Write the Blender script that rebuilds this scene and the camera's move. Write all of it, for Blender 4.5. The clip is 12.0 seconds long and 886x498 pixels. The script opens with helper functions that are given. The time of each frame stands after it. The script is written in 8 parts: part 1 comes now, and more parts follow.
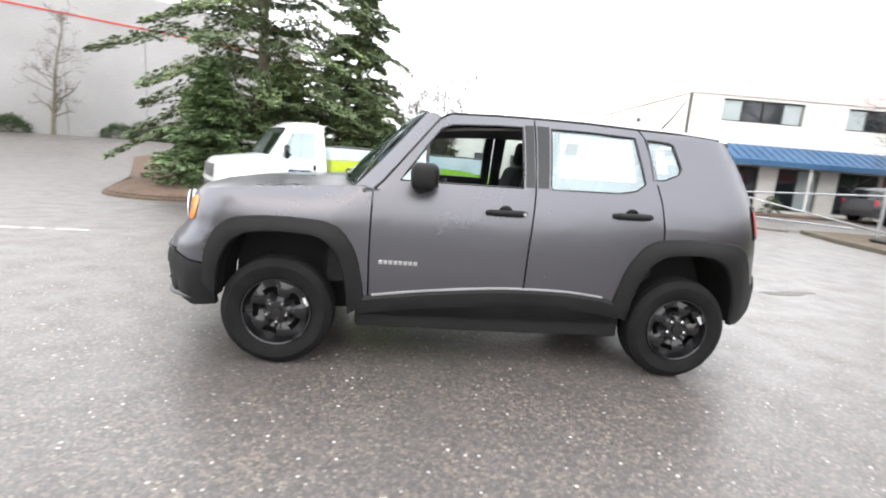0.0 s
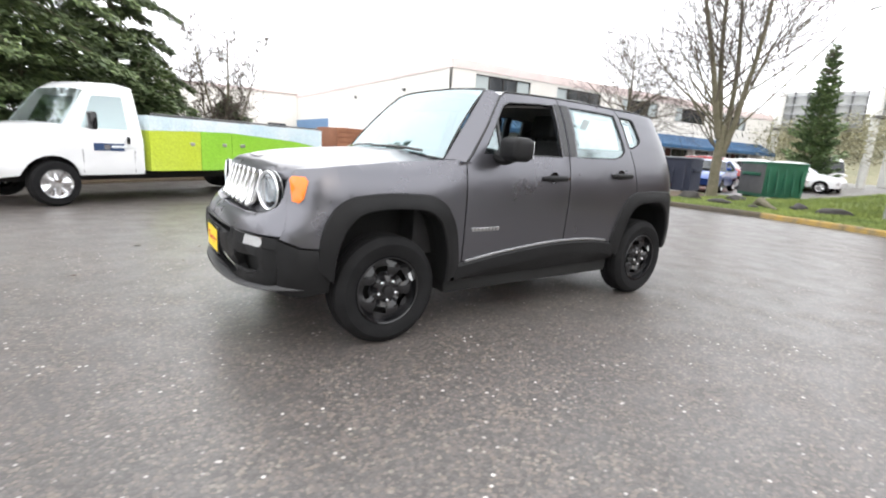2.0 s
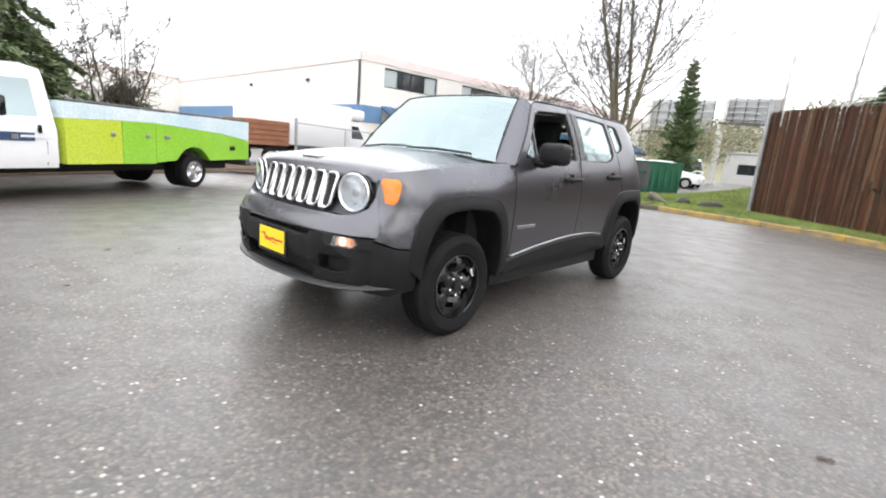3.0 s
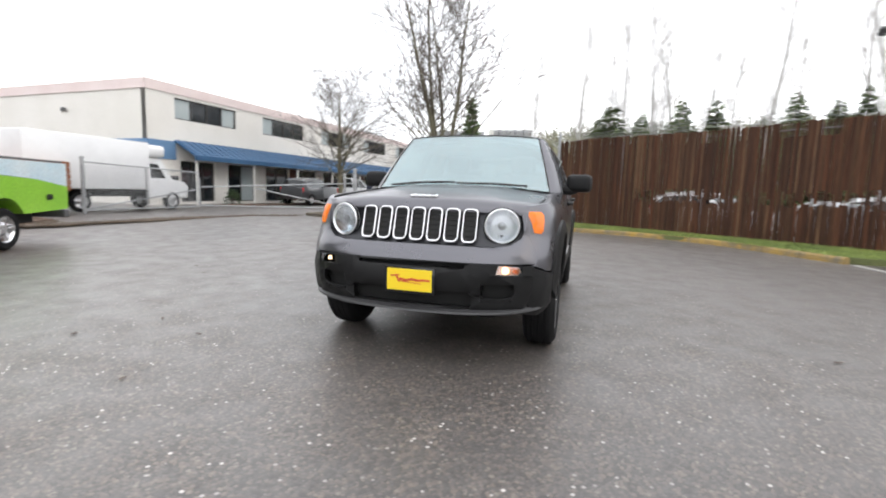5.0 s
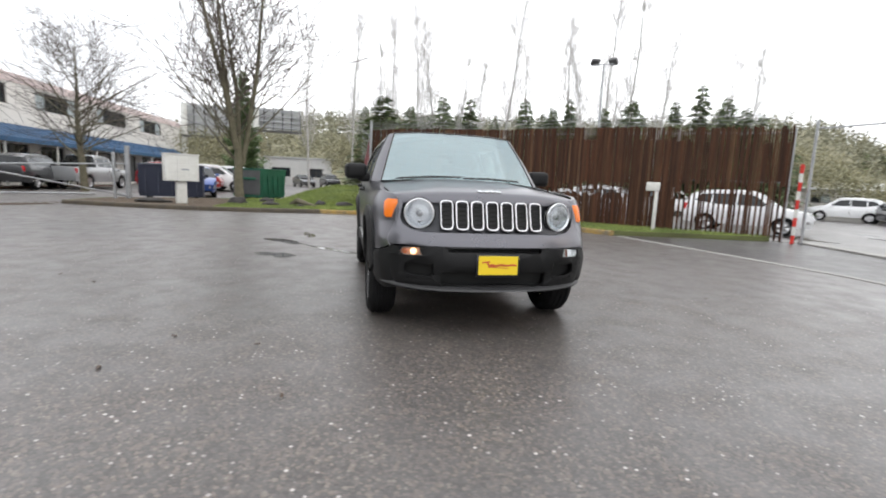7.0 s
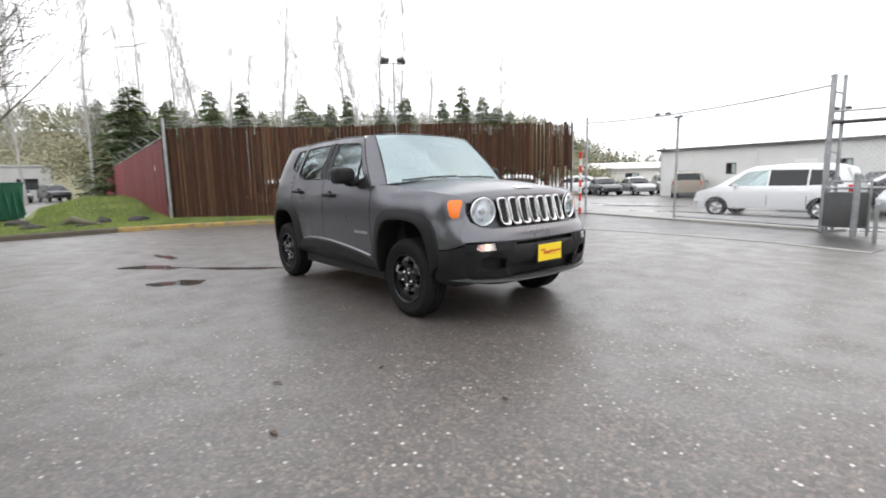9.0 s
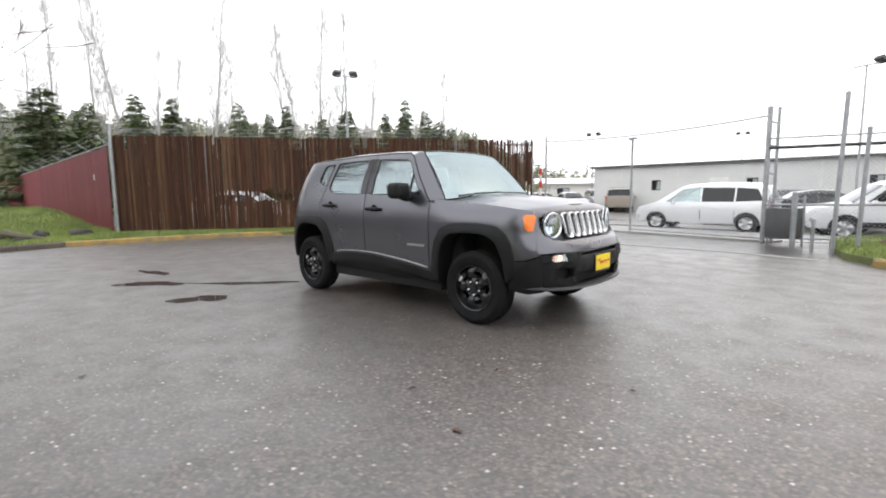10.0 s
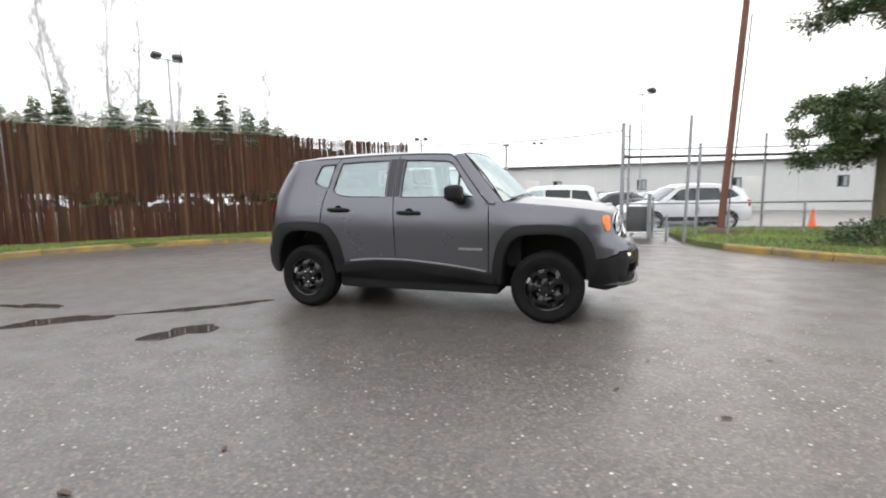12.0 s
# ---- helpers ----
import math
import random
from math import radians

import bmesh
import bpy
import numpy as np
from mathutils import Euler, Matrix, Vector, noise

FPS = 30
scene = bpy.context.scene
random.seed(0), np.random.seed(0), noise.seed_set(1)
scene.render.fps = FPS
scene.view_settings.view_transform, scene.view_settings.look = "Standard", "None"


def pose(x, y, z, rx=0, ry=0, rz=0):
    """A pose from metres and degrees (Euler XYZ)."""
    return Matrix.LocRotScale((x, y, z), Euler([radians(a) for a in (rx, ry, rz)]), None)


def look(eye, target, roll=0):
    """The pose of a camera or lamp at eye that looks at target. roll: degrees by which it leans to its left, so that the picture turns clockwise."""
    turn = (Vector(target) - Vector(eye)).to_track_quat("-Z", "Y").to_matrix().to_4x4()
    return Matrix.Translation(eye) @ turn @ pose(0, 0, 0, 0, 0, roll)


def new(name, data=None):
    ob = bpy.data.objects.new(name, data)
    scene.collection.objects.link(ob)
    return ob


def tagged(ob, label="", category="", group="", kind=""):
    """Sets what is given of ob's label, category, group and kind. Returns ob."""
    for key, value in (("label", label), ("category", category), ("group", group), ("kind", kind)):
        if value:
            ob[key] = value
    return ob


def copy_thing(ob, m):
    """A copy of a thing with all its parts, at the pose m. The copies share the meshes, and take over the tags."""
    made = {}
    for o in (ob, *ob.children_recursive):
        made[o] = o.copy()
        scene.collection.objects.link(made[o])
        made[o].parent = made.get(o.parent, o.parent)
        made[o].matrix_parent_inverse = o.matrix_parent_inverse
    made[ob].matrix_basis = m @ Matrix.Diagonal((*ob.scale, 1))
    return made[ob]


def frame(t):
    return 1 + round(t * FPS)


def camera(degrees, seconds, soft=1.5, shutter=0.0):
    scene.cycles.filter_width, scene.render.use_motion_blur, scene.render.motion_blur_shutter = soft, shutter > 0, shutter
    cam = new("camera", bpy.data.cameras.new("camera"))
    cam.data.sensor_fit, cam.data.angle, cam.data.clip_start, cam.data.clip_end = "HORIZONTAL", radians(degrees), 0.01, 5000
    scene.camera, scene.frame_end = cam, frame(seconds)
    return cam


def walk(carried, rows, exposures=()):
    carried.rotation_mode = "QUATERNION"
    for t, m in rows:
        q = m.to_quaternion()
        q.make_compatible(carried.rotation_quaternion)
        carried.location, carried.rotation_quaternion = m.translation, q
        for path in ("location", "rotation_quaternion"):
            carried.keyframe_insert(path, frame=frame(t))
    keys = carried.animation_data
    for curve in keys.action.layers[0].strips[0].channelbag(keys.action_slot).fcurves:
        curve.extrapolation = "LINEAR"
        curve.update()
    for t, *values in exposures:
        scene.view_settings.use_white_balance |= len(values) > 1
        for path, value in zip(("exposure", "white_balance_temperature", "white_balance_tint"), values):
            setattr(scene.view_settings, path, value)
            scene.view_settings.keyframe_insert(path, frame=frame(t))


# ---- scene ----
cam = camera(86.1, 12.0, soft=1.9, shutter=0.35)
PATH = [
    (0, (-0.589, -3.701, 1.302), (-0.39, -1.743, 0.943), 4.5),
    (0.5, (-1.178, -3.872, 1.283), (-0.668, -1.966, 0.956), 3.3),
    (1, (-1.718, -3.754, 1.235), (-1.007, -1.916, 0.893), 2.2),
    (1.5, (-2.167, -3.553, 1.225), (-1.247, -1.793, 0.99), 2.5),
    (2, (-2.616, -3.284, 1.195), (-1.482, -1.689, 0.779), 3.7),
    (2.5, (-3.033, -2.96, 1.181), (-1.76, -1.481, 0.742), 4.6),
    (3, (-3.55, -2.74, 1.183), (-2.088, -1.438, 0.774), 4.9),
    (3.2, (-3.717, -2.631, 1.166), (-2.22, -1.352, 0.818), 4.0),
    (4.8, (-4.707, -1.267, 1.118), (-2.854, -0.561, 0.854), 2.6),
    (5, (-4.858, -1.058, 1.108), (-2.956, -0.486, 0.868), 1.7),
    (5.5, (-5.106, -0.571, 1.152), (-3.149, -0.246, 0.902), 1.2),
    (6, (-5.276, -0.056, 1.176), (-3.303, 0.065, 0.867), 4.4),
    (6.5, (-5.408, 0.506, 1.155), (-3.444, 0.273, 0.858), 3.2),
    (7, (-5.348, 1.112, 1.124), (-3.412, 0.691, 0.852), 2.5),
    (7.5, (-5.222, 1.709, 1.139), (-3.367, 1.004, 0.89), 2.8),
    (7.7, (-5.162, 1.907, 1.142), (-3.323, 1.155, 0.912), 2.4),
    (9.3, (-4.357, 3.442, 1.141), (-2.889, 2.115, 0.853), -0.3),
    (9.5, (-4.241, 3.653, 1.168), (-2.781, 2.315, 0.892), 1.3),
    (10, (-3.891, 4.158, 1.184), (-2.56, 2.683, 0.951), -0.7),
    (10.5, (-3.407, 4.513, 1.167), (-2.147, 2.979, 0.927), -1.3),
    (11, (-2.933, 4.953, 1.189), (-1.904, 3.252, 0.975), -1.0),
    (11.5, (-2.363, 5.009, 1.207), (-1.489, 3.23, 0.942), -1.6),
    (12, (-1.812, 5.211, 1.219), (-1.154, 3.337, 0.984), -0.9),
]
walk(cam, [(t, look(eye, target, roll)) for t, eye, target, roll in PATH],
     exposures=[(0.0, 1.52), (0.5, 1.36), (1.0, 1.2), (1.5, 1.2), (2.5, 1.22), (3.2, 1.12), (5.0, 0.73), (5.5, 0.64), (6.5, 0.46), (7.5, 0.60), (9.5, 0.68), (12.0, 0.66)])


# ---- light: a bright overcast sky ----
world = bpy.data.worlds.new("overcast_sky")
scene.world = world
world.use_nodes = True
wn, wl = world.node_tree.nodes, world.node_tree.links
wn.clear()
sky = wn.new("ShaderNodeTexSky")
sky.sky_type, sky.sun_disc = "NISHITA", False
sky.sun_elevation, sky.sun_rotation = radians(38), radians(200)
sky.air_density, sky.dust_density, sky.ozone_density = 1.0, 6.0, 1.0
cloud = wn.new("ShaderNodeTexNoise")
cloud.inputs["Scale"].default_value, cloud.inputs["Detail"].default_value = 1.6, 5.0
coord = wn.new("ShaderNodeTexCoord")
wl.new(coord.outputs["Generated"], cloud.inputs["Vector"])
ramp = wn.new("ShaderNodeValToRGB")
ramp.color_ramp.elements[0].position, ramp.color_ramp.elements[0].color = 0.3, (11.5, 11.8, 12.4, 1)
ramp.color_ramp.elements[1].position, ramp.color_ramp.elements[1].color = 0.7, (14.5, 14.6, 14.9, 1)
wl.new(cloud.outputs["Fac"], ramp.inputs["Fac"])
veil = wn.new("ShaderNodeMixRGB")
veil.inputs["Fac"].default_value = 0.86
wl.new(sky.outputs["Color"], veil.inputs["Color1"])
wl.new(ramp.outputs["Color"], veil.inputs["Color2"])
bg = wn.new("ShaderNodeBackground")
bg.inputs["Strength"].default_value = 0.1
wl.new(veil.outputs["Color"], bg.inputs["Color"])
wout = wn.new("ShaderNodeOutputWorld")
wl.new(bg.outputs["Background"], wout.inputs["Surface"])
sun = new("sun", bpy.data.lights.new("sun", "SUN"))
sun.data.energy, sun.data.angle, sun.data.color = 0.65, radians(140), (1.0, 0.97, 0.93)
sun.matrix_world = look((-8, 14, 20), (0, 0, 0))


from mathutils import geometry
# ---- mesh helpers ----
def thing(name, label, category, at=(0, 0, 0), turn=0.0, group="", kind=""):
    ob = new(name)
    ob.empty_display_size = 0.2
    ob.matrix_basis = pose(*at, 0, 0, turn)
    return tagged(ob, label, category, group, kind)


def to_mesh(name, bm, sharp=32.0, fix=True):
    if fix:
        bmesh.ops.recalc_face_normals(bm, faces=bm.faces[:])
    limit = radians(sharp)
    for f in bm.faces:
        f.smooth = True
    for e in bm.edges:
        if len(e.link_faces) == 2 and e.calc_face_angle(0.0) > limit:
            e.smooth = False
    me = bpy.data.meshes.new(name)
    bm.to_mesh(me)
    bm.free()
    return me


def part(name, bm, material, parent, label="", sharp=32.0, fix=True):
    me = to_mesh(name, bm, sharp, fix)
    for m in (material if isinstance(material, (list, tuple)) else [material]):
        me.materials.append(m)
    ob = new(name, me)
    ob.parent = parent
    if label:
        ob["label"] = label
    return ob


def solid(name, bm, material, label, category, kind="structure", sharp=32.0, fix=True):
    ob = part(name, bm, material, None, "", sharp, fix)
    return tagged(ob, label, category, "", kind)


def share(name, me, parent, m, label=""):
    ob = new(name, me)
    ob.parent = parent
    ob.matrix_basis = m
    if label:
        ob["label"] = label
    return ob


def add_box(bm, c, s, m=None, bevel=0.0, seg=2):
    vs = bmesh.ops.create_cube(bm, size=1.0)["verts"]
    for v in vs:
        v.co = Vector((v.co.x * s[0], v.co.y * s[1], v.co.z * s[2]))
    if bevel > 0:
        es = list({e for v in vs for e in v.link_edges})
        r = bmesh.ops.bevel(bm, geom=es, offset=bevel, segments=seg, affect="EDGES", profile=0.5)
        vs = list({v for f in r["faces"] for v in f.verts} | {v for v in vs if v.is_valid})
    t = Matrix.Translation(c) @ (m if m else Matrix.Identity(4))
    for v in vs:
        v.co = t @ v.co
    return vs


def add_tube(bm, pts, radii, seg=8, cap=True, closed=False):
    pts = [Vector(p) for p in pts]
    if isinstance(radii, (int, float)):
        radii = [radii] * len(pts)
    n, rings, ref = len(pts), [], None
    for i, p in enumerate(pts):
        a = pts[(i - 1) % n] if (closed or i > 0) else p
        b = pts[(i + 1) % n] if (closed or i < n - 1) else p
        d = (b - a).normalized()
        if ref is None:
            ref = Vector((0, 0, 1)) if abs(d.z) < 0.9 else Vector((1, 0, 0))
        u = (ref - d * ref.dot(d)).normalized()
        ref = u
        w = d.cross(u)
        rings.append([bm.verts.new(p + (u * math.cos(2 * math.pi * k / seg) + w * math.sin(2 * math.pi * k / seg)) * radii[i]) for k in range(seg)])
    for i in range(n if closed else n - 1):
        a, b = rings[i], rings[(i + 1) % n]
        for k in range(seg):
            bm.faces.new((a[k], a[(k + 1) % seg], b[(k + 1) % seg], b[k]))
    if cap and not closed:
        bm.faces.new(rings[0][::-1])
        bm.faces.new(rings[-1])
    return rings


def add_lathe(bm, prof, seg, centre, axis="y", close=False):
    """prof: (radius, distance along the axis) from one end to the other."""
    c, rings = Vector(centre), []
    for r, h in prof:
        ring = []
        for k in range(seg):
            a = 2 * math.pi * k / seg
            p, q = r * math.cos(a), r * math.sin(a)
            ring.append(bm.verts.new(c + (Vector((p, h, q)) if axis == "y" else Vector((p, q, h)) if axis == "z" else Vector((h, p, q)))))
        rings.append(ring)
    pairs = list(zip(rings, rings[1:])) + ([(rings[-1], rings[0])] if close else [])
    for a, b in pairs:
        for k in range(seg):
            bm.faces.new((a[k], a[(k + 1) % seg], b[(k + 1) % seg], b[k]))
    if not close:
        for ring in (rings[0], rings[-1]):
            bm.faces.new(ring)
    return rings


def add_prism(bm, poly, lo, hi, axis="z"):
    """A polygon pushed through from lo to hi along an axis."""
    def at(p, h):
        return (p[0], p[1], h) if axis == "z" else (p[0], h, p[1]) if axis == "y" else (h, p[0], p[1])
    a = [bm.verts.new(at(p, lo)) for p in poly]
    b = [bm.verts.new(at(p, hi)) for p in poly]
    n = len(poly)
    for i in range(n):
        bm.faces.new((a[i], a[(i + 1) % n], b[(i + 1) % n], b[i]))
    bm.faces.new(a[::-1])
    bm.faces.new(b)
    return a + b


def rounded(x0, z0, x1, z1, r, seg=4):
    out = []
    for cx, cz, a0 in ((x1 - r, z1 - r, 0), (x0 + r, z1 - r, 90), (x0 + r, z0 + r, 180), (x1 - r, z0 + r, 270)):
        out += [(cx + r * math.cos(radians(a0 + 90 * k / seg)), cz + r * math.sin(radians(a0 + 90 * k / seg))) for k in range(seg + 1)]
    return out


def smooth_line(pts, per=4):
    """Catmull-Rom points through a line of 2D or 3D points."""
    pts = [Vector(p) for p in pts]
    out = []
    for i in range(len(pts) - 1):
        p0, p1, p2, p3 = pts[max(i - 1, 0)], pts[i], pts[i + 1], pts[min(i + 2, len(pts) - 1)]
        for k in range(per):
            t = k / per
            out.append(0.5 * (2 * p1 + (p2 - p0) * t + (2 * p0 - 5 * p1 + 4 * p2 - p3) * t * t + (3 * p1 - p0 - 3 * p2 + p3) * t ** 3))
    return out + [pts[-1]]


def panel(loops, mapper, back, step=0.08, roll=0.12, strips=False):
    """A sheet cut to the outlines (the first outside, the rest holes), laid onto a curved surface and given thickness."""
    bm = bmesh.new()
    rings = [[bm.verts.new((p[0], 0, p[1])) for p in loop] for loop in loops]
    if strips:
        vs = [v for ring in rings for v in ring]
        for tri in geometry.tessellate_polygon([[Vector((p[0], p[1], 0)) for p in loop] for loop in loops]):
            bm.faces.new([vs[k] for k in tri])
    else:
        for ring in rings:
            for i in range(len(ring)):
                bm.edges.new((ring[i], ring[(i + 1) % len(ring)]))
        bmesh.ops.triangle_fill(bm, use_beauty=True, use_dissolve=False, edges=bm.edges[:], normal=(0, -1, 0))
    us, ws = [v.co.x for v in bm.verts], [v.co.z for v in bm.verts]
    for lo, hi, no in ((min(us), max(us), (1, 0, 0)), (min(ws), max(ws), (0, 0, 1))):
        n = max(1, int((hi - lo) / step))
        for k in range(1, n):
            h = lo + (hi - lo) * k / n
            bmesh.ops.bisect_plane(bm, geom=bm.verts[:] + bm.edges[:] + bm.faces[:], dist=1e-5, plane_co=(no[0] * h, 0, no[2] * h), plane_no=no)
    rim = [e for e in bm.edges if len(e.link_faces) == 1]
    edge_vs = {v for e in rim for v in e.verts}
    for v in bm.verts:
        v.co = Vector(mapper(v.co.x, v.co.z))
    vs, fs = bm.verts[:], bm.faces[:]
    deep = {}
    for v in vs:
        deep[v] = bm.verts.new(v.co + Vector(back(v.co)))
    for f in fs:
        bm.faces.new([deep[v] for v in reversed(f.verts)])
    for e in rim:
        a, b = e.verts
        bm.faces.new((a, b, deep[b], deep[a]))
    for v in edge_vs:
        v.co = v.co.lerp(deep[v].co, roll)
    return bm


def smoothstep(a, b, v):
    t = min(1.0, max(0.0, (v - a) / (b - a)))
    return t * t * (3 - 2 * t)


def tab(rows, v):
    return float(np.interp(v, [r[0] for r in rows], [r[1] for r in rows]))


# ---- materials ----
def material(name):
    m = bpy.data.materials.new(name)
    m.use_nodes = True
    nt = m.node_tree
    return m, nt, nt.nodes["Principled BSDF"]


def put(nt, kind, **values):
    n = nt.nodes.new("ShaderNode" + kind)
    for k, v in values.items():
        n.inputs[k.replace("_", " ")].default_value = v
    return n


def texture_space(nt, scale=(1, 1, 1)):
    c, mp = nt.nodes.new("ShaderNodeTexCoord"), nt.nodes.new("ShaderNodeMapping")
    mp.inputs["Scale"].default_value = scale
    nt.links.new(c.outputs["Object"], mp.inputs["Vector"])
    return mp.outputs["Vector"]


def ramp_of(nt, source, stops):
    r = nt.nodes.new("ShaderNodeValToRGB")
    el = r.color_ramp.elements
    while len(el) < len(stops):
        el.new(0.5)
    for e, (p, c) in zip(el, stops):
        e.position, e.color = p, (*c, 1) if len(c) == 3 else c
    nt.links.new(source, r.inputs["Fac"])
    return r.outputs["Color"]


def blend(nt, a, b, fac, mode="MIX"):
    n = nt.nodes.new("ShaderNodeMixRGB")
    n.blend_type = mode
    for sock, val in (("Fac", fac), ("Color1", a), ("Color2", b)):
        if isinstance(val, (int, float)):
            n.inputs[sock].default_value = val
        elif isinstance(val, tuple):
            n.inputs[sock].default_value = (*val, 1)
        else:
            nt.links.new(val, n.inputs[sock])
    return n.outputs["Color"]


def bump(nt, bsdf, height, strength=0.2, distance=0.01):
    b = put(nt, "Bump", Strength=strength, Distance=distance)
    nt.links.new(height, b.inputs["Height"])
    nt.links.new(b.outputs["Normal"], bsdf.inputs["Normal"])


def worn(name, c1, c2, scale=3.0, rough=(0.5, 0.8), metal=0.0, grain=60.0, bumps=0.15, coat=0.0, stretch=(1, 1, 1), dist=0.004, vary=0.0):
    """A surface of two tones at a large and a fine scale, with uneven gloss and relief."""
    m, nt, b = material(name)
    v = texture_space(nt, stretch)
    n1, n2 = put(nt, "TexNoise", Scale=scale, Detail=5.0, Roughness=0.6), put(nt, "TexNoise", Scale=grain, Detail=3.0)
    for n in (n1, n2):
        nt.links.new(v, n.inputs["Vector"])
    big = ramp_of(nt, n1.outputs["Fac"], [(0.32, c1), (0.68, c2)])
    fine = ramp_of(nt, n2.outputs["Fac"], [(0.3, (0.72, 0.72, 0.72)), (0.7, (1.2, 1.2, 1.2))])
    col = blend(nt, big, fine, 0.6, "MULTIPLY")
    if vary > 0:
        oi = nt.nodes.new("ShaderNodeObjectInfo")
        tone = ramp_of(nt, oi.outputs["Random"], [(0.0, (1 - vary, 1 - vary, 1 - vary)), (1.0, (1 + vary, 1 + vary, 1 + vary))])
        col = blend(nt, col, tone, 1.0, "MULTIPLY")
    nt.links.new(col, b.inputs["Base Color"])
    rr = put(nt, "MapRange", To_Min=rough[0], To_Max=rough[1])
    nt.links.new(n1.outputs["Fac"], rr.inputs["Value"])
    nt.links.new(rr.outputs["Result"], b.inputs["Roughness"])
    b.inputs["Metallic"].default_value = metal
    b.inputs["Coat Weight"].default_value = coat
    bump(nt, b, n2.outputs["Fac"], bumps, dist)
    return m


def paint(name, colour, metal=0.0, rough=0.35, flake=0.0, dirt=0.08, lacquer=1.0):
    m, nt, b = material(name)
    v = texture_space(nt)
    n1 = put(nt, "TexNoise", Scale=2.2, Detail=6.0, Roughness=0.65)
    nt.links.new(v, n1.inputs["Vector"])
    d = tuple(c * (1 - dirt) + dirt * 0.12 for c in colour)
    col = ramp_of(nt, n1.outputs["Fac"], [(0.35, colour), (0.75, d)])
    if flake > 0:
        vo = put(nt, "TexVoronoi", Scale=900.0)
        nt.links.new(v, vo.inputs["Vector"])
        col = blend(nt, col, vo.outputs["Color"], flake, "OVERLAY")
    nt.links.new(col, b.inputs["Base Color"])
    rr = put(nt, "MapRange", To_Min=rough * 0.8, To_Max=rough * 1.35)
    nt.links.new(n1.outputs["Fac"], rr.inputs["Value"])
    nt.links.new(rr.outputs["Result"], b.inputs["Roughness"])
    b.inputs["Metallic"].default_value = metal
    b.inputs["Coat Weight"].default_value, b.inputs["Coat Roughness"].default_value = lacquer, 0.08
    b.inputs["Coat IOR"].default_value = 1.3 + 0.2 * lacquer
    # rain beads on the lacquer
    beads = put(nt, "TexVoronoi", Scale=140.0)
    nt.links.new(v, beads.inputs["Vector"])
    dots = ramp_of(nt, beads.outputs["Distance"], [(0.12, (1, 1, 1)), (0.3, (0, 0, 0))])
    bp = put(nt, "Bump", Strength=0.015, Distance=0.001)
    nt.links.new(dots, bp.inputs["Height"])
    nt.links.new(bp.outputs["Normal"], b.inputs["Coat Normal"])
    return m


def plain(name, colour, rough=0.5, metal=0.0, spec=0.5, glow=0.0):
    m, nt, b = material(name)
    b.inputs["Base Color"].default_value = (*colour, 1)
    b.inputs["Roughness"].default_value, b.inputs["Metallic"].default_value = rough, metal
    b.inputs["Specular IOR Level"].default_value = spec
    if glow > 0:
        b.inputs["Emission Color"].default_value, b.inputs["Emission Strength"].default_value = (*colour, 1), glow
    return m


def glass(name, tint=(0.75, 0.8, 0.78), ior=1.55, rough=0.02, least=0.05, steep=0.55, sheen=(0.95, 0.98, 1.0), thin=False):
    """Thin pane: see-through with a tint, mirror gloss rising towards grazing views."""
    m = bpy.data.materials.new(name)
    m.use_nodes = True
    nt = m.node_tree
    nt.nodes.clear()
    clear, gloss, mix = nt.nodes.new("ShaderNodeBsdfTransparent"), nt.nodes.new("ShaderNodeBsdfGlossy"), nt.nodes.new("ShaderNodeMixShader")
    clear.inputs["Color"].default_value = (*tint, 1)
    gloss.inputs["Roughness"].default_value = rough
    gloss.inputs["Color"].default_value = (*sheen, 1)
    wide = put(nt, "MapRange", From_Max=steep, To_Min=least, To_Max=1.0)
    if thin:
        # both faces of the pane alike
        edge = nt.nodes.new("ShaderNodeLayerWeight")
        edge.inputs["Blend"].default_value = 0.5
        rise = nt.nodes.new("ShaderNodeMath")
        rise.operation = "POWER"
        nt.links.new(edge.outputs["Facing"], rise.inputs[0])
        rise.inputs[1].default_value = 4.0
        nt.links.new(rise.outputs["Value"], wide.inputs["Value"])
    else:
        fr = put(nt, "Fresnel", IOR=ior)
        nt.links.new(fr.outputs["Fac"], wide.inputs["Value"])
    nt.links.new(wide.outputs["Result"], mix.inputs["Fac"])
    nt.links.new(clear.outputs["BSDF"], mix.inputs[1])
    nt.links.new(gloss.outputs["BSDF"], mix.inputs[2])
    out = nt.nodes.new("ShaderNodeOutputMaterial")
    nt.links.new(mix.outputs["Shader"], out.inputs["Surface"])
    return m


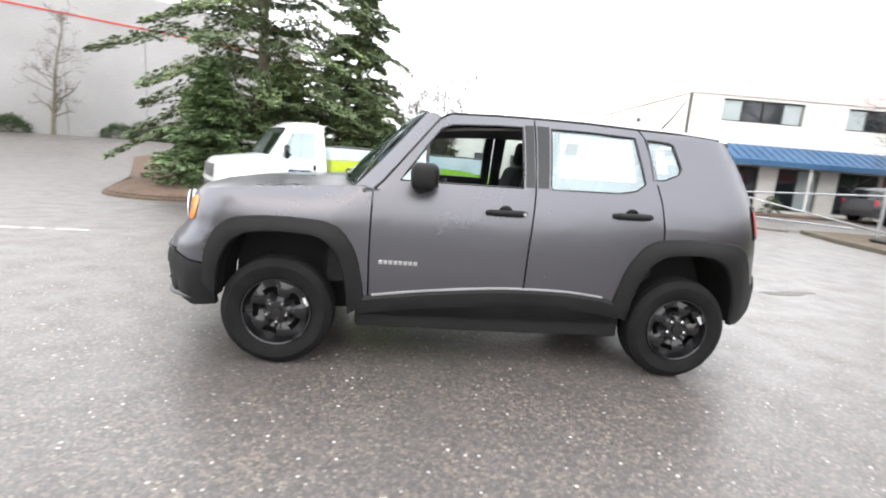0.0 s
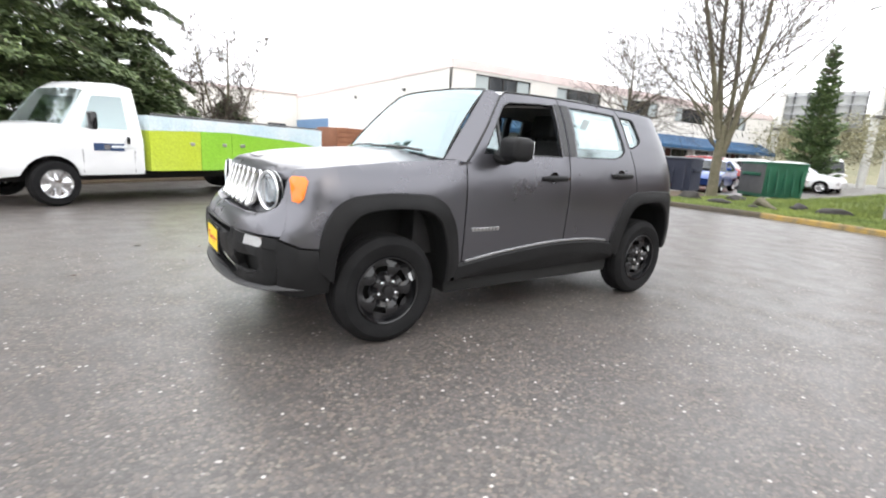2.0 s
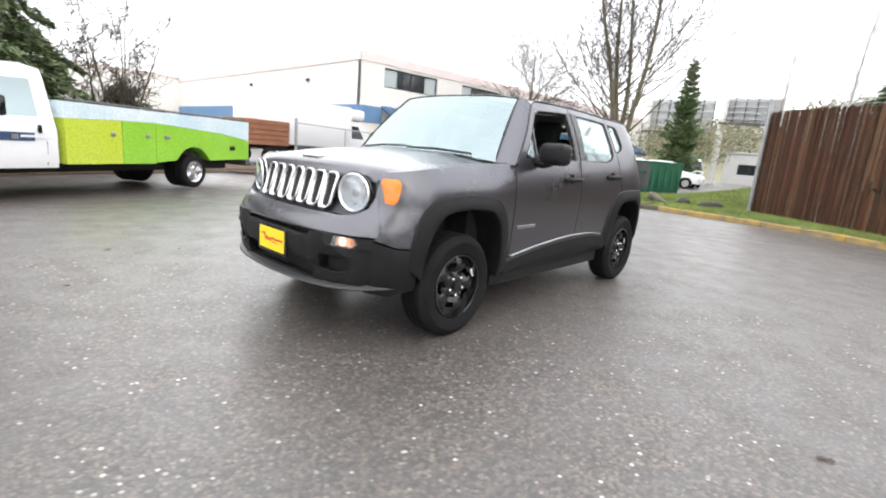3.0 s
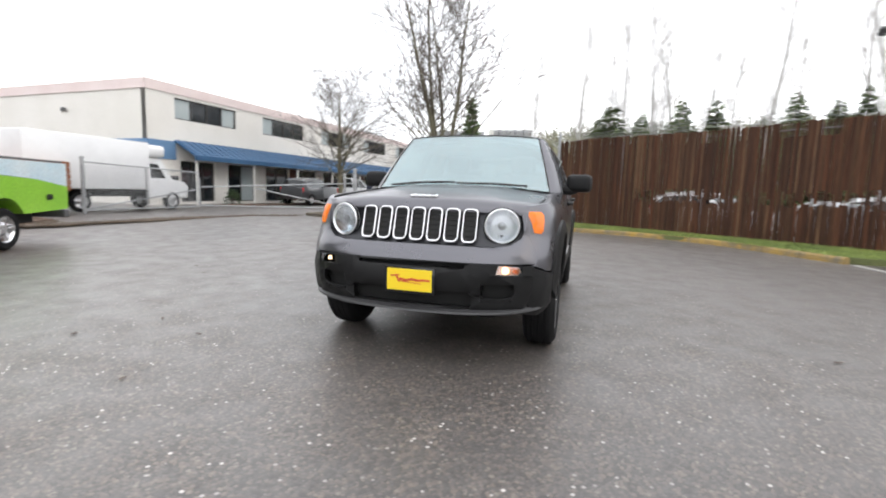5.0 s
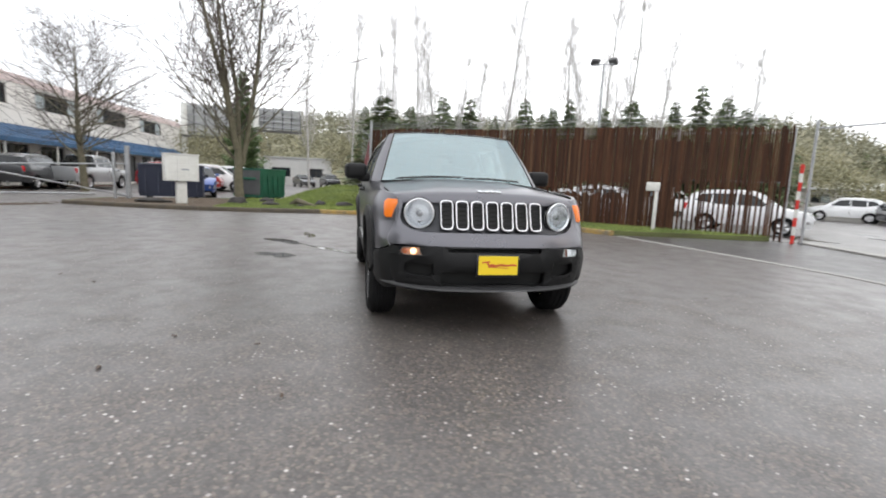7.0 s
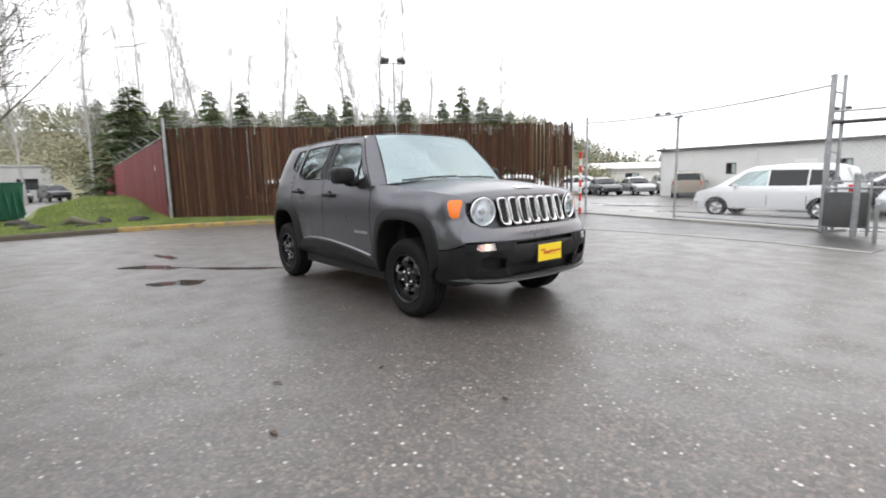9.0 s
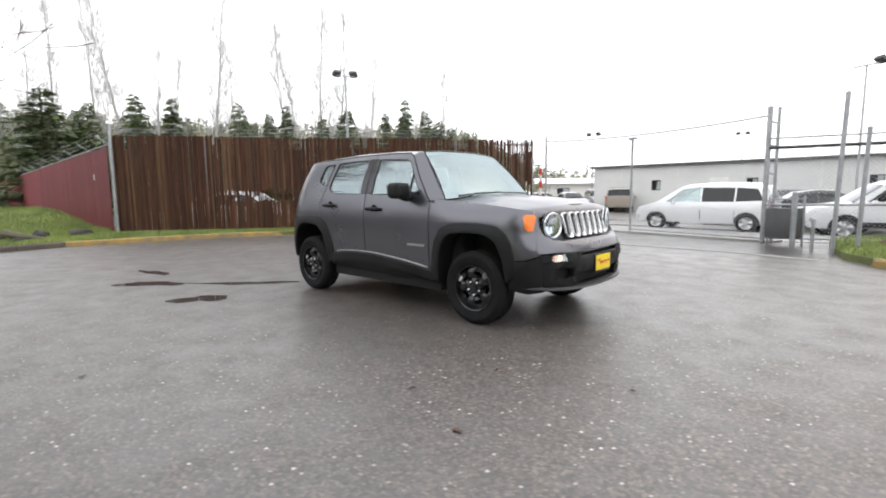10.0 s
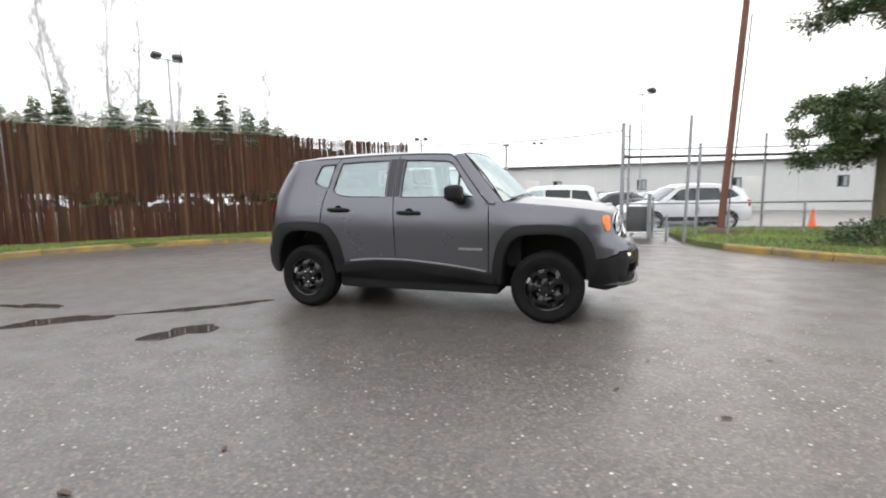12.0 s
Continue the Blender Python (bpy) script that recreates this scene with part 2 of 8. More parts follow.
def asphalt(name, base=0.075, wet=0.4, stones=95.0, warm=1.0, film=0.5):
    """Worn chip asphalt: stones of uneven tone in dark binder under a broken film of water."""
    m, nt, b = material(name)
    v = texture_space(nt)
    big, mid = put(nt, "TexNoise", Scale=0.22, Detail=6.0, Roughness=0.6), put(nt, "TexNoise", Scale=3.0, Detail=5.0)
    chips, specks = put(nt, "TexVoronoi", Scale=stones), put(nt, "TexVoronoi", Scale=stones * 0.42)
    for n in (big, mid, chips, specks):
        nt.links.new(v, n.inputs["Vector"])
    sep = nt.nodes.new("ShaderNodeSeparateColor")
    nt.links.new(chips.outputs["Color"], sep.inputs["Color"])
    k = base
    tone = ramp_of(nt, sep.outputs["Red"], [(0.0, (k * 0.62, k * 0.58, k * 0.56)), (0.45, (k * 0.94, k * 0.88, k * 0.86)), (0.8, (k * 1.22 * warm, k * 1.12, k * 1.05)), (0.95, (k * 1.55 * warm, k * 1.42, k * 1.22)), (1.0, (k * 1.9, k * 1.78, k * 1.55))])
    edge = ramp_of(nt, chips.outputs["Distance"], [(0.2, (1, 1, 1)), (0.65, (0.72, 0.7, 0.68))])
    tone = blend(nt, tone, edge, 0.8, "MULTIPLY")
    # sparse pale chips, bright enough in colour to paint wet glints
    sep2 = nt.nodes.new("ShaderNodeSeparateColor")
    nt.links.new(specks.outputs["Color"], sep2.inputs["Color"])
    pale_glint = ramp_of(nt, sep2.outputs["Green"], [(0.80, (0, 0, 0)), (0.83, (1, 1, 1))])
    dot = ramp_of(nt, specks.outputs["Distance"], [(0.16, (1, 1, 1)), (0.27, (0, 0, 0))])
    thick = ramp_of(nt, mid.outputs["Fac"], [(0.38, (0.15, 0.15, 0.15)), (0.6, (1, 1, 1))])
    tone = blend(nt, tone, (k * 5.0, k * 4.8, k * 4.6), blend(nt, blend(nt, pale_glint, dot, 1.0, "MULTIPLY"), thick, 1.0, "MULTIPLY"))
    stain = ramp_of(nt, big.outputs["Fac"], [(0.3, (0.8, 0.79, 0.78)), (0.7, (1.15, 1.13, 1.10))])
    tone = blend(nt, tone, stain, 1.0, "MULTIPLY")
    blot = ramp_of(nt, mid.outputs["Fac"], [(0.3, (0.86, 0.86, 0.86)), (0.7, (1.1, 1.1, 1.1))])
    tone = blend(nt, tone, blot, 1.0, "MULTIPLY")
    nt.links.new(tone, b.inputs["Base Color"])
    rr = put(nt, "MapRange", From_Min=0.3, From_Max=0.7, To_Min=wet, To_Max=wet + 0.2)
    nt.links.new(big.outputs["Fac"], rr.inputs["Value"])
    nt.links.new(rr.outputs["Result"], b.inputs["Roughness"])
    fl = put(nt, "MapRange", From_Min=0.3, From_Max=0.7, To_Min=film * 1.3, To_Max=film * 0.6)
    nt.links.new(mid.outputs["Fac"], fl.inputs["Value"])
    nt.links.new(fl.outputs["Result"], b.inputs["Coat Weight"])
    cr = put(nt, "MapRange", From_Min=0.3, From_Max=0.7, To_Min=0.32, To_Max=0.44)
    nt.links.new(big.outputs["Fac"], cr.inputs["Value"])
    nt.links.new(cr.outputs["Result"], b.inputs["Coat Roughness"])
    b.inputs["Specular IOR Level"].default_value = 0.3
    hgt = blend(nt, ramp_of(nt, chips.outputs["Distance"], [(0.0, (1, 1, 1)), (0.7, (0, 0, 0))]), sep.outputs["Blue"], 0.4)
    bump(nt, b, hgt, 0.42, 0.005)
    return m


def foliage(name, c1, c2, rough=0.55):
    m, nt, b = material(name)
    g = nt.nodes.new("ShaderNodeNewGeometry")
    col = ramp_of(nt, g.outputs["Random Per Island"], [(0.0, c1), (0.6, c2), (1.0, tuple(min(1, c * 1.6) for c in c2))])
    n = put(nt, "TexNoise", Scale=0.9, Detail=3.0)
    nt.links.new(texture_space(nt), n.inputs["Vector"])
    patch = ramp_of(nt, n.outputs["Fac"], [(0.3, (0.65, 0.7, 0.7)), (0.7, (1.2, 1.15, 1.0))])
    nt.links.new(blend(nt, col, patch, 1.0, "MULTIPLY"), b.inputs["Base Color"])
    b.inputs["Roughness"].default_value = rough
    b.inputs["Subsurface Weight"].default_value = 0.0
    return m


def old_slats(name):
    """Stained slats: each of its own brown, with streaks that run down and dark wet feet and heads."""
    m, nt, b = material(name)
    oi = nt.nodes.new("ShaderNodeObjectInfo")
    own = ramp_of(nt, oi.outputs["Random"], [(0.0, (0.040, 0.019, 0.011)), (0.35, (0.054, 0.022, 0.012)), (0.6, (0.066, 0.034, 0.018)), (0.85, (0.078, 0.030, 0.015)), (1.0, (0.12, 0.070, 0.038))])
    g = nt.nodes.new("ShaderNodeNewGeometry")
    mp = nt.nodes.new("ShaderNodeMapping")
    mp.inputs["Scale"].default_value = (9, 9, 0.8)
    nt.links.new(g.outputs["Position"], mp.inputs["Vector"])
    streak, grain = put(nt, "TexNoise", Scale=1.6, Detail=6.0, Roughness=0.65), put(nt, "TexNoise", Scale=9.0, Detail=3.0)
    for n in (streak, grain):
        nt.links.new(mp.outputs["Vector"], n.inputs["Vector"])
    tone = ramp_of(nt, streak.outputs["Fac"], [(0.3, (0.5, 0.48, 0.48)), (0.55, (1.0, 1.0, 1.0)), (0.75, (1.5, 1.42, 1.3))])
    nt.links.new(blend(nt, own, tone, 1.0, "MULTIPLY"), b.inputs["Base Color"])
    rr = put(nt, "MapRange", To_Min=0.45, To_Max=0.85)
    nt.links.new(streak.outputs["Fac"], rr.inputs["Value"])
    nt.links.new(rr.outputs["Result"], b.inputs["Roughness"])
    b.inputs["Specular IOR Level"].default_value = 0.2
    bump(nt, b, grain.outputs["Fac"], 0.4, 0.004)
    return m


M_ROAD = asphalt("wet_asphalt", 0.104, 0.5, 58.0, 1.06, 0.82)
M_APRON = asphalt("dark_asphalt", 0.05, 0.32, 110.0)
M_LOT = asphalt("lot_asphalt", 0.10, 0.25, 60.0)
M_WATER = plain("puddle_water", (0.045, 0.043, 0.041), 0.03, 0.0, 0.8)
M_PAINT = paint("granite_grey_paint", (0.126, 0.125, 0.138), 0.85, 0.27, 0.04, 0.05, 0.32)
M_PLASTIC = worn("black_textured_plastic", (0.008, 0.008, 0.0085), (0.014, 0.014, 0.0145), 4.0, (0.40, 0.55), 0.0, 500.0, 0.12)
for wet_black in (M_PLASTIC,):
    wet_black.node_tree.nodes["Principled BSDF"].inputs["Specular IOR Level"].default_value = 0.2
M_GRILLE = plain("dark_grey_grille", (0.040, 0.041, 0.046), 0.38, 0.4, 0.4)
M_LIP = plain("grey_skid_plastic", (0.045, 0.045, 0.047), 0.42, 0.0, 0.5)
M_BLACK = plain("gloss_black", (0.009, 0.009, 0.010), 0.12)
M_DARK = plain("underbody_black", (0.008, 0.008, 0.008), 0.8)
M_RUBBER = worn("tyre_rubber", (0.008, 0.008, 0.0085), (0.014, 0.014, 0.0145), 9.0, (0.65, 0.85), 0.0, 300.0, 0.2)
M_RUBBER.node_tree.nodes["Principled BSDF"].inputs["Specular IOR Level"].default_value = 0.13
M_CHROME = plain("chrome", (0.66, 0.66, 0.67), 0.14, 1.0)
M_SILVER = plain("silver_trim", (0.5, 0.5, 0.51), 0.3, 1.0)
M_CABIN = worn("black_cloth", (0.014, 0.014, 0.015), (0.03, 0.03, 0.031), 8.0, (0.8, 0.95), 0.0, 700.0, 0.2)
M_CABIN_GREY = worn("grey_cabin_trim", (0.16, 0.155, 0.15), (0.22, 0.21, 0.2), 6.0, (0.7, 0.9))
M_GLASS = glass("car_glass", (0.86, 0.92, 0.91), 1.5, 0.02, 0.20, 0.9, (0.72, 0.80, 0.82), True)
M_SCREEN = glass("windscreen_glass", (0.62, 0.72, 0.74), 1.5, 0.03, 0.25, 2.0, (0.72, 0.79, 0.80))
M_REFLECT = plain("lamp_reflector", (0.92, 0.93, 0.95), 0.32, 0.7)
M_BADGE = plain("bright_badge", (0.86, 0.86, 0.87), 0.22, 0.9)
M_LENS = glass("clear_lens", (0.93, 0.94, 0.95), 1.45)
M_AMBER = plain("amber_lens", (0.85, 0.2, 0.02), 0.15)
M_PEACH = plain("pale_amber_reflector", (0.75, 0.42, 0.24), 0.3, 0.0)
M_RED = plain("red_lens", (0.5, 0.015, 0.02), 0.15)
M_YELLOW = plain("yellow_plate", (0.85, 0.62, 0.02), 0.4)
M_REDINK = plain("red_ink", (0.55, 0.08, 0.03), 0.5)
M_PAPER = worn("white_paper", (0.72, 0.75, 0.76), (0.8, 0.82, 0.83), 3.0, (0.6, 0.7))
M_INK = plain("grey_print", (0.3, 0.32, 0.34), 0.6)
M_BULB = plain("lit_lamp", (1.0, 0.66, 0.36), 0.3, 0.0, 0.5, 2.2)
M_WHITE = paint("white_paint", (0.78, 0.79, 0.80), 0.0, 0.4)
M_GLASS_DARK = glass("dark_car_glass", (0.05, 0.06, 0.06), 1.25, 0.02, 0.02)
M_KERB = worn("yellow_kerb_paint", (0.36, 0.225, 0.04), (0.15, 0.125, 0.08), 3.5, (0.5, 0.8), 0.0, 45.0, 0.4, dist=0.01)
M_KERB_DULL = worn("soiled_kerb", (0.085, 0.066, 0.038), (0.05, 0.042, 0.033), 3.0, (0.5, 0.8), 0.0, 45.0, 0.4, dist=0.01)
M_CONCRETE = worn("wet_concrete", (0.26, 0.25, 0.235), (0.36, 0.35, 0.33), 1.5, (0.4, 0.7), 0.0, 70.0, 0.3)
M_SOIL = worn("soil_and_turf", (0.082, 0.082, 0.034), (0.13, 0.155, 0.052), 0.9, (0.8, 1.0), 0.0, 30.0, 0.8, dist=0.03)
M_TURF = worn("mown_turf", (0.15, 0.195, 0.05), (0.23, 0.27, 0.085), 1.6, (0.8, 1.0), 0.0, 60.0, 0.8, dist=0.03)
M_LITTER = worn("leaf_litter", (0.075, 0.052, 0.034), (0.13, 0.095, 0.062), 3.0, (0.8, 1.0), 0.0, 55.0, 1.0, dist=0.03)
M_LEAF = worn("wet_brown_leaf", (0.045, 0.026, 0.016), (0.12, 0.065, 0.032), 8.0, (0.4, 0.7), 0.0, 90.0, 0.2)
M_MULCH = worn("bark_mulch", (0.075, 0.046, 0.031), (0.155, 0.098, 0.067), 6.0, (0.8, 1.0), 0.0, 45.0, 1.0, dist=0.04)
M_BLADE = foliage("grass_blades", (0.13, 0.175, 0.042), (0.20, 0.255, 0.07), 0.6)
M_NEEDLE = foliage("spruce_needles", (0.048, 0.075, 0.032), (0.115, 0.155, 0.068))
M_NEEDLE_PALE = foliage("pale_fir_needles", (0.06, 0.10, 0.045), (0.13, 0.19, 0.085))
M_SHRUB = foliage("shrub_leaves", (0.015, 0.035, 0.012), (0.045, 0.075, 0.025))
M_BRUSH = foliage("winter_brush", (0.20, 0.19, 0.112), (0.215, 0.203, 0.125))
# far trees: base colour lifted to carry the haze of distance
M_FAR = foliage("far_woods_hazed", (0.18, 0.182, 0.135), (0.225, 0.22, 0.17), 0.9)
M_BARK = worn("mossy_bark", (0.10, 0.095, 0.055), (0.16, 0.14, 0.10), 5.0, (0.8, 1.0), 0.0, 40.0, 0.8, dist=0.02)
M_BARK_PALE = worn("pale_birch_bark", (0.40, 0.385, 0.37), (0.52, 0.505, 0.485), 4.0, (0.7, 0.9), 0.0, 30.0, 0.4)
M_TWIG = worn("twigs", (0.075, 0.06, 0.05), (0.11, 0.09, 0.075), 6.0, (0.8, 1.0))
M_SLAT = old_slats("brown_weathered_slat")
M_RED_SLAT = worn("maroon_slat", (0.15, 0.016, 0.024), (0.20, 0.028, 0.034), 1.2, (0.45, 0.65), 0.0, 20.0, 0.2, stretch=(5, 5, 0.5), vary=0.25)
M_GALV = worn("galvanised_steel", (0.30, 0.31, 0.32), (0.42, 0.43, 0.44), 4.0, (0.4, 0.6), 0.7, 40.0, 0.1)
M_BLACKPIPE = plain("black_pipe", (0.03, 0.03, 0.032), 0.5)
M_STRIPE_RED = plain("red_reflective_band", (0.55, 0.03, 0.02), 0.4)
M_WALL = worn("cream_stucco", (0.70, 0.68, 0.63), (0.78, 0.76, 0.72), 0.35, (0.7, 0.9), 0.0, 25.0, 0.2)
M_WALL_GREY = worn("grey_concrete_wall", (0.30, 0.295, 0.29), (0.36, 0.355, 0.35), 0.25, (0.7, 0.9), 0.0, 14.0, 0.2)
M_WALL_PALE = worn("pale_grey_wall", (0.58, 0.58, 0.565), (0.66, 0.66, 0.645), 0.35, (0.7, 0.9), 0.0, 25.0, 0.2)
M_PINK = worn("pale_pink_band", (0.70, 0.58, 0.56), (0.76, 0.66, 0.64), 0.5, (0.7, 0.9))
M_BLUE = worn("blue_painted_band", (0.10, 0.20, 0.36), (0.14, 0.26, 0.42), 0.6, (0.6, 0.8))
M_AWNING = worn("blue_metal_awning", (0.032, 0.095, 0.20), (0.06, 0.15, 0.28), 0.8, (0.3, 0.5), 0.2, 30.0, 0.15)
M_BRICKRED = worn("dark_red_brick", (0.10, 0.04, 0.03), (0.16, 0.07, 0.05), 1.0, (0.7, 0.9))
M_PANE = plain("dark_window_pane", (0.02, 0.025, 0.03), 0.06, 0.0, 0.8)
M_BLIND = worn("pale_blind", (0.36, 0.42, 0.43), (0.45, 0.5, 0.5), 1.0, (0.6, 0.8))
M_FRAME = plain("bronze_window_frame", (0.05, 0.045, 0.04), 0.4, 0.3)
M_ENAMEL = worn("off_white_enamel", (0.60, 0.60, 0.56), (0.70, 0.70, 0.67), 3.0, (0.35, 0.55))
M_GREEN_BIN = worn("green_painted_steel", (0.012, 0.09, 0.05), (0.02, 0.13, 0.075), 2.0, (0.45, 0.7))
M_NAVY_BIN = worn("navy_painted_steel", (0.016, 0.022, 0.045), (0.03, 0.035, 0.06), 2.0, (0.5, 0.7))
M_GREY_BIN = worn("grey_painted_steel", (0.06, 0.06, 0.062), (0.10, 0.10, 0.10), 2.0, (0.5, 0.7))
M_LIME = worn("lime_green_wrap", (0.22, 0.50, 0.03), (0.30, 0.58, 0.05), 0.9, (0.25, 0.4), 0.0, 30.0, 0.02, 0.6)
M_LEMON = worn("yellow_green_wrap", (0.46, 0.56, 0.03), (0.50, 0.60, 0.06), 0.9, (0.25, 0.4), 0.0, 30.0, 0.02, 0.6)
M_SKYWRAP = worn("pale_blue_wrap", (0.50, 0.66, 0.74), (0.72, 0.78, 0.80), 1.3, (0.25, 0.4), 0.0, 30.0, 0.02, 0.6)
M_SIGNBLUE = plain("dark_blue_sign", (0.03, 0.06, 0.14), 0.4)
M_SILVERPAINT = paint("silver_paint", (0.42, 0.43, 0.44), 0.4, 0.35)
M_DARKPAINT = paint("charcoal_paint", (0.03, 0.032, 0.036), 0.3, 0.35)
M_REDPAINT = paint("red_paint", (0.35, 0.02, 0.02), 0.1, 0.35)
M_BLUEPAINT = paint("blue_paint", (0.02, 0.07, 0.30), 0.3, 0.35)
M_TANPAINT = paint("champagne_paint", (0.34, 0.30, 0.25), 0.4, 0.35)
M_POLE = worn("creosoted_pole", (0.13, 0.055, 0.035), (0.20, 0.09, 0.06), 3.0, (0.7, 0.9), 0.0, 30.0, 0.5, stretch=(6, 6, 0.6))
M_BOARD = worn("billboard_back", (0.38, 0.39, 0.385), (0.50, 0.51, 0.50), 1.0, (0.6, 0.8))
M_CONE = plain("orange_cone", (0.75, 0.14, 0.03), 0.5)
M_ORANGEBOX = worn("rust_brown_board", (0.22, 0.09, 0.045), (0.30, 0.13, 0.07), 2.0, (0.6, 0.8))
M_STONE = worn("dark_rock", (0.025, 0.023, 0.021), (0.05, 0.046, 0.042), 5.0, (0.8, 0.95), 0.0, 20.0, 0.8)


# ---- ground, kerbs, islands ----
def dip(x, y):
    """The road climbs towards the warehouse, and the lot lies lower than the gate."""
    bed_side = -0.05 * smoothstep(3.5, 8.2, y) * (1 - smoothstep(12, 22, y)) * smoothstep(-18, -9, x) * (1 - smoothstep(3.5, 9, x))
    beyond = max(-10.6 - 0.18 * max(x, -2.0) - y, ((x - 13.3) * 10.0 - y * 8.55) / 13.16 if y < 0 else 0.0)
    rise = 1.15 * smoothstep(13, 30, y) * smoothstep(-4, -16, x)
    return bed_side + rise - 0.32 * smoothstep(0.3, 5.5, beyond) * (1 - smoothstep(-4, -1, y))


bm = bmesh.new()
xs = [-300, -200, -130, -80, -50, -35] + [-25 + 0.8 * k for k in range(70)] + [40, 60, 90, 140, 200, 300]
n = len(xs) - 1
vs = [[bm.verts.new((x, y, dip(x, y))) for y in xs] for x in xs]
for i in range(n):
    for j in range(n):
        bm.faces.new((vs[i][j], vs[i + 1][j], vs[i + 1][j + 1], vs[i][j + 1]))
solid("ground", bm, M_ROAD, "wet grey asphalt yard with exposed stones", "ground")


def flat_patch(poly, z0, z1, ragged=0.0):
    """A thin slab with a slightly uneven outline."""
    bm = bmesh.new()
    pts = []
    for i, p in enumerate(poly):
        q = poly[(i + 1) % len(poly)]
        for k in range(4):
            x, y = p[0] + (q[0] - p[0]) * k / 4, p[1] + (q[1] - p[1]) * k / 4
            pts.append((x + random.uniform(-ragged, ragged), y + random.uniform(-ragged, ragged)))
    add_prism(bm, pts, z0, z1)
    return bm


def kerb(name, line, label, mat, w=0.15, h=0.125):
    """Kerb stones end to end along a line, each its own piece."""
    ob = thing(name, label, "kerb", kind="structure")
    pts = [Vector((*p, 0)) for p in smooth_line(line, 6)]
    run = [0.0]
    for a, b in zip(pts, pts[1:]):
        run.append(run[-1] + (b - a).length)
    count = max(1, round(run[-1] / 0.9))
    at = lambda d: Vector((np.interp(d, run, [p.x for p in pts]), np.interp(d, run, [p.y for p in pts]), 0))
    for k in range(count):
        d0, d1 = run[-1] * k / count + 0.006, run[-1] * (k + 1) / count - 0.006
        bm, prev = bmesh.new(), None
        for t in (0.0, 0.5, 1.0):
            d = d0 + (d1 - d0) * t
            c, f = at(d), (at(min(d + 0.1, run[-1])) - at(max(d - 0.1, 0))).normalized()
            nrm = Vector((-f.y, f.x, 0))
            ring = [bm.verts.new(c + nrm * o + Vector((0, 0, z + dip(c.x, c.y)))) for o, z in ((0, -0.03), (0.012, h - 0.03), (0.04, h), (w - 0.03, h + 0.003), (w, h - 0.02), (w, -0.03))]
            if prev:
                for m in range(5):
                    bm.faces.new((prev[m], prev[m + 1], ring[m + 1], ring[m]))
            else:
                bm.faces.new(ring)
            prev = ring
        bm.faces.new(prev[::-1])
        part("kerb_stone", bm, mat, ob)
    return ob


KERB_E = [(11.7, 9.7), (10.8, 7.2), (10.3, 4.4), (10.55, 1.8), (10.2, -0.4), (9.5, -2.4), (8.2, -4.0), (6.2, -5.2), (5.5, -5.6)]
KERB_W = [(-3.95, -5.45), (-4.7, -4.75), (-5.9, -3.9), (-8.5, -2.7), (-13.0, -1.4)]
KERB_N = [(-13.0, 20.0), (-9.8, 13.5), (-8.2, 9.6), (-7.4, 8.0), (-6.1, 7.5), (-5.1, 7.9), (-3.6, 9.1), (-1.0, 10.6), (3.0, 12.0), (4.6, 12.9)]
kerb("kerb_east", KERB_E[3:], "low kerb with worn yellow paint along the grass", M_KERB)
kerb("kerb_verge_end", KERB_E[:4], "low soil-stained kerb at the verge end", M_KERB_DULL)
kerb("kerb_west", KERB_W, "low kerb with worn yellow paint beside the gate", M_KERB)
kerb("kerb_north", KERB_N, "low soil-stained kerb round the planted bed", M_LITTER, 0.15, 0.07)
E_IN = [(p[0] + 0.12, p[1]) for p in KERB_E]
GRASS_E = E_IN + [(5.2, -8.4), (4.9, -9.8), (9.0, -5.0), (13.3, -0.2), (24, -0.3), (24, 3.4), (18, 3.4), (16.5, 6.2), (14.5, 9.5)]
MULCH_E = [(11.72, 9.5), (10.95, 7.2), (10.5, 4.9), (14.9, 5.2), (16.2, 6.2), (14.4, 9.3)]
solid("litter_patch", flat_patch(MULCH_E, 0.05, 0.121, 0.06), M_LITTER, "bare soil with brown leaf litter at the verge end", "verge")
solid("verge_east", flat_patch(GRASS_E, -0.05, 0.115), M_SOIL, "rough grass verge inside the kerb", "verge")
# grass bank climbing along the maroon fence
def bank_z(x, y):
    f = (y + 0.30 + 0.02 * (x - 13.4)) / 4.4
    return 0.11 + 0.55 * smoothstep(13.5, 27.0, x) * (1 - smoothstep(0.45, 1.0, f)) + 0.05 * noise.noise(Vector((x * 0.8, y * 0.8, 4))) * smoothstep(14, 16, x)


bm = bmesh.new()
bank = []
for i in range(31):
    x = 13.4 + 16.0 * i / 30
    ys = [-0.30 - 0.02 * (x - 13.4) + 4.3 * j / 14 for j in range(15)]
    bank.append([bm.verts.new((x, y, bank_z(x, y))) for y in ys])
for a, b in zip(bank, bank[1:]):
    for j in range(14):
        bm.faces.new((a[j], b[j], b[j + 1], a[j + 1]))
solid("grass_bank", bm, M_TURF, "green grass bank climbing along the maroon fence", "verge", "structure", 180, False)
GRASS_W = [(-3.4, -7.2), (-3.6, -6.2)] + [(p[0] - 0.02, p[1] - 0.12) for p in KERB_W] + [(-13.0, -12.0), (-3.5, -10.0), (-3.3, -8.4)]
solid("verge_west", flat_patch(GRASS_W, -0.05, 0.112), M_SOIL, "rough grass verge beside the gate", "verge")
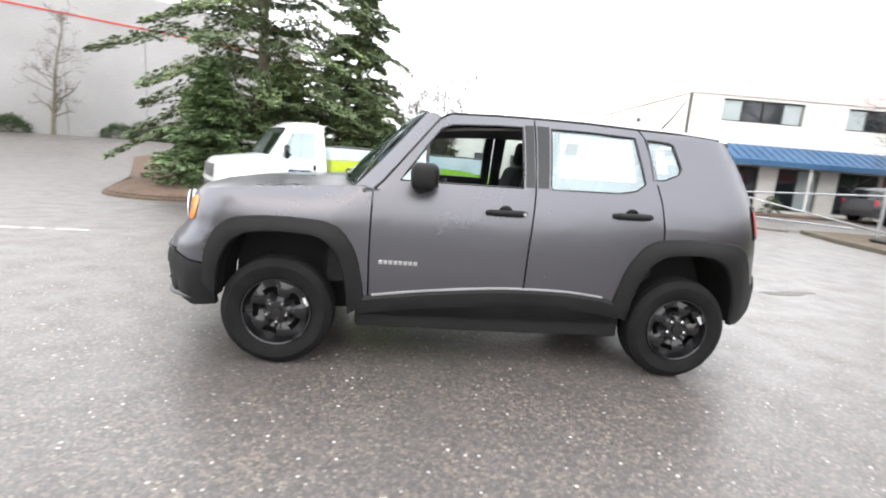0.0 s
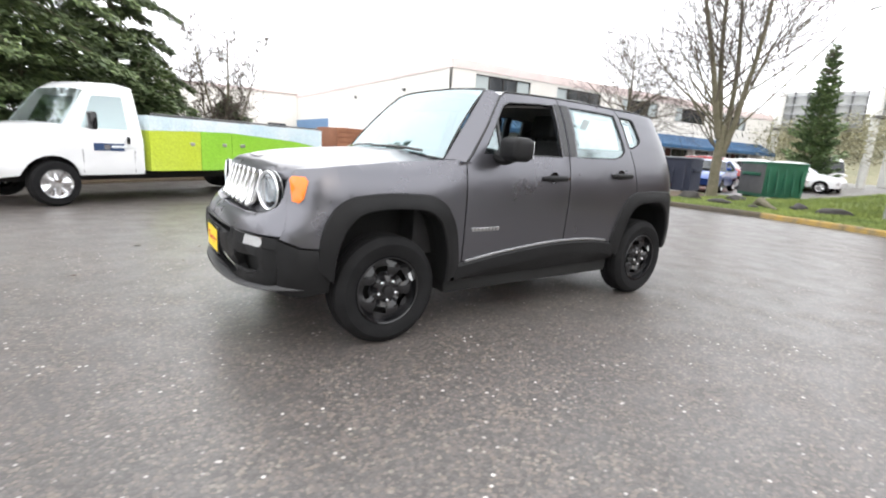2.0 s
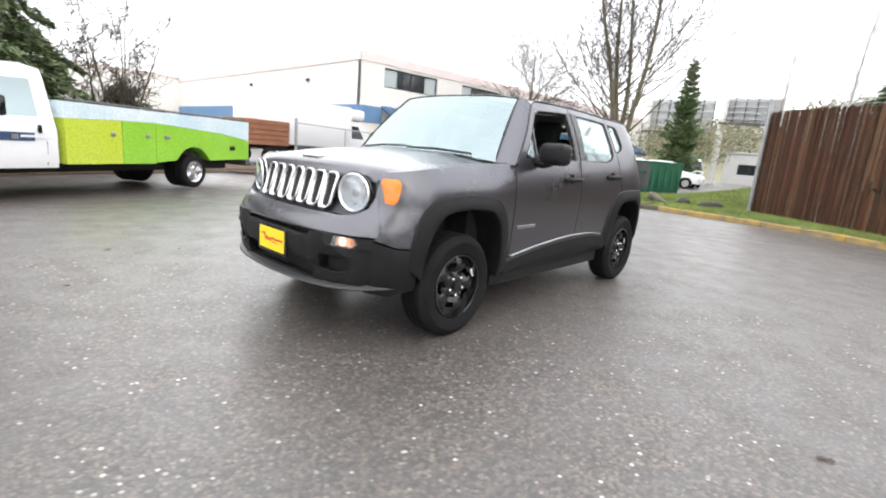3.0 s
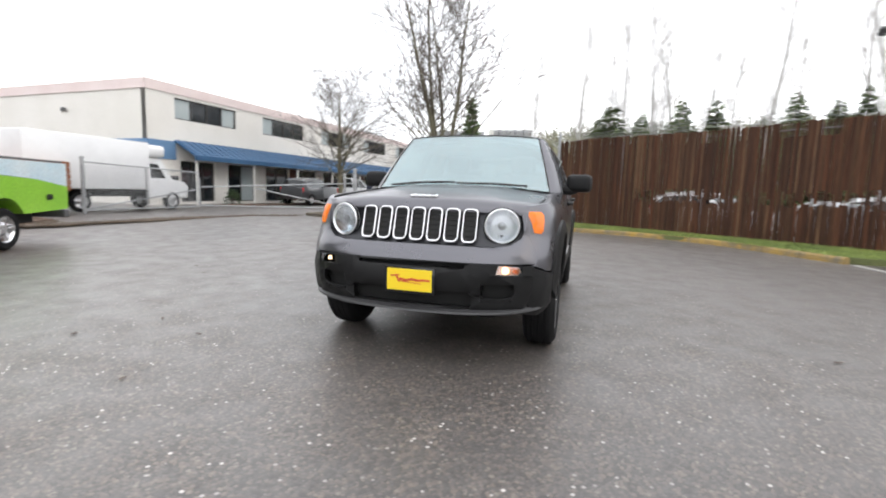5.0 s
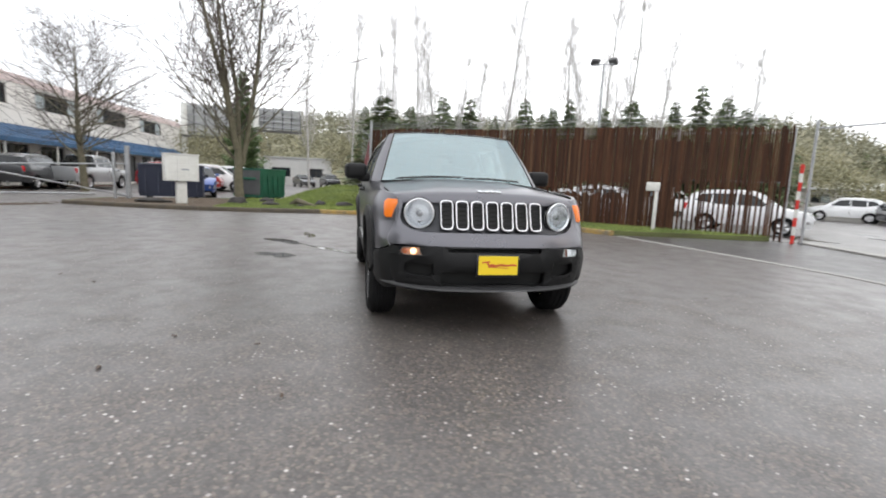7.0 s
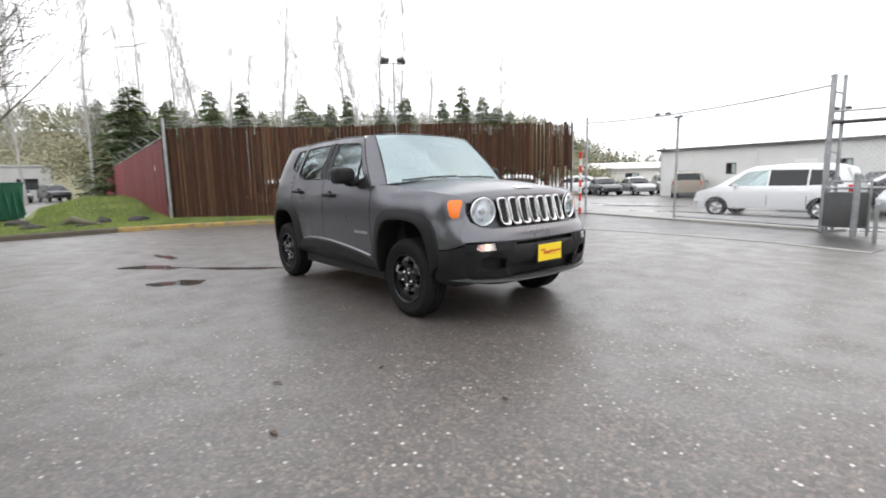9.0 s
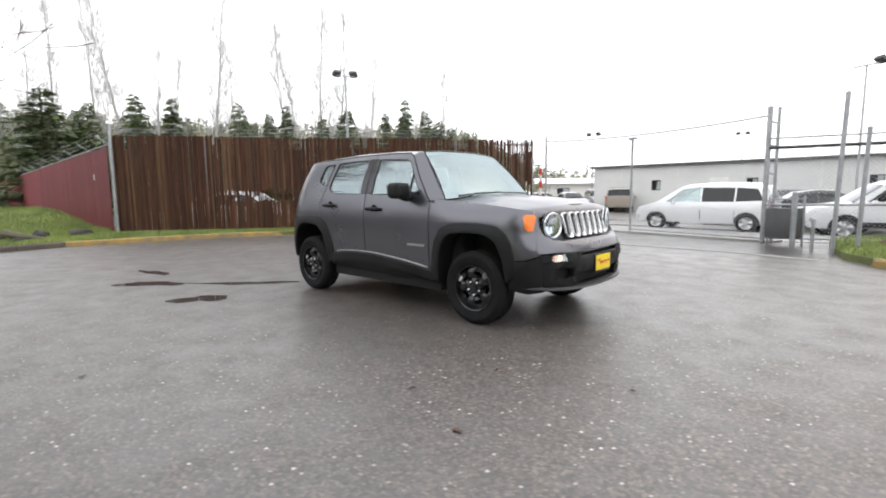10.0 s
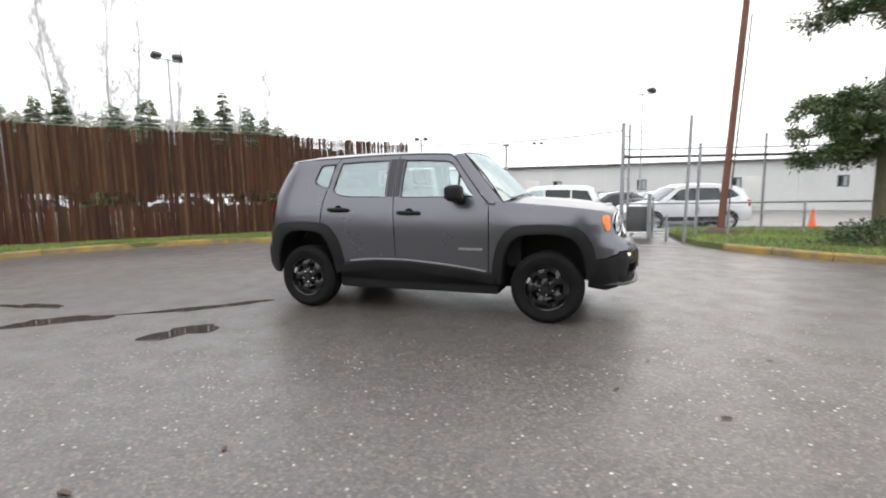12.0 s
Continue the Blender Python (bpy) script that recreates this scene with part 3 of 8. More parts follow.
# planted bed with a mound of bark
bm = bmesh.new()
outline = [Vector((*p, 0)) for p in smooth_line(KERB_N, 4)] + [Vector((5.0, 16.0, 0)), Vector((0, 21, 0)), Vector((-8, 24, 0))]
outline = [p + (Vector((-3.5, 13.5, 0)) - p).normalized() * 0.12 for p in outline]
rings = []
for t, z in ((0.0, -0.03), (0.0, 0.10), (0.12, 0.22), (0.3, 0.42), (0.6, 0.5), (0.92, 0.52)):
    rings.append([bm.verts.new(p.lerp(Vector((-3.8, 13.5, 0)), t) + Vector((0, 0, z + dip(p.x, p.y) + (0.13 * noise.noise(p * 1.1) + 0.05 * noise.noise(p * 3.7) if z > 0.15 else 0)))) for p in outline])
for a, b in zip(rings, rings[1:]):
    for k in range(len(a)):
        bm.faces.new((a[k], a[(k + 1) % len(a)], b[(k + 1) % len(a)], b[k]))
bm.faces.new(rings[-1])
solid("bark_bed", bm, M_MULCH, "planted bed mounded with reddish bark mulch", "flower bed")
# loose bark chips and blades
def scatter(name, label, category, mat, count, inside, place, shape, parent=None):
    bm = bmesh.new()
    made = 0
    while made < count:
        p = place()
        if not inside(p):
            continue
        shape(bm, p)
        made += 1
    me = bpy.data.meshes.new(name)
    bm.to_mesh(me)
    bm.free()
    me.materials.append(mat)
    return tagged(new(name, me), label, category, "", "stuff")


def in_poly(p, poly):
    hit = False
    for i in range(len(poly)):
        (x0, y0), (x1, y1) = poly[i], poly[i - 1]
        if (y0 > p[1]) != (y1 > p[1]) and p[0] < (x1 - x0) * (p[1] - y0) / (y1 - y0) + x0:
            hit = not hit
    return hit


def blade(bm, p, h=0.055, z=0.112):
    a = random.uniform(0, math.tau)
    hh = h * random.uniform(0.5, 1.5)
    d = Vector((math.cos(a), math.sin(a), 0)) * 0.009
    lean = Vector((random.uniform(-0.6, 0.6), random.uniform(-0.6, 0.6), 0)) * hh
    c = Vector((p[0], p[1], z))
    v = [bm.verts.new(c - d), bm.verts.new(c + d), bm.verts.new(c + lean + Vector((0, 0, hh)))]
    bm.faces.new(v)


scatter("grass_east", "short bright green winter grass", "grass", M_BLADE, 60000, lambda p: in_poly(p, GRASS_E), lambda: (random.uniform(4.8, 16.5) if random.random() < 0.85 else random.uniform(16, 24), random.uniform(-10.5, 5.0)), blade)
scatter("grass_on_bank", "short green grass on the bank by the maroon fence", "grass", M_BLADE, 14000, lambda p: True, lambda: (13.6 + 15.5 * random.random() ** 1.6, random.uniform(-0.2, 3.6)), lambda bm, p: blade(bm, p, 0.12, bank_z(*p)))
scatter("grass_west", "short green grass by the gate", "grass", M_BLADE, 40000, lambda p: in_poly(p, GRASS_W), lambda: (random.uniform(-13, -2.2), random.uniform(-10.5, -1.5)), blade)


def chip(bm, p):
    a = random.uniform(0, math.tau)
    u = Vector((math.cos(a), math.sin(a), random.uniform(-0.4, 0.4))) * random.uniform(0.03, 0.09)
    w = Vector((-math.sin(a), math.cos(a), 0.3)) * 0.022
    d = max(0.0, min(1.0, (Vector((p[0], p[1])) - Vector((-3.8, 13.5))).length / 7.5))
    c = Vector((p[0], p[1], 0.16 - 0.30 * d ** 3 + random.uniform(0, 0.04)))
    bm.faces.new([bm.verts.new(c + u + w), bm.verts.new(c - u + w), bm.verts.new(c - u - w), bm.verts.new(c + u - w)])


bed = [(p.x, p.y) for p in outline]
scatter("bark_chips", "loose reddish bark chips", "mulch", M_MULCH, 5000, lambda p: in_poly(p, bed), lambda: (random.uniform(-9, 4), random.uniform(7, 16)), chip)

# darker apron in front of the yard gate, with concrete strips
APRON = [(5.4, -5.75), (2.5, -6.15), (0.2, -6.35), (-2.0, -6.2), (-3.3, -5.75), (-3.35, -6.6), (-2.2, -8.5), (1.3, -9.8), (4.5, -10.3), (4.85, -9.8)]
solid("gate_apron", flat_patch(APRON, -0.02, 0.006, 0.02), M_APRON, "newer dark asphalt apron before the yard gate", "pavement")
bm = bmesh.new()
add_prism(bm, [(p[0], p[1] + 0.09) for p in APRON[:5]] + [(p[0], p[1] - 0.05) for p in APRON[:5]][::-1], -0.02, 0.013)
solid("gutter_strip", bm, M_CONCRETE, "narrow pale concrete strip in the asphalt", "pavement")
bm = bmesh.new()
add_prism(bm, [(-2.3, -8.45), (4.5, -10.25), (4.4, -10.6), (-2.45, -8.8)], -0.02, 0.05)
solid("gate_sill", bm, M_CONCRETE, "raised concrete sill under the sliding gate", "pavement")
LOT = [(-2.4, -8.85), (4.4, -10.65), (13.6, -0.4), (60, -2), (70, -60), (-60, -60), (-40, -12.5), (-13, -12.2)]
solid("lot_surface", panel([LOT], lambda x, y: (x, y, dip(x, y) + 0.012), lambda c: (0, 0, -0.03), 1.6, 0.0), M_LOT, "wet asphalt of the vehicle lot behind the fence", "pavement")


# puddles
def puddle(cx, cy, rx, ry, turn, seed, z=0.004):
    rnd = random.Random(seed)
    bm = bmesh.new()
    pts = []
    ph = [rnd.uniform(0, math.tau) for _ in range(4)]
    for k in range(48):
        a = math.tau * k / 48
        r = 1 + 0.28 * math.sin(2 * a + ph[0]) + 0.16 * math.sin(3 * a + ph[1]) + 0.1 * math.sin(5 * a + ph[2]) + 0.06 * math.sin(9 * a + ph[3])
        x, y = rx * r * math.cos(a), ry * r * math.sin(a)
        pts.append((cx + x * math.cos(turn) - y * math.sin(turn), cy + x * math.sin(turn) + y * math.cos(turn)))
    add_prism(bm, pts, z - 0.014, z)
    return bm


for cx, cy, rx, ry, turn, seed in ((3.4, 2.1, 0.36, 0.19, 0.59, 1), (4.4, 1.73, 0.4, 0.09, 0.1, 2), (2.35, 1.2, 0.48, 0.11, 0.77, 3), (1.83, 2.03, 0.25, 0.2, 1.0, 4), (2.92, 1.68, 0.26, 0.02, 0.66, 9)):
    solid("puddle", puddle(cx, cy, rx, ry, turn, seed), M_WATER, "shallow rain puddle mirroring the fence", "puddle")
for cx, cy, rx, ry, turn, seed in ((4.6, -16.5, 1.6, 0.3, 0.2, 5), (7.5, -20, 2.2, 0.35, 0.1, 6), (1.5, -19, 1.3, 0.25, 0.0, 7), (9, -15, 1.2, 0.2, 0.3, 8)):
    solid("puddle", puddle(cx, cy, rx, ry, turn, seed, dip(cx, cy) + 0.022), M_WATER, "shallow rain puddle in the vehicle lot", "puddle")
# faded white paint dashes on the road
bm = bmesh.new()
for k, (x, y) in enumerate(((-5.75, 3.1), (-5.45, 3.14), (-5.1, 3.18), (-4.9, 3.2))):
    add_box(bm, (x, y, 0.001), (0.16 if k % 2 else 0.24, 0.05, 0.006), pose(0, 0, 0, 0, 0, 6))
solid("road_marking", bm, M_ENAMEL, "worn white paint dash on the asphalt", "marking")


# wet leaves lying on the asphalt
def fallen_leaf(x, y, size, seed):
    rnd = random.Random(seed)
    bm = bmesh.new()
    ring = []
    for k in range(9):
        a = math.tau * k / 9
        r = size * (0.75 + 0.35 * math.cos(2 * a) + rnd.uniform(-0.15, 0.15))
        ring.append((r * math.cos(a), 0.7 * r * math.sin(a)))
    for z in (0.0, 0.003):
        vs = [bm.verts.new((u, v, z + 0.004 + 0.35 * abs(v) * rnd.uniform(0.6, 1.1))) for u, v in ring]
        mid = bm.verts.new((0, 0, z + 0.003))
        for k in range(9):
            bm.faces.new((mid, vs[k], vs[(k + 1) % 9]) if z else (mid, vs[(k + 1) % 9], vs[k]))
    ob = part("fallen_leaf", bm, M_LEAF, None, "", 60, False)
    ob.matrix_basis = pose(x, y, 0.001, 0, 0, rnd.uniform(0, 360))
    tagged(ob, "wet dark brown fallen leaf on the asphalt", "leaf", "leaves lying on the yard")


for k, (x, y, size) in enumerate(((-1.0, -2.8, 0.034), (-2.43, 2.45, 0.03), (-1.88, 2.23, 0.026), (-2.1, 1.65, 0.022), (0.3, 4.0, 0.04), (-2.91, 1.4, 0.022), (-0.08, 3.52, 0.022))):
    fallen_leaf(x, y, size, 300 + k)
# soil and leaves washed along the mouth of the driveway, bark before the office
solid("washed_soil", flat_patch([(3.0, 11.5), (5.6, 11.2), (8.0, 11.1), (10.0, 10.8), (11.4, 9.6), (11.5, 10.1), (10.3, 11.35), (8.0, 11.75), (5.6, 12.0), (3.0, 12.1)], -0.02, 0.012, 0.14), M_LITTER, "strip of washed brown soil and leaves across the driveway", "soil")


def drift_leaf(bm, p):
    a, r = random.uniform(0, math.tau), random.uniform(0.02, 0.05)
    u, w = Vector((math.cos(a), math.sin(a), random.uniform(-0.3, 0.3))) * r, Vector((-math.sin(a), math.cos(a), random.uniform(-0.2, 0.2))) * r * 0.6
    c = Vector((p[0], p[1], 0.02 + random.uniform(0, 0.03)))
    bm.faces.new([bm.verts.new(c + u), bm.verts.new(c + w), bm.verts.new(c - u), bm.verts.new(c - w)])


def drift_place():
    x = random.uniform(2.0, 12.0)
    return (x, float(np.interp(x, (3, 5.6, 8, 10, 11.5), (11.8, 11.6, 11.4, 11.05, 9.9))) + random.gauss(0, 0.3))


scatter("leaf_drift", "brown leaves drifted across the driveway mouth", "leaves", M_LEAF, 1500, lambda p: True, drift_place, drift_leaf)
solid("office_bed", flat_patch([(16.0, 16.9), (31.0, 16.0), (31.0, 17.2), (16.0, 18.2)], -0.02, 0.07, 0.1), M_MULCH, "narrow bark-covered bed along the office front", "flower bed")


# ---- the grey SUV: its nose towards -x, its left side towards -y ----
SIDE_W = [(0.24, 0.78), (0.32, 0.835), (0.42, 0.862), (0.60, 0.878), (0.80, 0.886), (0.90, 0.884), (0.97, 0.878), (1.05, 0.864), (1.12, 0.847), (1.18, 0.828), (1.35, 0.772), (1.50, 0.705), (1.58, 0.662), (1.66, 0.59)]
FENDER_W = [(0.24, 0.78), (0.32, 0.835), (0.42, 0.862), (0.60, 0.878), (0.80, 0.886), (0.92, 0.882), (0.99, 0.866), (1.05, 0.835), (1.09, 0.795), (1.12, 0.75), (1.15, 0.70)]
NOSE_X = [(0.24, 1.93), (0.32, 2.02), (0.40, 2.055), (0.52, 2.075), (0.62, 2.078), (0.69, 2.066), (0.735, 2.042), (0.77, 2.012), (0.80, 1.985), (0.84, 1.962), (1.0, 1.922), (1.06, 1.885), (1.14, 1.8)]
TAIL_X = [(0.3, 1.98), (0.45, 2.06), (0.62, 2.06), (0.72, 2.02), (1.0, 1.99), (1.2, 1.94), (1.4, 1.83), (1.62, 1.68)]


def half_width(x, z):
    k = smoothstep(-1.15, -0.74, x)
    return k * tab(SIDE_W, z) + (1 - k) * tab(FENDER_W, z)


def nose_power(z):
    return 3.25 - 0.2 * smoothstep(0.62, 0.9, z)


def side_y(x, z):
    w = half_width(x, z)
    if x < -1.45:
        a, n = tab(NOSE_X, z) - 1.45, nose_power(z)
        u = min(0.999, (-1.45 - x) / a)
        return w * (1 - u ** n) ** (1 / n)
    if x > 1.35:
        a, n = tab(TAIL_X, z) - 1.35, 2.9
        u = min(0.999, (x - 1.35) / a)
        return w * (1 - u ** n) ** (1 / n)
    return w


def nose_x(y, z):
    a, n, w = tab(NOSE_X, z) - 1.45, nose_power(z), tab(FENDER_W, z)
    return -(1.45 + a * (1 - min(0.999, abs(y) / w) ** n) ** (1 / n))


def tail_x(y, z):
    a, n, w = tab(TAIL_X, z) - 1.35, 2.9, tab(SIDE_W, z)
    return 1.35 + a * (1 - min(0.999, abs(y) / w) ** n) ** (1 / n)


ROOF_Z = [(-0.45, 1.622), (-0.2, 1.655), (0.2, 1.682), (0.8, 1.69), (1.3, 1.672), (1.72, 1.635)]
HOOD_Z = [(-1.93, 1.035), (-1.86, 1.062), (-1.7, 1.092), (-1.4, 1.125), (-0.9, 1.16)]


def roof_z(x, y):
    return tab(ROOF_Z, x) - 0.085 * (abs(y) / 0.63) ** 2.8


def hood_z(x, y):
    dome = 0.014 * (1 - smoothstep(0.40, 0.50, abs(y))) * smoothstep(-1.9, -1.5, x)
    return tab(HOOD_Z, x) - 0.05 * (abs(y) / 0.74) ** 3 + dome


FRONT_FLARE_OUT = [(-0.765, 0.40), (-0.79, 0.60), (-0.84, 0.76), (-0.92, 0.865), (-1.05, 0.912), (-1.30, 0.92), (-1.50, 0.905), (-1.61, 0.855), (-1.68, 0.76), (-1.715, 0.62), (-1.72, 0.50)]
FRONT_FLARE_IN = [(-0.865, 0.34), (-0.885, 0.55), (-0.93, 0.70), (-1.00, 0.785), (-1.10, 0.822), (-1.30, 0.83), (-1.46, 0.81), (-1.55, 0.745), (-1.61, 0.62), (-1.635, 0.42)]
REAR_FLARE_OUT = [(0.805, 0.44), (0.84, 0.62), (0.90, 0.78), (0.99, 0.885), (1.12, 0.928), (1.35, 0.935), (1.56, 0.928), (1.67, 0.885), (1.745, 0.78), (1.79, 0.62), (1.80, 0.42)]
REAR_FLARE_IN = [(0.915, 0.38), (0.945, 0.57), (0.995, 0.71), (1.07, 0.795), (1.18, 0.83), (1.38, 0.835), (1.50, 0.79), (1.575, 0.70), (1.625, 0.55), (1.64, 0.40)]


def between(a, b, t):
    a, b = smooth_line(a, 3), smooth_line(b, 3)
    n = 24
    pick = lambda ln, k: ln[min(len(ln) - 1, round(k * (len(ln) - 1) / n))]
    return [tuple(pick(a, k).lerp(pick(b, k), t)) for k in range(n + 1)]


suv = thing("grey_suv", "wet dark grey compact SUV with black arches, driver window open", "car")


def suv_side(name, loops, mat, s, out=0.0, thick=0.035, label="", step=0.07, roll=0.03, parent=None, strips=False):
    return part(name, panel(loops, lambda x, z: (x, s * (side_y(x, z) + out), z), lambda c: (0, -s * thick, 0), step, roll, strips), mat, parent or suv, label)


def suv_front(name, loops, mat, out=0.0, thick=0.035, label="", step=0.06, roll=0.12, parent=None):
    return part(name, panel(loops, lambda y, z: (nose_x(y, z) - out, y, z), lambda c: (thick, 0, 0), step, roll), mat, parent or suv, label)


def suv_rear(name, loops, mat, out=0.0, thick=0.035, label="", step=0.08, parent=None):
    return part(name, panel(loops, lambda y, z: (tail_x(y, z) + out, y, z), lambda c: (-thick, 0, 0), step), mat, parent or suv, label)


front_mid = between(FRONT_FLARE_OUT, FRONT_FLARE_IN, 0.45)
rear_mid = between(REAR_FLARE_OUT, REAR_FLARE_IN, 0.45)
WIN_FRONT = [(-0.585, 1.178), (-0.40, 1.44), (-0.345, 1.508), (-0.28, 1.535), (0.0, 1.553), (0.165, 1.557), (0.172, 1.182)]
WIN_REAR = [(0.345, 1.186), (0.35, 1.560), (0.60, 1.560), (0.905, 1.548), (0.962, 1.262), (0.90, 1.215), (0.80, 1.194)]
WIN_QUARTER = [(1.012, 1.29), (0.985, 1.542), (1.13, 1.535), (1.165, 1.52), (1.205, 1.37), (1.18, 1.335), (1.09, 1.295)]
DOOR_FRONT = [(-0.737, 0.44), (-0.742, 0.75), (-0.737, 1.10), (-0.68, 1.165), (-0.36, 1.56), (-0.29, 1.598), (0.0, 1.61), (0.238, 1.614), (0.245, 1.17), (0.222, 0.80), (0.216, 0.44)]
DOOR_REAR = [(0.226, 0.44), (0.232, 0.80), (0.255, 1.17), (0.248, 1.614), (0.60, 1.612), (0.93, 1.60), (0.965, 1.55), (1.035, 1.26), (1.065, 1.15), (1.085, 1.0), (1.09, 0.89), (0.96, 0.80), (0.885, 0.64), (0.86, 0.44)]
for s in (-1, 1):
    fender = [(-0.748, 0.44), (-0.752, 0.75), (-0.748, 1.10), (-0.80, 1.128), (-1.2, 1.10), (-1.6, 1.062), (-1.78, 1.035), (-1.825, 0.99), (-1.845, 0.86), (-1.87, 0.72), (-1.90, 0.665), (-1.80, 0.625), (-1.68, 0.615)]
    arch = [p for p in front_mid if p[1] > 0.46 and not (p[0] < -1.4 and p[1] < 0.62)]
    fender = fender + arch[::-1]
    suv_side("front_fender", [fender], M_PAINT, s, step=0.05)
    fd = suv_side("front_door", [DOOR_FRONT, WIN_FRONT], M_PAINT, s)
    rd = suv_side("rear_door", [DOOR_REAR, WIN_REAR], M_PAINT, s)
    quarter = [(1.10, 0.89), (1.096, 1.0), (1.075, 1.15), (1.046, 1.26), (0.976, 1.55), (0.945, 1.60), (1.3, 1.592), (1.55, 1.572), (1.64, 1.44), (1.74, 1.22), (1.80, 1.0), (1.84, 0.84), (1.85, 0.66), (1.80, 0.64)]
    qa = [p for p in rear_mid if p[0] > 1.11 and p[1] > 0.62]
    quarter = quarter + qa[::-1]
    suv_side("quarter_panel", [quarter, WIN_QUARTER], M_PAINT, s, strips=True)
    # panes
    if s > 0:
        suv_side("window_glass", [WIN_FRONT], M_GLASS, s, -0.012, 0.004, "lightly tinted raised window", 0.15, 0.0, fd).visible_shadow = False
    else:
        suv_side("window_glass", [[(-0.585, 1.178), (-0.43, 1.40), (-0.43, 1.18)]], M_GLASS, s, -0.012, 0.004, "small fixed corner pane", 0.15, 0.0, fd).visible_shadow = False
    suv_side("window_divider", [[(-0.437, 1.17), (-0.437, 1.40), (-0.418, 1.43), (-0.418, 1.17)]], M_BLACK, s, -0.002, 0.02, "", 0.2, 0.0, fd)
    suv_side("window_glass", [WIN_REAR], M_GLASS, s, -0.010, 0.004, "tinted rear window", 0.04, 0.0, rd).visible_shadow = False
    suv_side("quarter_glass", [WIN_QUARTER], M_GLASS, s, -0.012, 0.004, "", 0.2, 0.0).visible_shadow = False
    # rubber seals round the panes
    for loop, owner in ((WIN_FRONT, fd), (WIN_REAR, rd), (WIN_QUARTER, suv)):
        bm = bmesh.new()
        ring = []
        for i, p in enumerate(loop):
            q = loop[(i + 1) % len(loop)]
            ring += [(p[0] + (q[0] - p[0]) * k / 4, p[1] + (q[1] - p[1]) * k / 4) for k in range(4)]
        add_tube(bm, [(p[0], s * (side_y(*p) - 0.003), p[1]) for p in ring], 0.0055, 6, False, True)
        part("window_seal", bm, M_BLACK, owner)
    # the black line under the roof edge
    bm = bmesh.new()
    add_tube(bm, [(x, s * (side_y(x, z) - 0.001), z) for x, z in ((-0.735, 1.12), (-0.68, 1.172), (-0.52, 1.37), (-0.36, 1.567), (-0.29, 1.605), (0.0, 1.617), (0.3, 1.62), (0.6, 1.618), (0.93, 1.606), (1.2, 1.60), (1.5, 1.58))], 0.008, 6)
    part("roof_seal", bm, M_BLACK, suv)
    # plastic arches: broad bevelled bands that stand proud
    for nm, outer, inner in (("front_wheel_arch", FRONT_FLARE_OUT, FRONT_FLARE_IN), ("rear_wheel_arch", REAR_FLARE_OUT, REAR_FLARE_IN)):
        bm = bmesh.new()
        rows = [between(outer, inner, t) for t in (-0.02, 0.03, 0.28, 0.62, 0.93, 1.0, 1.02)]
        lift = (0.0, 0.016, 0.022, 0.034, 0.034, 0.022, -0.10)
        grid = [[bm.verts.new((p[0], s * (side_y(min(max(p[0], -1.75), 1.82), max(p[1], 0.34)) + h), p[1])) for p in row] for row, h in zip(rows, lift)]
        for a, b in zip(grid, grid[1:]):
            for k in range(len(a) - 1):
                bm.faces.new((a[k], a[k + 1], b[k + 1], b[k]))
        part(nm, bm, M_PLASTIC, suv, "black plastic wheel arch trim", 24)
        # liner of the well
        bm = bmesh.new()
        row = between(outer, inner, 0.9)
        la = [bm.verts.new((p[0], s * 0.86, p[1])) for p in row]
        lb = [bm.verts.new((p[0], s * 0.50, p[1])) for p in row]
        lc = [bm.verts.new((p[0], s * 0.48, p[1])) for p in row]
        for k in range(len(row) - 1):
            bm.faces.new((la[k], la[k + 1], lb[k + 1], lb[k]))
        bm.faces.new(lc)
        part("wheel_liner", bm, M_DARK, suv)
    # sill cladding with a ledge that slopes up towards the rear
    top = [(-0.80, 0.455), (-0.72, 0.468), (-0.4, 0.512), (0.0, 0.548), (0.22, 0.556), (0.5, 0.552), (0.74, 0.528), (0.86, 0.495)]
    bm = bmesh.new()
    rows = []
    for dz, out in ((0.0, -0.01), (0.0, 0.004), (-0.022, 0.018), (-0.075, 0.026), (-0.11, 0.024), (-0.2, -0.012), (-0.2, -0.12)):
        row = []
        for x, z in smooth_line(top, 4):
            zz = z + dz if dz > -0.19 else 0.335 + 0.02 * (x + 0.8) / 1.7
            row.append(bm.verts.new((x, s * (side_y(x, max(zz, 0.36)) + out), zz)))
        rows.append(row)
    for a, b in zip(rows, rows[1:]):
        for k in range(len(a) - 1):
            bm.faces.new((a[k], a[k + 1], b[k + 1], b[k]))
    part("sill_cladding", bm, M_PLASTIC, suv, "black plastic door sill trim", 22)
    # added silver strip imitates the sky's reflection along the cladding's ledge
    bm = bmesh.new()
    add_tube(bm, [(x, s * (side_y(x, z) + 0.008), z + 0.003) for x, z in smooth_line(top[1:7], 3)], 0.009, 6)
    part("sill_moulding", bm, M_SILVER, suv, "slim silver strip standing in for sky reflected on the sill ledge")
    # side of the lower bumper
    low = [(-1.915, 0.655), (-1.80, 0.615), (-1.655, 0.603), (-1.648, 0.36), (-1.80, 0.33), (-1.90, 0.35)]
    suv_side("bumper_side", [low], M_PLASTIC, s, 0.016, 0.06, "", 0.07, 0.22)
    back_low = [(1.76, 0.63), (1.86, 0.65), (1.86, 0.36), (1.70, 0.36), (1.70, 0.5)]
    suv_side("rear_bumper_side", [back_low], M_PLASTIC, s, 0.004, 0.05)
    # A-pillar, from the door frame to the windscreen's edge
    bm = bmesh.new()
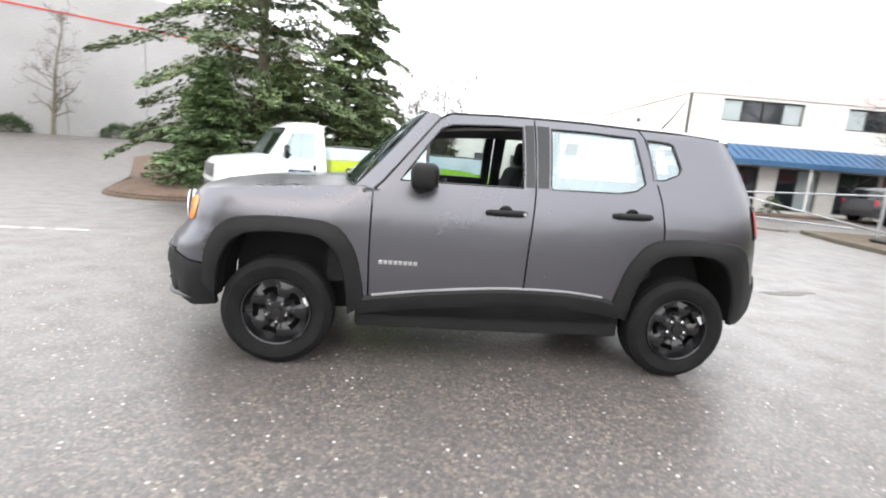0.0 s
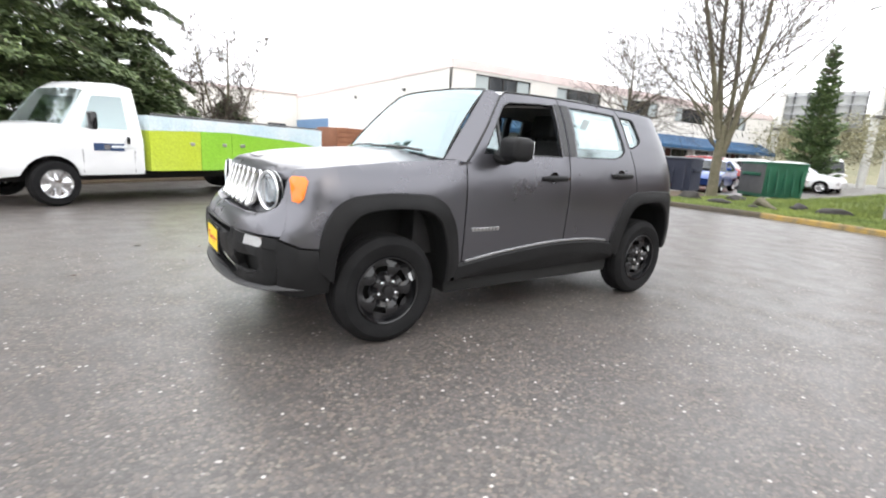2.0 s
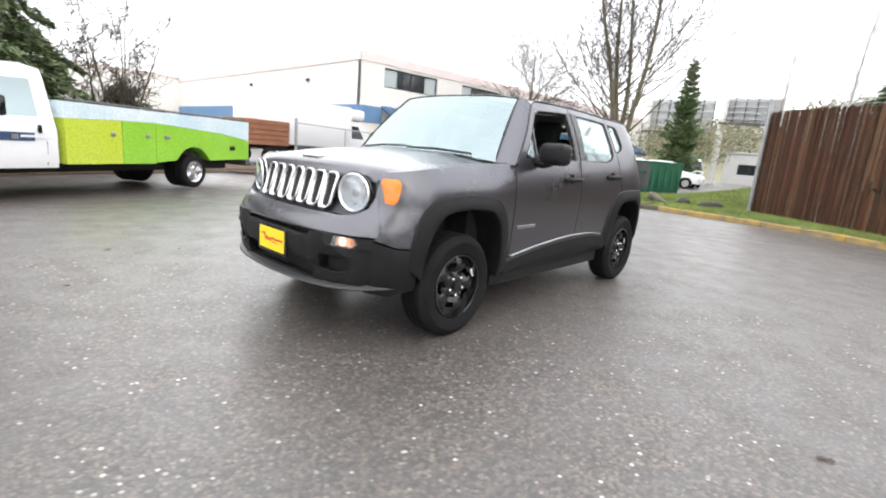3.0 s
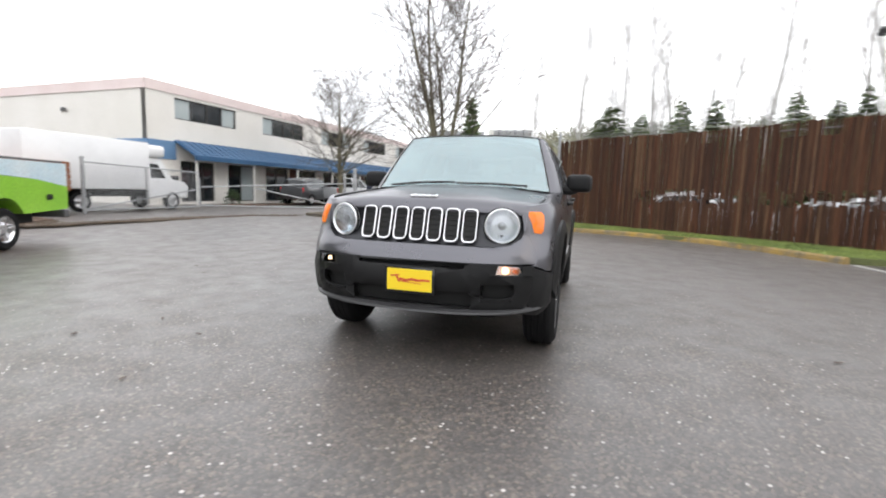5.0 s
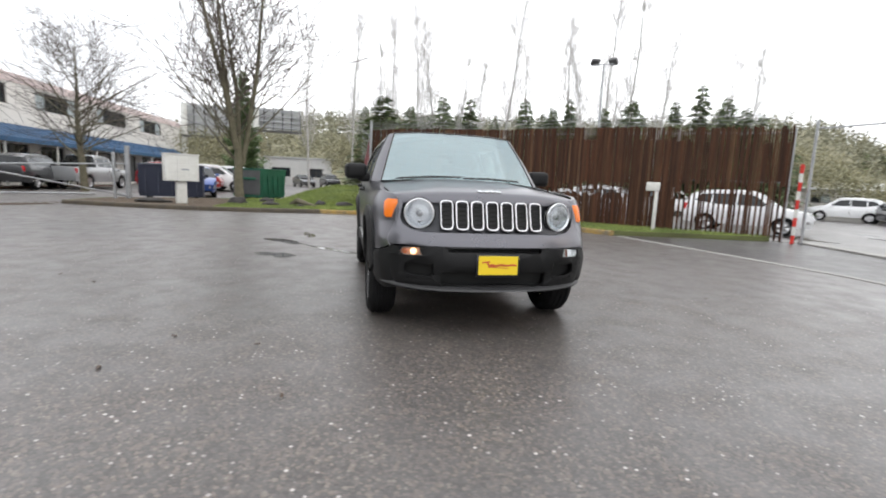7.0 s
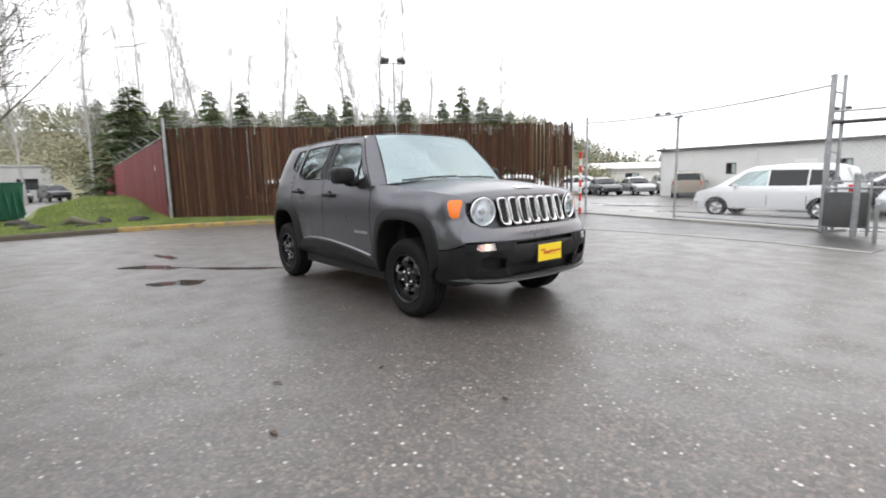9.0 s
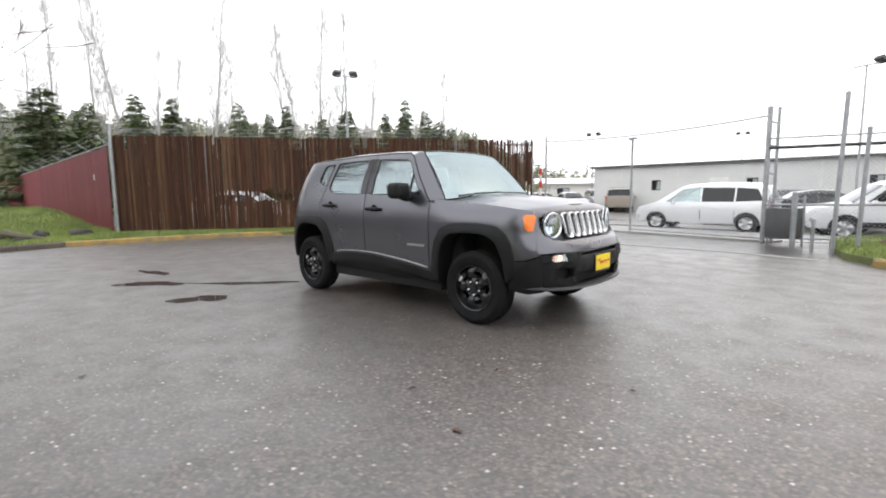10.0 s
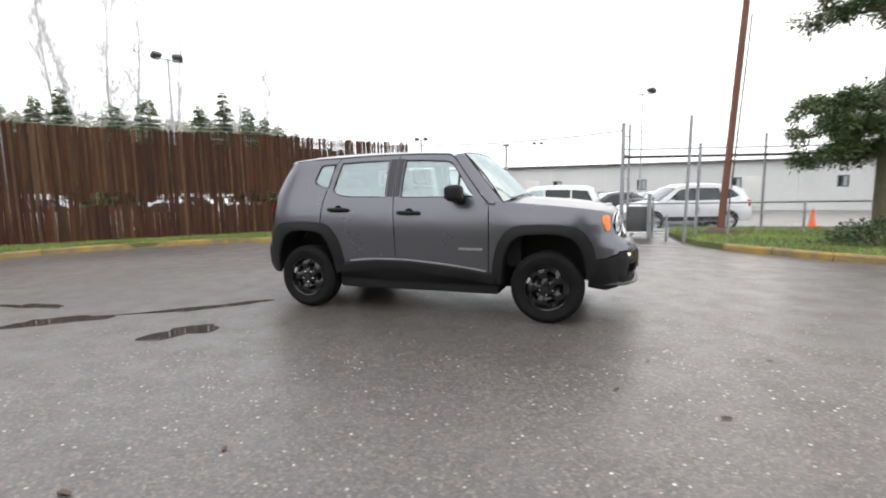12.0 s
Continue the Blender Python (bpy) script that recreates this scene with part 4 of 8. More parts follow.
    a_row, b_row, c_row = [], [], []
    for t in [k / 8 for k in range(9)]:
        x, z = -0.742 + 0.395 * t, 1.115 + 0.465 * t
        ya = side_y(x, z) - 0.004
        wx, wy, wz = -0.86 + 0.42 * t, 0.755 - 0.155 * t, 1.125 + 0.485 * t
        a_row.append(bm.verts.new((x, s * ya, z)))
        c_row.append(bm.verts.new(((x + wx) / 2 - 0.004, s * ((ya + wy) / 2 + 0.010), (z + wz) / 2 + 0.010)))
        b_row.append(bm.verts.new((wx, s * wy, wz)))
    for k in range(8):
        bm.faces.new((a_row[k], a_row[k + 1], c_row[k + 1], c_row[k]))
        bm.faces.new((c_row[k], c_row[k + 1], b_row[k + 1], b_row[k]))
    part("a_pillar", bm, M_PAINT, suv, "", 60)
    # cowl corner between fender, pillar and bonnet
    bm = bmesh.new()
    add_prism(bm, [(-0.95, s * 0.60), (-0.70, s * 0.60), (-0.70, s * 0.85), (-0.80, s * 0.85)], 1.02, 1.118)
    part("cowl_corner", bm, M_PAINT, suv)
    # amber marker lamp on the fender's corner
    suv_side("marker_lamp", [[(-1.824, 0.975), (-1.812, 0.998), (-1.762, 0.998), (-1.752, 0.975), (-1.778, 0.88), (-1.796, 0.858), (-1.824, 0.865)]], M_AMBER, s, 0.013, 0.03, "amber side marker lamp", 0.03, 0.3)
    # tail lamp
    tl = suv_side("tail_lamp", [[(1.735, 1.17), (1.80, 1.165), (1.835, 0.95), (1.77, 0.95)]], M_BLACK, s, 0.01, 0.04, "", 0.06)
    suv_side("tail_lamp_lens", [[(1.755, 1.14), (1.80, 1.13), (1.82, 0.985), (1.78, 0.985)]], M_RED, s, 0.016, 0.02, "red lens", 0.06, 0.2, tl)
    # mirror
    bm = bmesh.new()
    add_box(bm, (-0.445, s * 0.975, 1.215), (0.15, 0.215, 0.155), pose(0, 0, 0, 0, 0, s * 8), 0.045, 4)
    mirror = part("door_mirror", bm, M_PLASTIC, suv, "black plastic door mirror", 50)
    bm = bmesh.new()
    add_tube(bm, [(-0.47, s * 0.83, 1.165), (-0.46, s * 0.90, 1.15), (-0.45, s * 0.95, 1.165)], [0.05, 0.042, 0.04], 10)
    part("mirror_arm", bm, M_PLASTIC, mirror)
    bm = bmesh.new()
    add_box(bm, (-0.366, s * 0.985, 1.215), (0.006, 0.17, 0.115), pose(0, 0, 0, 0, 0, s * 8), 0.003, 1)
    part("mirror_glass", bm, M_CHROME, mirror)
    # handles in round cups
    for x0, z0, owner in ((-0.05, 1.028, fd), (0.755, 1.060, rd)):
        bm = bmesh.new()
        y0 = side_y(x0 + 0.12, z0)
        add_tube(bm, [(x0, s * (y0 + 0.004), z0 - 0.003), (x0 + 0.03, s * (y0 + 0.03), z0), (x0 + 0.12, s * (y0 + 0.036), z0 + 0.002), (x0 + 0.21, s * (y0 + 0.03), z0 + 0.002), (x0 + 0.24, s * (y0 + 0.004), z0)], [0.016, 0.019, 0.02, 0.02, 0.016], 10)
        hd = part("door_handle", bm, M_PLASTIC, owner, "black bar handle")
        bm = bmesh.new()
        add_lathe(bm, [(0.045, -0.002), (0.046, 0.004), (0.036, 0.005), (0.02, 0.001)], 20, (x0 + 0.115, s * y0, z0), "y")
        part("handle_cup", bm, M_BLACK, owner)
        if s < 0 and x0 < 0:
            bm = bmesh.new()
            add_lathe(bm, [(0.012, -0.004), (0.012, 0.004)], 12, (x0 + 0.225, s * (y0 + 0.045), z0 + 0.003), "y")
            part("lock_cylinder", bm, M_CHROME, hd)
    # name strip low on the front door, unreadable
    bm = bmesh.new()
    for k in range(8):
        x = -0.675 + 0.03 * k
        add_box(bm, (x, s * (side_y(x, 0.68) + 0.003), 0.682), (0.024, 0.006, 0.024), None, 0.002, 1)
    part("door_badge", bm, M_SILVER, fd)
    # window frame trim between the doors
    suv_side("pillar_trim", [[(0.185, 1.19), (0.178, 1.57), (0.234, 1.572), (0.241, 1.19)]], M_BLACK, s, 0.003, 0.01, "", 0.1, 0.0, fd)
    suv_side("pillar_trim", [[(0.262, 1.19), (0.256, 1.572), (0.335, 1.572), (0.33, 1.192)]], M_BLACK, s, 0.003, 0.01, "", 0.1, 0.0, rd)

# roof, bonnet and windscreen
def lofted(fn, nu, nv, back):
    bm = bmesh.new()
    top = [[bm.verts.new(fn(i / nu, j / nv)) for j in range(nv + 1)] for i in range(nu + 1)]
    low = [[bm.verts.new(v.co + Vector(back)) for v in row] for row in top]
    for i in range(nu):
        for j in range(nv):
            bm.faces.new((top[i][j], top[i + 1][j], top[i + 1][j + 1], top[i][j + 1]))
            bm.faces.new((low[i][j], low[i][j + 1], low[i + 1][j + 1], low[i + 1][j]))
    ring = [(i, 0) for i in range(nu)] + [(nu, j) for j in range(nv)] + [(i, nv) for i in range(nu, 0, -1)] + [(0, j) for j in range(nv, 0, -1)]
    for k in range(len(ring)):
        (a, b), (c, d) = ring[k], ring[(k + 1) % len(ring)]
        bm.faces.new((top[a][b], top[c][d], low[c][d], low[a][b]))
    return bm


def on_roof(u, v):
    y = (2 * v - 1)
    front, rear = -0.455 + 0.05 * y * y, 1.70 - 0.10 * y * y
    x = front + (rear - front) * u
    w = 0.625 - 0.02 * u
    return (x, y * w, roof_z(x, y * w))


def on_hood(u, v):
    y = (2 * v - 1) * (0.735 + 0.065 * u)
    front, rear = nose_x(y * 0.93, 1.045) - 0.004, -0.985 + 0.18 * (y / 0.74) ** 2
    x = front + (rear - front) * u
    return (x, y, hood_z(x, y) - 0.03 * (1 - smoothstep(0.0, 0.06, u)))


def on_screen(u, v):
    y = 2 * v - 1
    bx, by, bz = -0.985 + 0.125 * y * y, 0.755 * y, 1.160 - 0.035 * y * y
    tx, ty, tz = -0.475 + 0.035 * y * y, 0.60 * y, 1.632 - 0.022 * abs(y) ** 3
    bulge = 0.022 * math.sin(math.pi * u)
    return (bx + (tx - bx) * u - bulge * 0.6, by + (ty - by) * u, bz + (tz - bz) * u + bulge * 0.7)


part("roof", lofted(on_roof, 24, 16, (0, 0, -0.03)), M_PAINT, suv, "", 50)
hood = part("bonnet", lofted(on_hood, 22, 20, (0, 0, -0.03)), M_PAINT, suv, "", 50)
part("windscreen", lofted(on_screen, 12, 16, (0.003, 0, -0.004)), M_SCREEN, suv, "clear windscreen mirroring the bright sky", 60).visible_shadow = False
bm = bmesh.new()
ring = [Vector(on_screen(0.0, k / 16)) for k in range(17)] + [Vector(on_screen(k / 10, 1.0)) for k in range(1, 11)] + [Vector(on_screen(1.0, 1 - k / 16)) for k in range(1, 17)] + [Vector(on_screen(1 - k / 10, 0.0)) for k in range(1, 10)]
add_tube(bm, ring, 0.007, 6, False, True)
part("windscreen_seal", bm, M_BLACK, suv)
bm = bmesh.new()
add_box(bm, (-0.93, 0, 1.055), (0.16, 1.30, 0.05), pose(0, 0, 0, 0, -12, 0), 0.01)
part("cowl", bm, M_PLASTIC, suv)
for y0, y1 in ((0.62, 0.02), (0.0, -0.58)):
    bm = bmesh.new()
    a, b = Vector(on_screen(0.02, 0.5 + y0 / 1.5)), Vector(on_screen(0.035, 0.5 + y1 / 1.5))
    add_tube(bm, [a + Vector((-0.02, 0, 0.012)), a.lerp(b, 0.5) + Vector((-0.03, 0, 0.022)), b + Vector((-0.02, 0, 0.014))], 0.009, 6)
    part("wiper", bm, M_BLACK, suv)
bm = bmesh.new()
a = Vector(on_screen(0.93, 0.5))
add_box(bm, a + Vector((0.05, 0, -0.03)), (0.10, 0.20, 0.05), pose(0, 0, 0, 0, -40, 0), 0.015)
part("rear_view_mirror", bm, M_BLACK, suv)
bm = bmesh.new()
for k in range(4):
    x, y = nose_x(0, 1.045) + 0.085, -0.075 + 0.05 * k
    add_box(bm, (x, y, hood_z(x, y) + 0.006), (0.06, 0.036, 0.014), pose(0, 0, 0, 0, -9, 0), 0.004, 1)
part("bonnet_badge", bm, M_BADGE, hood)

# face: upper bumper, grille panel, lamps
LOWER = [(-0.69, 1.0), (-0.697, 0.90), (-0.672, 0.825), (-0.61, 0.785), (-0.52, 0.772), (0.52, 0.772), (0.61, 0.785), (0.672, 0.825), (0.697, 0.90), (0.69, 1.0)]
FENDER_EDGE = [(0.665, -1.90), (0.72, -1.87), (0.86, -1.845), (0.99, -1.825), (1.035, -1.78)]
corner = [(side_y(tab(FENDER_EDGE, z), z) - 0.004, z) for z in (0.678, 0.72, 0.78, 0.85, 0.92, 0.98, 1.015)]
suv_front("upper_bumper", [[(-corner[0][0], 0.678)] + corner + [(0.705, 1.015)] + LOWER[::-1] + [(-0.705, 1.015)] + [(-y, z) for y, z in corner[:0:-1]]], M_PAINT, 0.0, 0.075, "", 0.05, 0.05)
suv_front("grille_panel", [[(-0.715, 1.03), (-0.715, 0.79), (-0.57, 0.755), (0.57, 0.755), (0.715, 0.79), (0.715, 1.03)]], M_GRILLE, -0.056, 0.03, "dark grey seven-slot grille panel")
for k in range(7):
    y0 = (k - 3) * 0.1165
    bm, rings = bmesh.new(), []
    for grown, deep in ((0.0105, 0.028), (0.010, 0.013), (0.006, 0.008), (0.0, 0.008), (-0.004, 0.014), (-0.007, 0.034)):
        ring = rounded(y0 - 0.041 - grown, 0.80 - grown, y0 + 0.041 + grown, 0.998 + grown, 0.024 + grown, 4)
        rings.append([bm.verts.new((nose_x(y, z) + deep + 0.02 * (z - 0.80), y, z)) for y, z in ring])
    for ra_, rb_ in zip(rings, rings[1:]):
        for j in range(len(ra_)):
            bm.faces.new((ra_[j], ra_[(j + 1) % len(ra_)], rb_[(j + 1) % len(ra_)], rb_[j]))
    g = part("grille_ring", bm, M_CHROME, suv, "chrome grille slot surround", 45)
    loop = rounded(y0 - 0.041, 0.80, y0 + 0.041, 0.998, 0.024, 4)
    suv_front("grille_slot", [loop], M_DARK, -0.031, 0.004, "", 0.1, 0.0, g)
    bm = bmesh.new()
    for j in range(1, 6):
        z = 0.795 + 0.2 * j / 6
        add_box(bm, (nose_x(y0, z) + 0.027, y0, z), (0.004, 0.062, 0.004))
    part("grille_mesh", bm, M_BLACK, g)
for s in (-1, 1):
    cy, cz = s * 0.548, 0.902
    cx = nose_x(cy, cz)
    lean = pose(cx + 0.028, cy, cz, 0, 0, 0) @ Matrix.Rotation(radians(-s * 14), 4, "Z")
    bm = bmesh.new()
    add_lathe(bm, [(0.112, 0.01), (0.114, -0.018), (0.106, -0.026), (0.098, -0.018), (0.086, -0.002), (0.05, 0.018), (0.02, 0.024)], 36, (0, 0, 0), "x")
    bmesh.ops.transform(bm, matrix=lean, verts=bm.verts)
    lamp = part("headlamp", bm, M_REFLECT, suv, "round clear headlamp", 60)
    bm = bmesh.new()
    add_lathe(bm, [(0.1, -0.014), (0.095, -0.024), (0.07, -0.034), (0.035, -0.039), (0.004, -0.04)], 36, (0, 0, 0), "x")
    bmesh.ops.transform(bm, matrix=lean, verts=bm.verts)
    part("headlamp_lens", bm, M_LENS, lamp, "", 80).visible_shadow = False
    bm = bmesh.new()
    add_lathe(bm, [(0.024, 0.03), (0.026, 0.0), (0.018, -0.008), (0.004, -0.010)], 20, (0, 0, 0), "x")
    bmesh.ops.transform(bm, matrix=lean, verts=bm.verts)
    part("bulb_shield", bm, M_SILVER, lamp)
    bm = bmesh.new()
    for k in range(14):
        a = 2 * math.pi * k / 14
        add_box(bm, (0.0, 0.062 * math.cos(a), 0.062 * math.sin(a)), (0.014, 0.006, 0.02))
    bmesh.ops.transform(bm, matrix=lean, verts=bm.verts)
    part("reflector_ribs", bm, M_REFLECT, lamp)
    bm = bmesh.new()
    add_lathe(bm, [(0.1165, 0.0), (0.119, -0.014), (0.113, -0.020), (0.111, 0.0)], 36, (0, 0, 0), "x", True)
    bmesh.ops.transform(bm, matrix=lean, verts=bm.verts)
    part("headlamp_bezel", bm, M_BLACK, lamp)

# lower bumper of black plastic with its openings
low_corner = [(side_y(-1.905, z) - 0.003, z) for z in (0.666, 0.60, 0.52, 0.44, 0.36)]
HOLES = [rounded(-0.36, 0.640, 0.36, 0.668, 0.012, 2), rounded(-0.40, 0.392, 0.40, 0.492, 0.02, 3)]
for s in (-1, 1):
    pocket = [(0.455, 0.47), (0.47, 0.545), (0.655, 0.555), (0.665, 0.50), (0.63, 0.455), (0.48, 0.445)]
    foglamp = [(0.545, 0.612), (0.56, 0.668), (0.680, 0.662), (0.696, 0.63), (0.668, 0.607)]
    HOLES += [[(s * y, z) for y, z in (pocket if s > 0 else pocket[::-1])], [(s * y, z) for y, z in (foglamp if s > 0 else foglamp[::-1])]]
bumper = suv_front("lower_bumper", [[(-low_corner[0][0], 0.666), (-0.40, 0.678), (0.40, 0.678)] + low_corner + [(0.5, 0.335), (-0.5, 0.335)] + [(-y, z) for y, z in low_corner[:0:-1]]] + HOLES, M_PLASTIC, 0.014, 0.06, "black textured plastic lower bumper", 0.06, 0.22)
suv_front("bumper_backing", [[(-0.70, 0.66), (0.70, 0.66), (0.70, 0.37), (-0.70, 0.37)]], M_DARK, -0.06, 0.01, "", 0.1, 0.0, bumper)
for s in (-1, 1):
    lens = [(s * 0.545, 0.612), (s * 0.56, 0.668), (s * 0.680, 0.662), (s * 0.696, 0.63), (s * 0.668, 0.607)]
    lens = lens if s > 0 else lens[::-1]
    fog = suv_front("turn_lamp", [lens], M_PEACH, -0.028, 0.006, "small front lamp with a clear lens, lit", 0.1, 0.0, bumper)
    suv_front("turn_lamp_lens", [lens], M_LENS, 0.002, 0.004, "", 0.1, 0.0, fog).visible_shadow = False
    bm = bmesh.new()
    cy, cz = s * 0.600, 0.636
    add_lathe(bm, [(0.024, 0.006), (0.022, -0.004), (0.008, -0.01)], 16, (nose_x(cy, cz) + 0.018, cy, cz), "x")
    part("turn_lamp_bulb", bm, M_BULB, fog)
    bm = bmesh.new()
    cy, cz = s * 0.660, 0.636
    add_lathe(bm, [(0.022, 0.006), (0.02, -0.004), (0.006, -0.008)], 14, (nose_x(cy, cz) + 0.018, cy, cz), "x")
    part("amber_bulb", bm, M_AMBER, fog)
    bm = bmesh.new()
    add_tube(bm, [(nose_x(s * y, z) - 0.006, s * y, z) for y, z in ((0.46, 0.455), (0.56, 0.452), (0.65, 0.466))], 0.010, 6)
    part("pocket_rim", bm, M_PLASTIC, bumper)
# skid lip along the lower edge
bm = bmesh.new()
lip = [(side_x, y) for side_x, y in [(nose_x(0.82 * math.sin(k * math.pi / 28), 0.36), 0.82 * math.sin(k * math.pi / 28)) for k in range(-14, 15)]]
prev = None
for x, y in lip:
    d = 1 - 0.35 * abs(y)
    ring = [bm.verts.new((x + dx, y, z + 0.028 * (abs(y) / 0.8) ** 2)) for dx, z in ((0.03, 0.386), (-0.02, 0.379), (-0.062 * d, 0.364), (-0.066 * d, 0.352), (0.06, 0.336))]
    if prev:
        for k in range(4):
            bm.faces.new((prev[k], prev[k + 1], ring[k + 1], ring[k]))
    prev = ring
part("skid_lip", bm, M_LIP, bumper, "dark grey front skid lip")
# plate holder with a yellow dealer plate; the script on it stays unreadable strokes
px = nose_x(0, 0.55) - 0.022
bm = bmesh.new()
add_box(bm, (px + 0.006, -0.012, 0.548), (0.012, 0.335, 0.170), None, 0.004)
plate = part("plate_holder", bm, M_BLACK, bumper)
bm = bmesh.new()
add_box(bm, (px - 0.003, -0.012, 0.550), (0.004, 0.300, 0.138), None, 0.0015, 1)
part("dealer_plate", bm, M_YELLOW, plate, "bright yellow plate with a red scribble")
bm = bmesh.new()
for y, z, w, h, t in ((0.075, 0.555, 0.045, 0.012, 60), (0.095, 0.575, 0.06, 0.01, -8), (0.04, 0.55, 0.05, 0.018, 10), (0.0, 0.552, 0.045, 0.016, -12), (-0.04, 0.553, 0.04, 0.016, 8), (-0.08, 0.553, 0.045, 0.014, -6), (-0.12, 0.554, 0.035, 0.014, 5), (0.0, 0.535, 0.16, 0.004, 4)):
    add_box(bm, (px - 0.006, y - 0.012, z), (0.002, w, h), pose(0, 0, 0, t, 0, 0))
part("plate_script", bm, M_REDINK, plate)

# tail
suv_rear("tailgate", [[(-0.62, 0.70), (0.62, 0.70), (0.66, 1.0), (0.60, 1.20), (0.52, 1.56), (-0.52, 1.56), (-0.60, 1.20), (-0.66, 1.0)], [(-0.50, 1.2), (-0.42, 1.5), (0.42, 1.5), (0.50, 1.2)]], M_PAINT, 0.0, 0.05)
suv_rear("rear_glass", [[(-0.50, 1.2), (0.50, 1.2), (0.42, 1.5), (-0.42, 1.5)]], M_GLASS, -0.012, 0.004).visible_shadow = False
suv_rear("rear_bumper", [[(-0.70, 0.36), (0.70, 0.36), (0.72, 0.69), (-0.72, 0.69)]], M_PLASTIC, 0.01, 0.06)
bm = bmesh.new()
add_tube(bm, [(1.42, 0.0, roof_z(1.42, 0)), (1.52, 0.0, roof_z(1.42, 0) + 0.12), (1.62, 0.0, roof_z(1.42, 0) + 0.27)], [0.008, 0.005, 0.003], 8)
part("antenna", bm, M_BLACK, suv)

# underside and cabin
bm = bmesh.new()
add_box(bm, (0.05, 0, 0.34), (1.75, 1.58, 0.22), None, 0.03)
add_box(bm, (0.25, 0, 0.40), (3.1, 0.94, 0.30), None, 0.03)
part("underbody", bm, M_DARK, suv)
bm = bmesh.new()
add_tube(bm, [(1.285, -0.6, 0.32), (1.285, 0.6, 0.32)], 0.06, 8)
part("axle", bm, M_DARK, suv)
bm = bmesh.new()
add_tube(bm, [(-1.285, -0.6, 0.32), (-1.285, 0.6, 0.32)], 0.06, 8)
part("axle", bm, M_DARK, suv)
bm = bmesh.new()
add_prism(bm, [(-1.02, 0.50), (-0.45, 0.50), (-0.42, 0.80), (-0.5, 1.02), (-0.62, 1.09), (-1.0, 1.09)], -0.68, 0.68, "y")
part("dashboard", bm, M_CABIN, suv)
bm = bmesh.new()
wheel_at = pose(-0.36, -0.36, 1.02, 0, -62, 0)
add_tube(bm, [wheel_at @ Vector((0.185 * math.cos(2 * math.pi * k / 24), 0.185 * math.sin(2 * math.pi * k / 24), 0)) for k in range(24)], 0.016, 8, False, True)
add_box(bm, wheel_at.translation, (0.10, 0.13, 0.05), Matrix.Rotation(radians(-62), 4, "Y"), 0.02)
add_box(bm, wheel_at.translation, (0.05, 0.36, 0.018), Matrix.Rotation(radians(-62), 4, "Y"), 0.006)
part("steering_wheel", bm, M_CABIN, suv)
for y in (-0.36, 0.36):
    bm = bmesh.new()
    add_box(bm, (0.02, y, 0.62), (0.52, 0.50, 0.16), pose(0, 0, 0, 0, -6, 0), 0.05, 3)
    add_box(bm, (0.34, y, 0.98), (0.16, 0.48, 0.66), pose(0, 0, 0, 0, 14, 0), 0.06, 3)
    add_tube(bm, [(0.41, y - 0.07, 1.28), (0.43, y - 0.07, 1.38)], 0.008, 6)
    add_tube(bm, [(0.41, y + 0.07, 1.28), (0.43, y + 0.07, 1.38)], 0.008, 6)
    add_box(bm, (0.44, y, 1.42), (0.10, 0.26, 0.19), pose(0, 0, 0, 0, 10, 0), 0.04, 3)
    part("front_seat", bm, M_CABIN, suv)
bm = bmesh.new()
add_box(bm, (0.95, 0, 0.64), (0.5, 1.26, 0.16), None, 0.05, 3)
add_box(bm, (1.26, 0, 1.0), (0.15, 1.26, 0.62), pose(0, 0, 0, 0, 14, 0), 0.06, 3)
for y in (-0.4, 0.0, 0.4):
    add_box(bm, (1.36, y, 1.34), (0.09, 0.24, 0.14), pose(0, 0, 0, 0, 10, 0), 0.035, 3)
part("rear_seat", bm, M_CABIN, suv)
part("headliner", lofted(lambda u, v: (on_roof(0.02 + 0.96 * u, v)[0], on_roof(u, v)[1] * 0.97, on_roof(0.02 + 0.96 * u, v)[2] - 0.045), 10, 8, (0, 0, -0.015)), M_CABIN_GREY, suv, "", 60)
# window stickers behind the left rear panes
for loop, lab in (([(0.405, 1.262), (0.41, 1.535), (0.885, 1.528), (0.905, 1.268)], "white price sheet taped inside the rear window"), ([(1.05, 1.335), (1.045, 1.48), (1.10, 1.475), (1.12, 1.34)], "small white sticker")):
    st = suv_side("window_sticker", [loop], M_PAPER, -1, -0.019, 0.002, lab, 0.04, 0.0)
bm = bmesh.new()
for x, z, w, h in ((0.47, 1.40, 0.08, 0.17), (0.72, 1.50, 0.22, 0.012), (0.78, 1.44, 0.10, 0.012), (0.72, 1.38, 0.2, 0.008), (0.72, 1.34, 0.22, 0.008), (0.70, 1.30, 0.2, 0.006)):
    add_box(bm, (x, -(side_y(x, z) - 0.0185), z), (w, 0.001, h), pose(0, 0, 0, 22, 0, 0))
part("sheet_print", bm, plain("pale_print", (0.55, 0.62, 0.64), 0.6), suv)


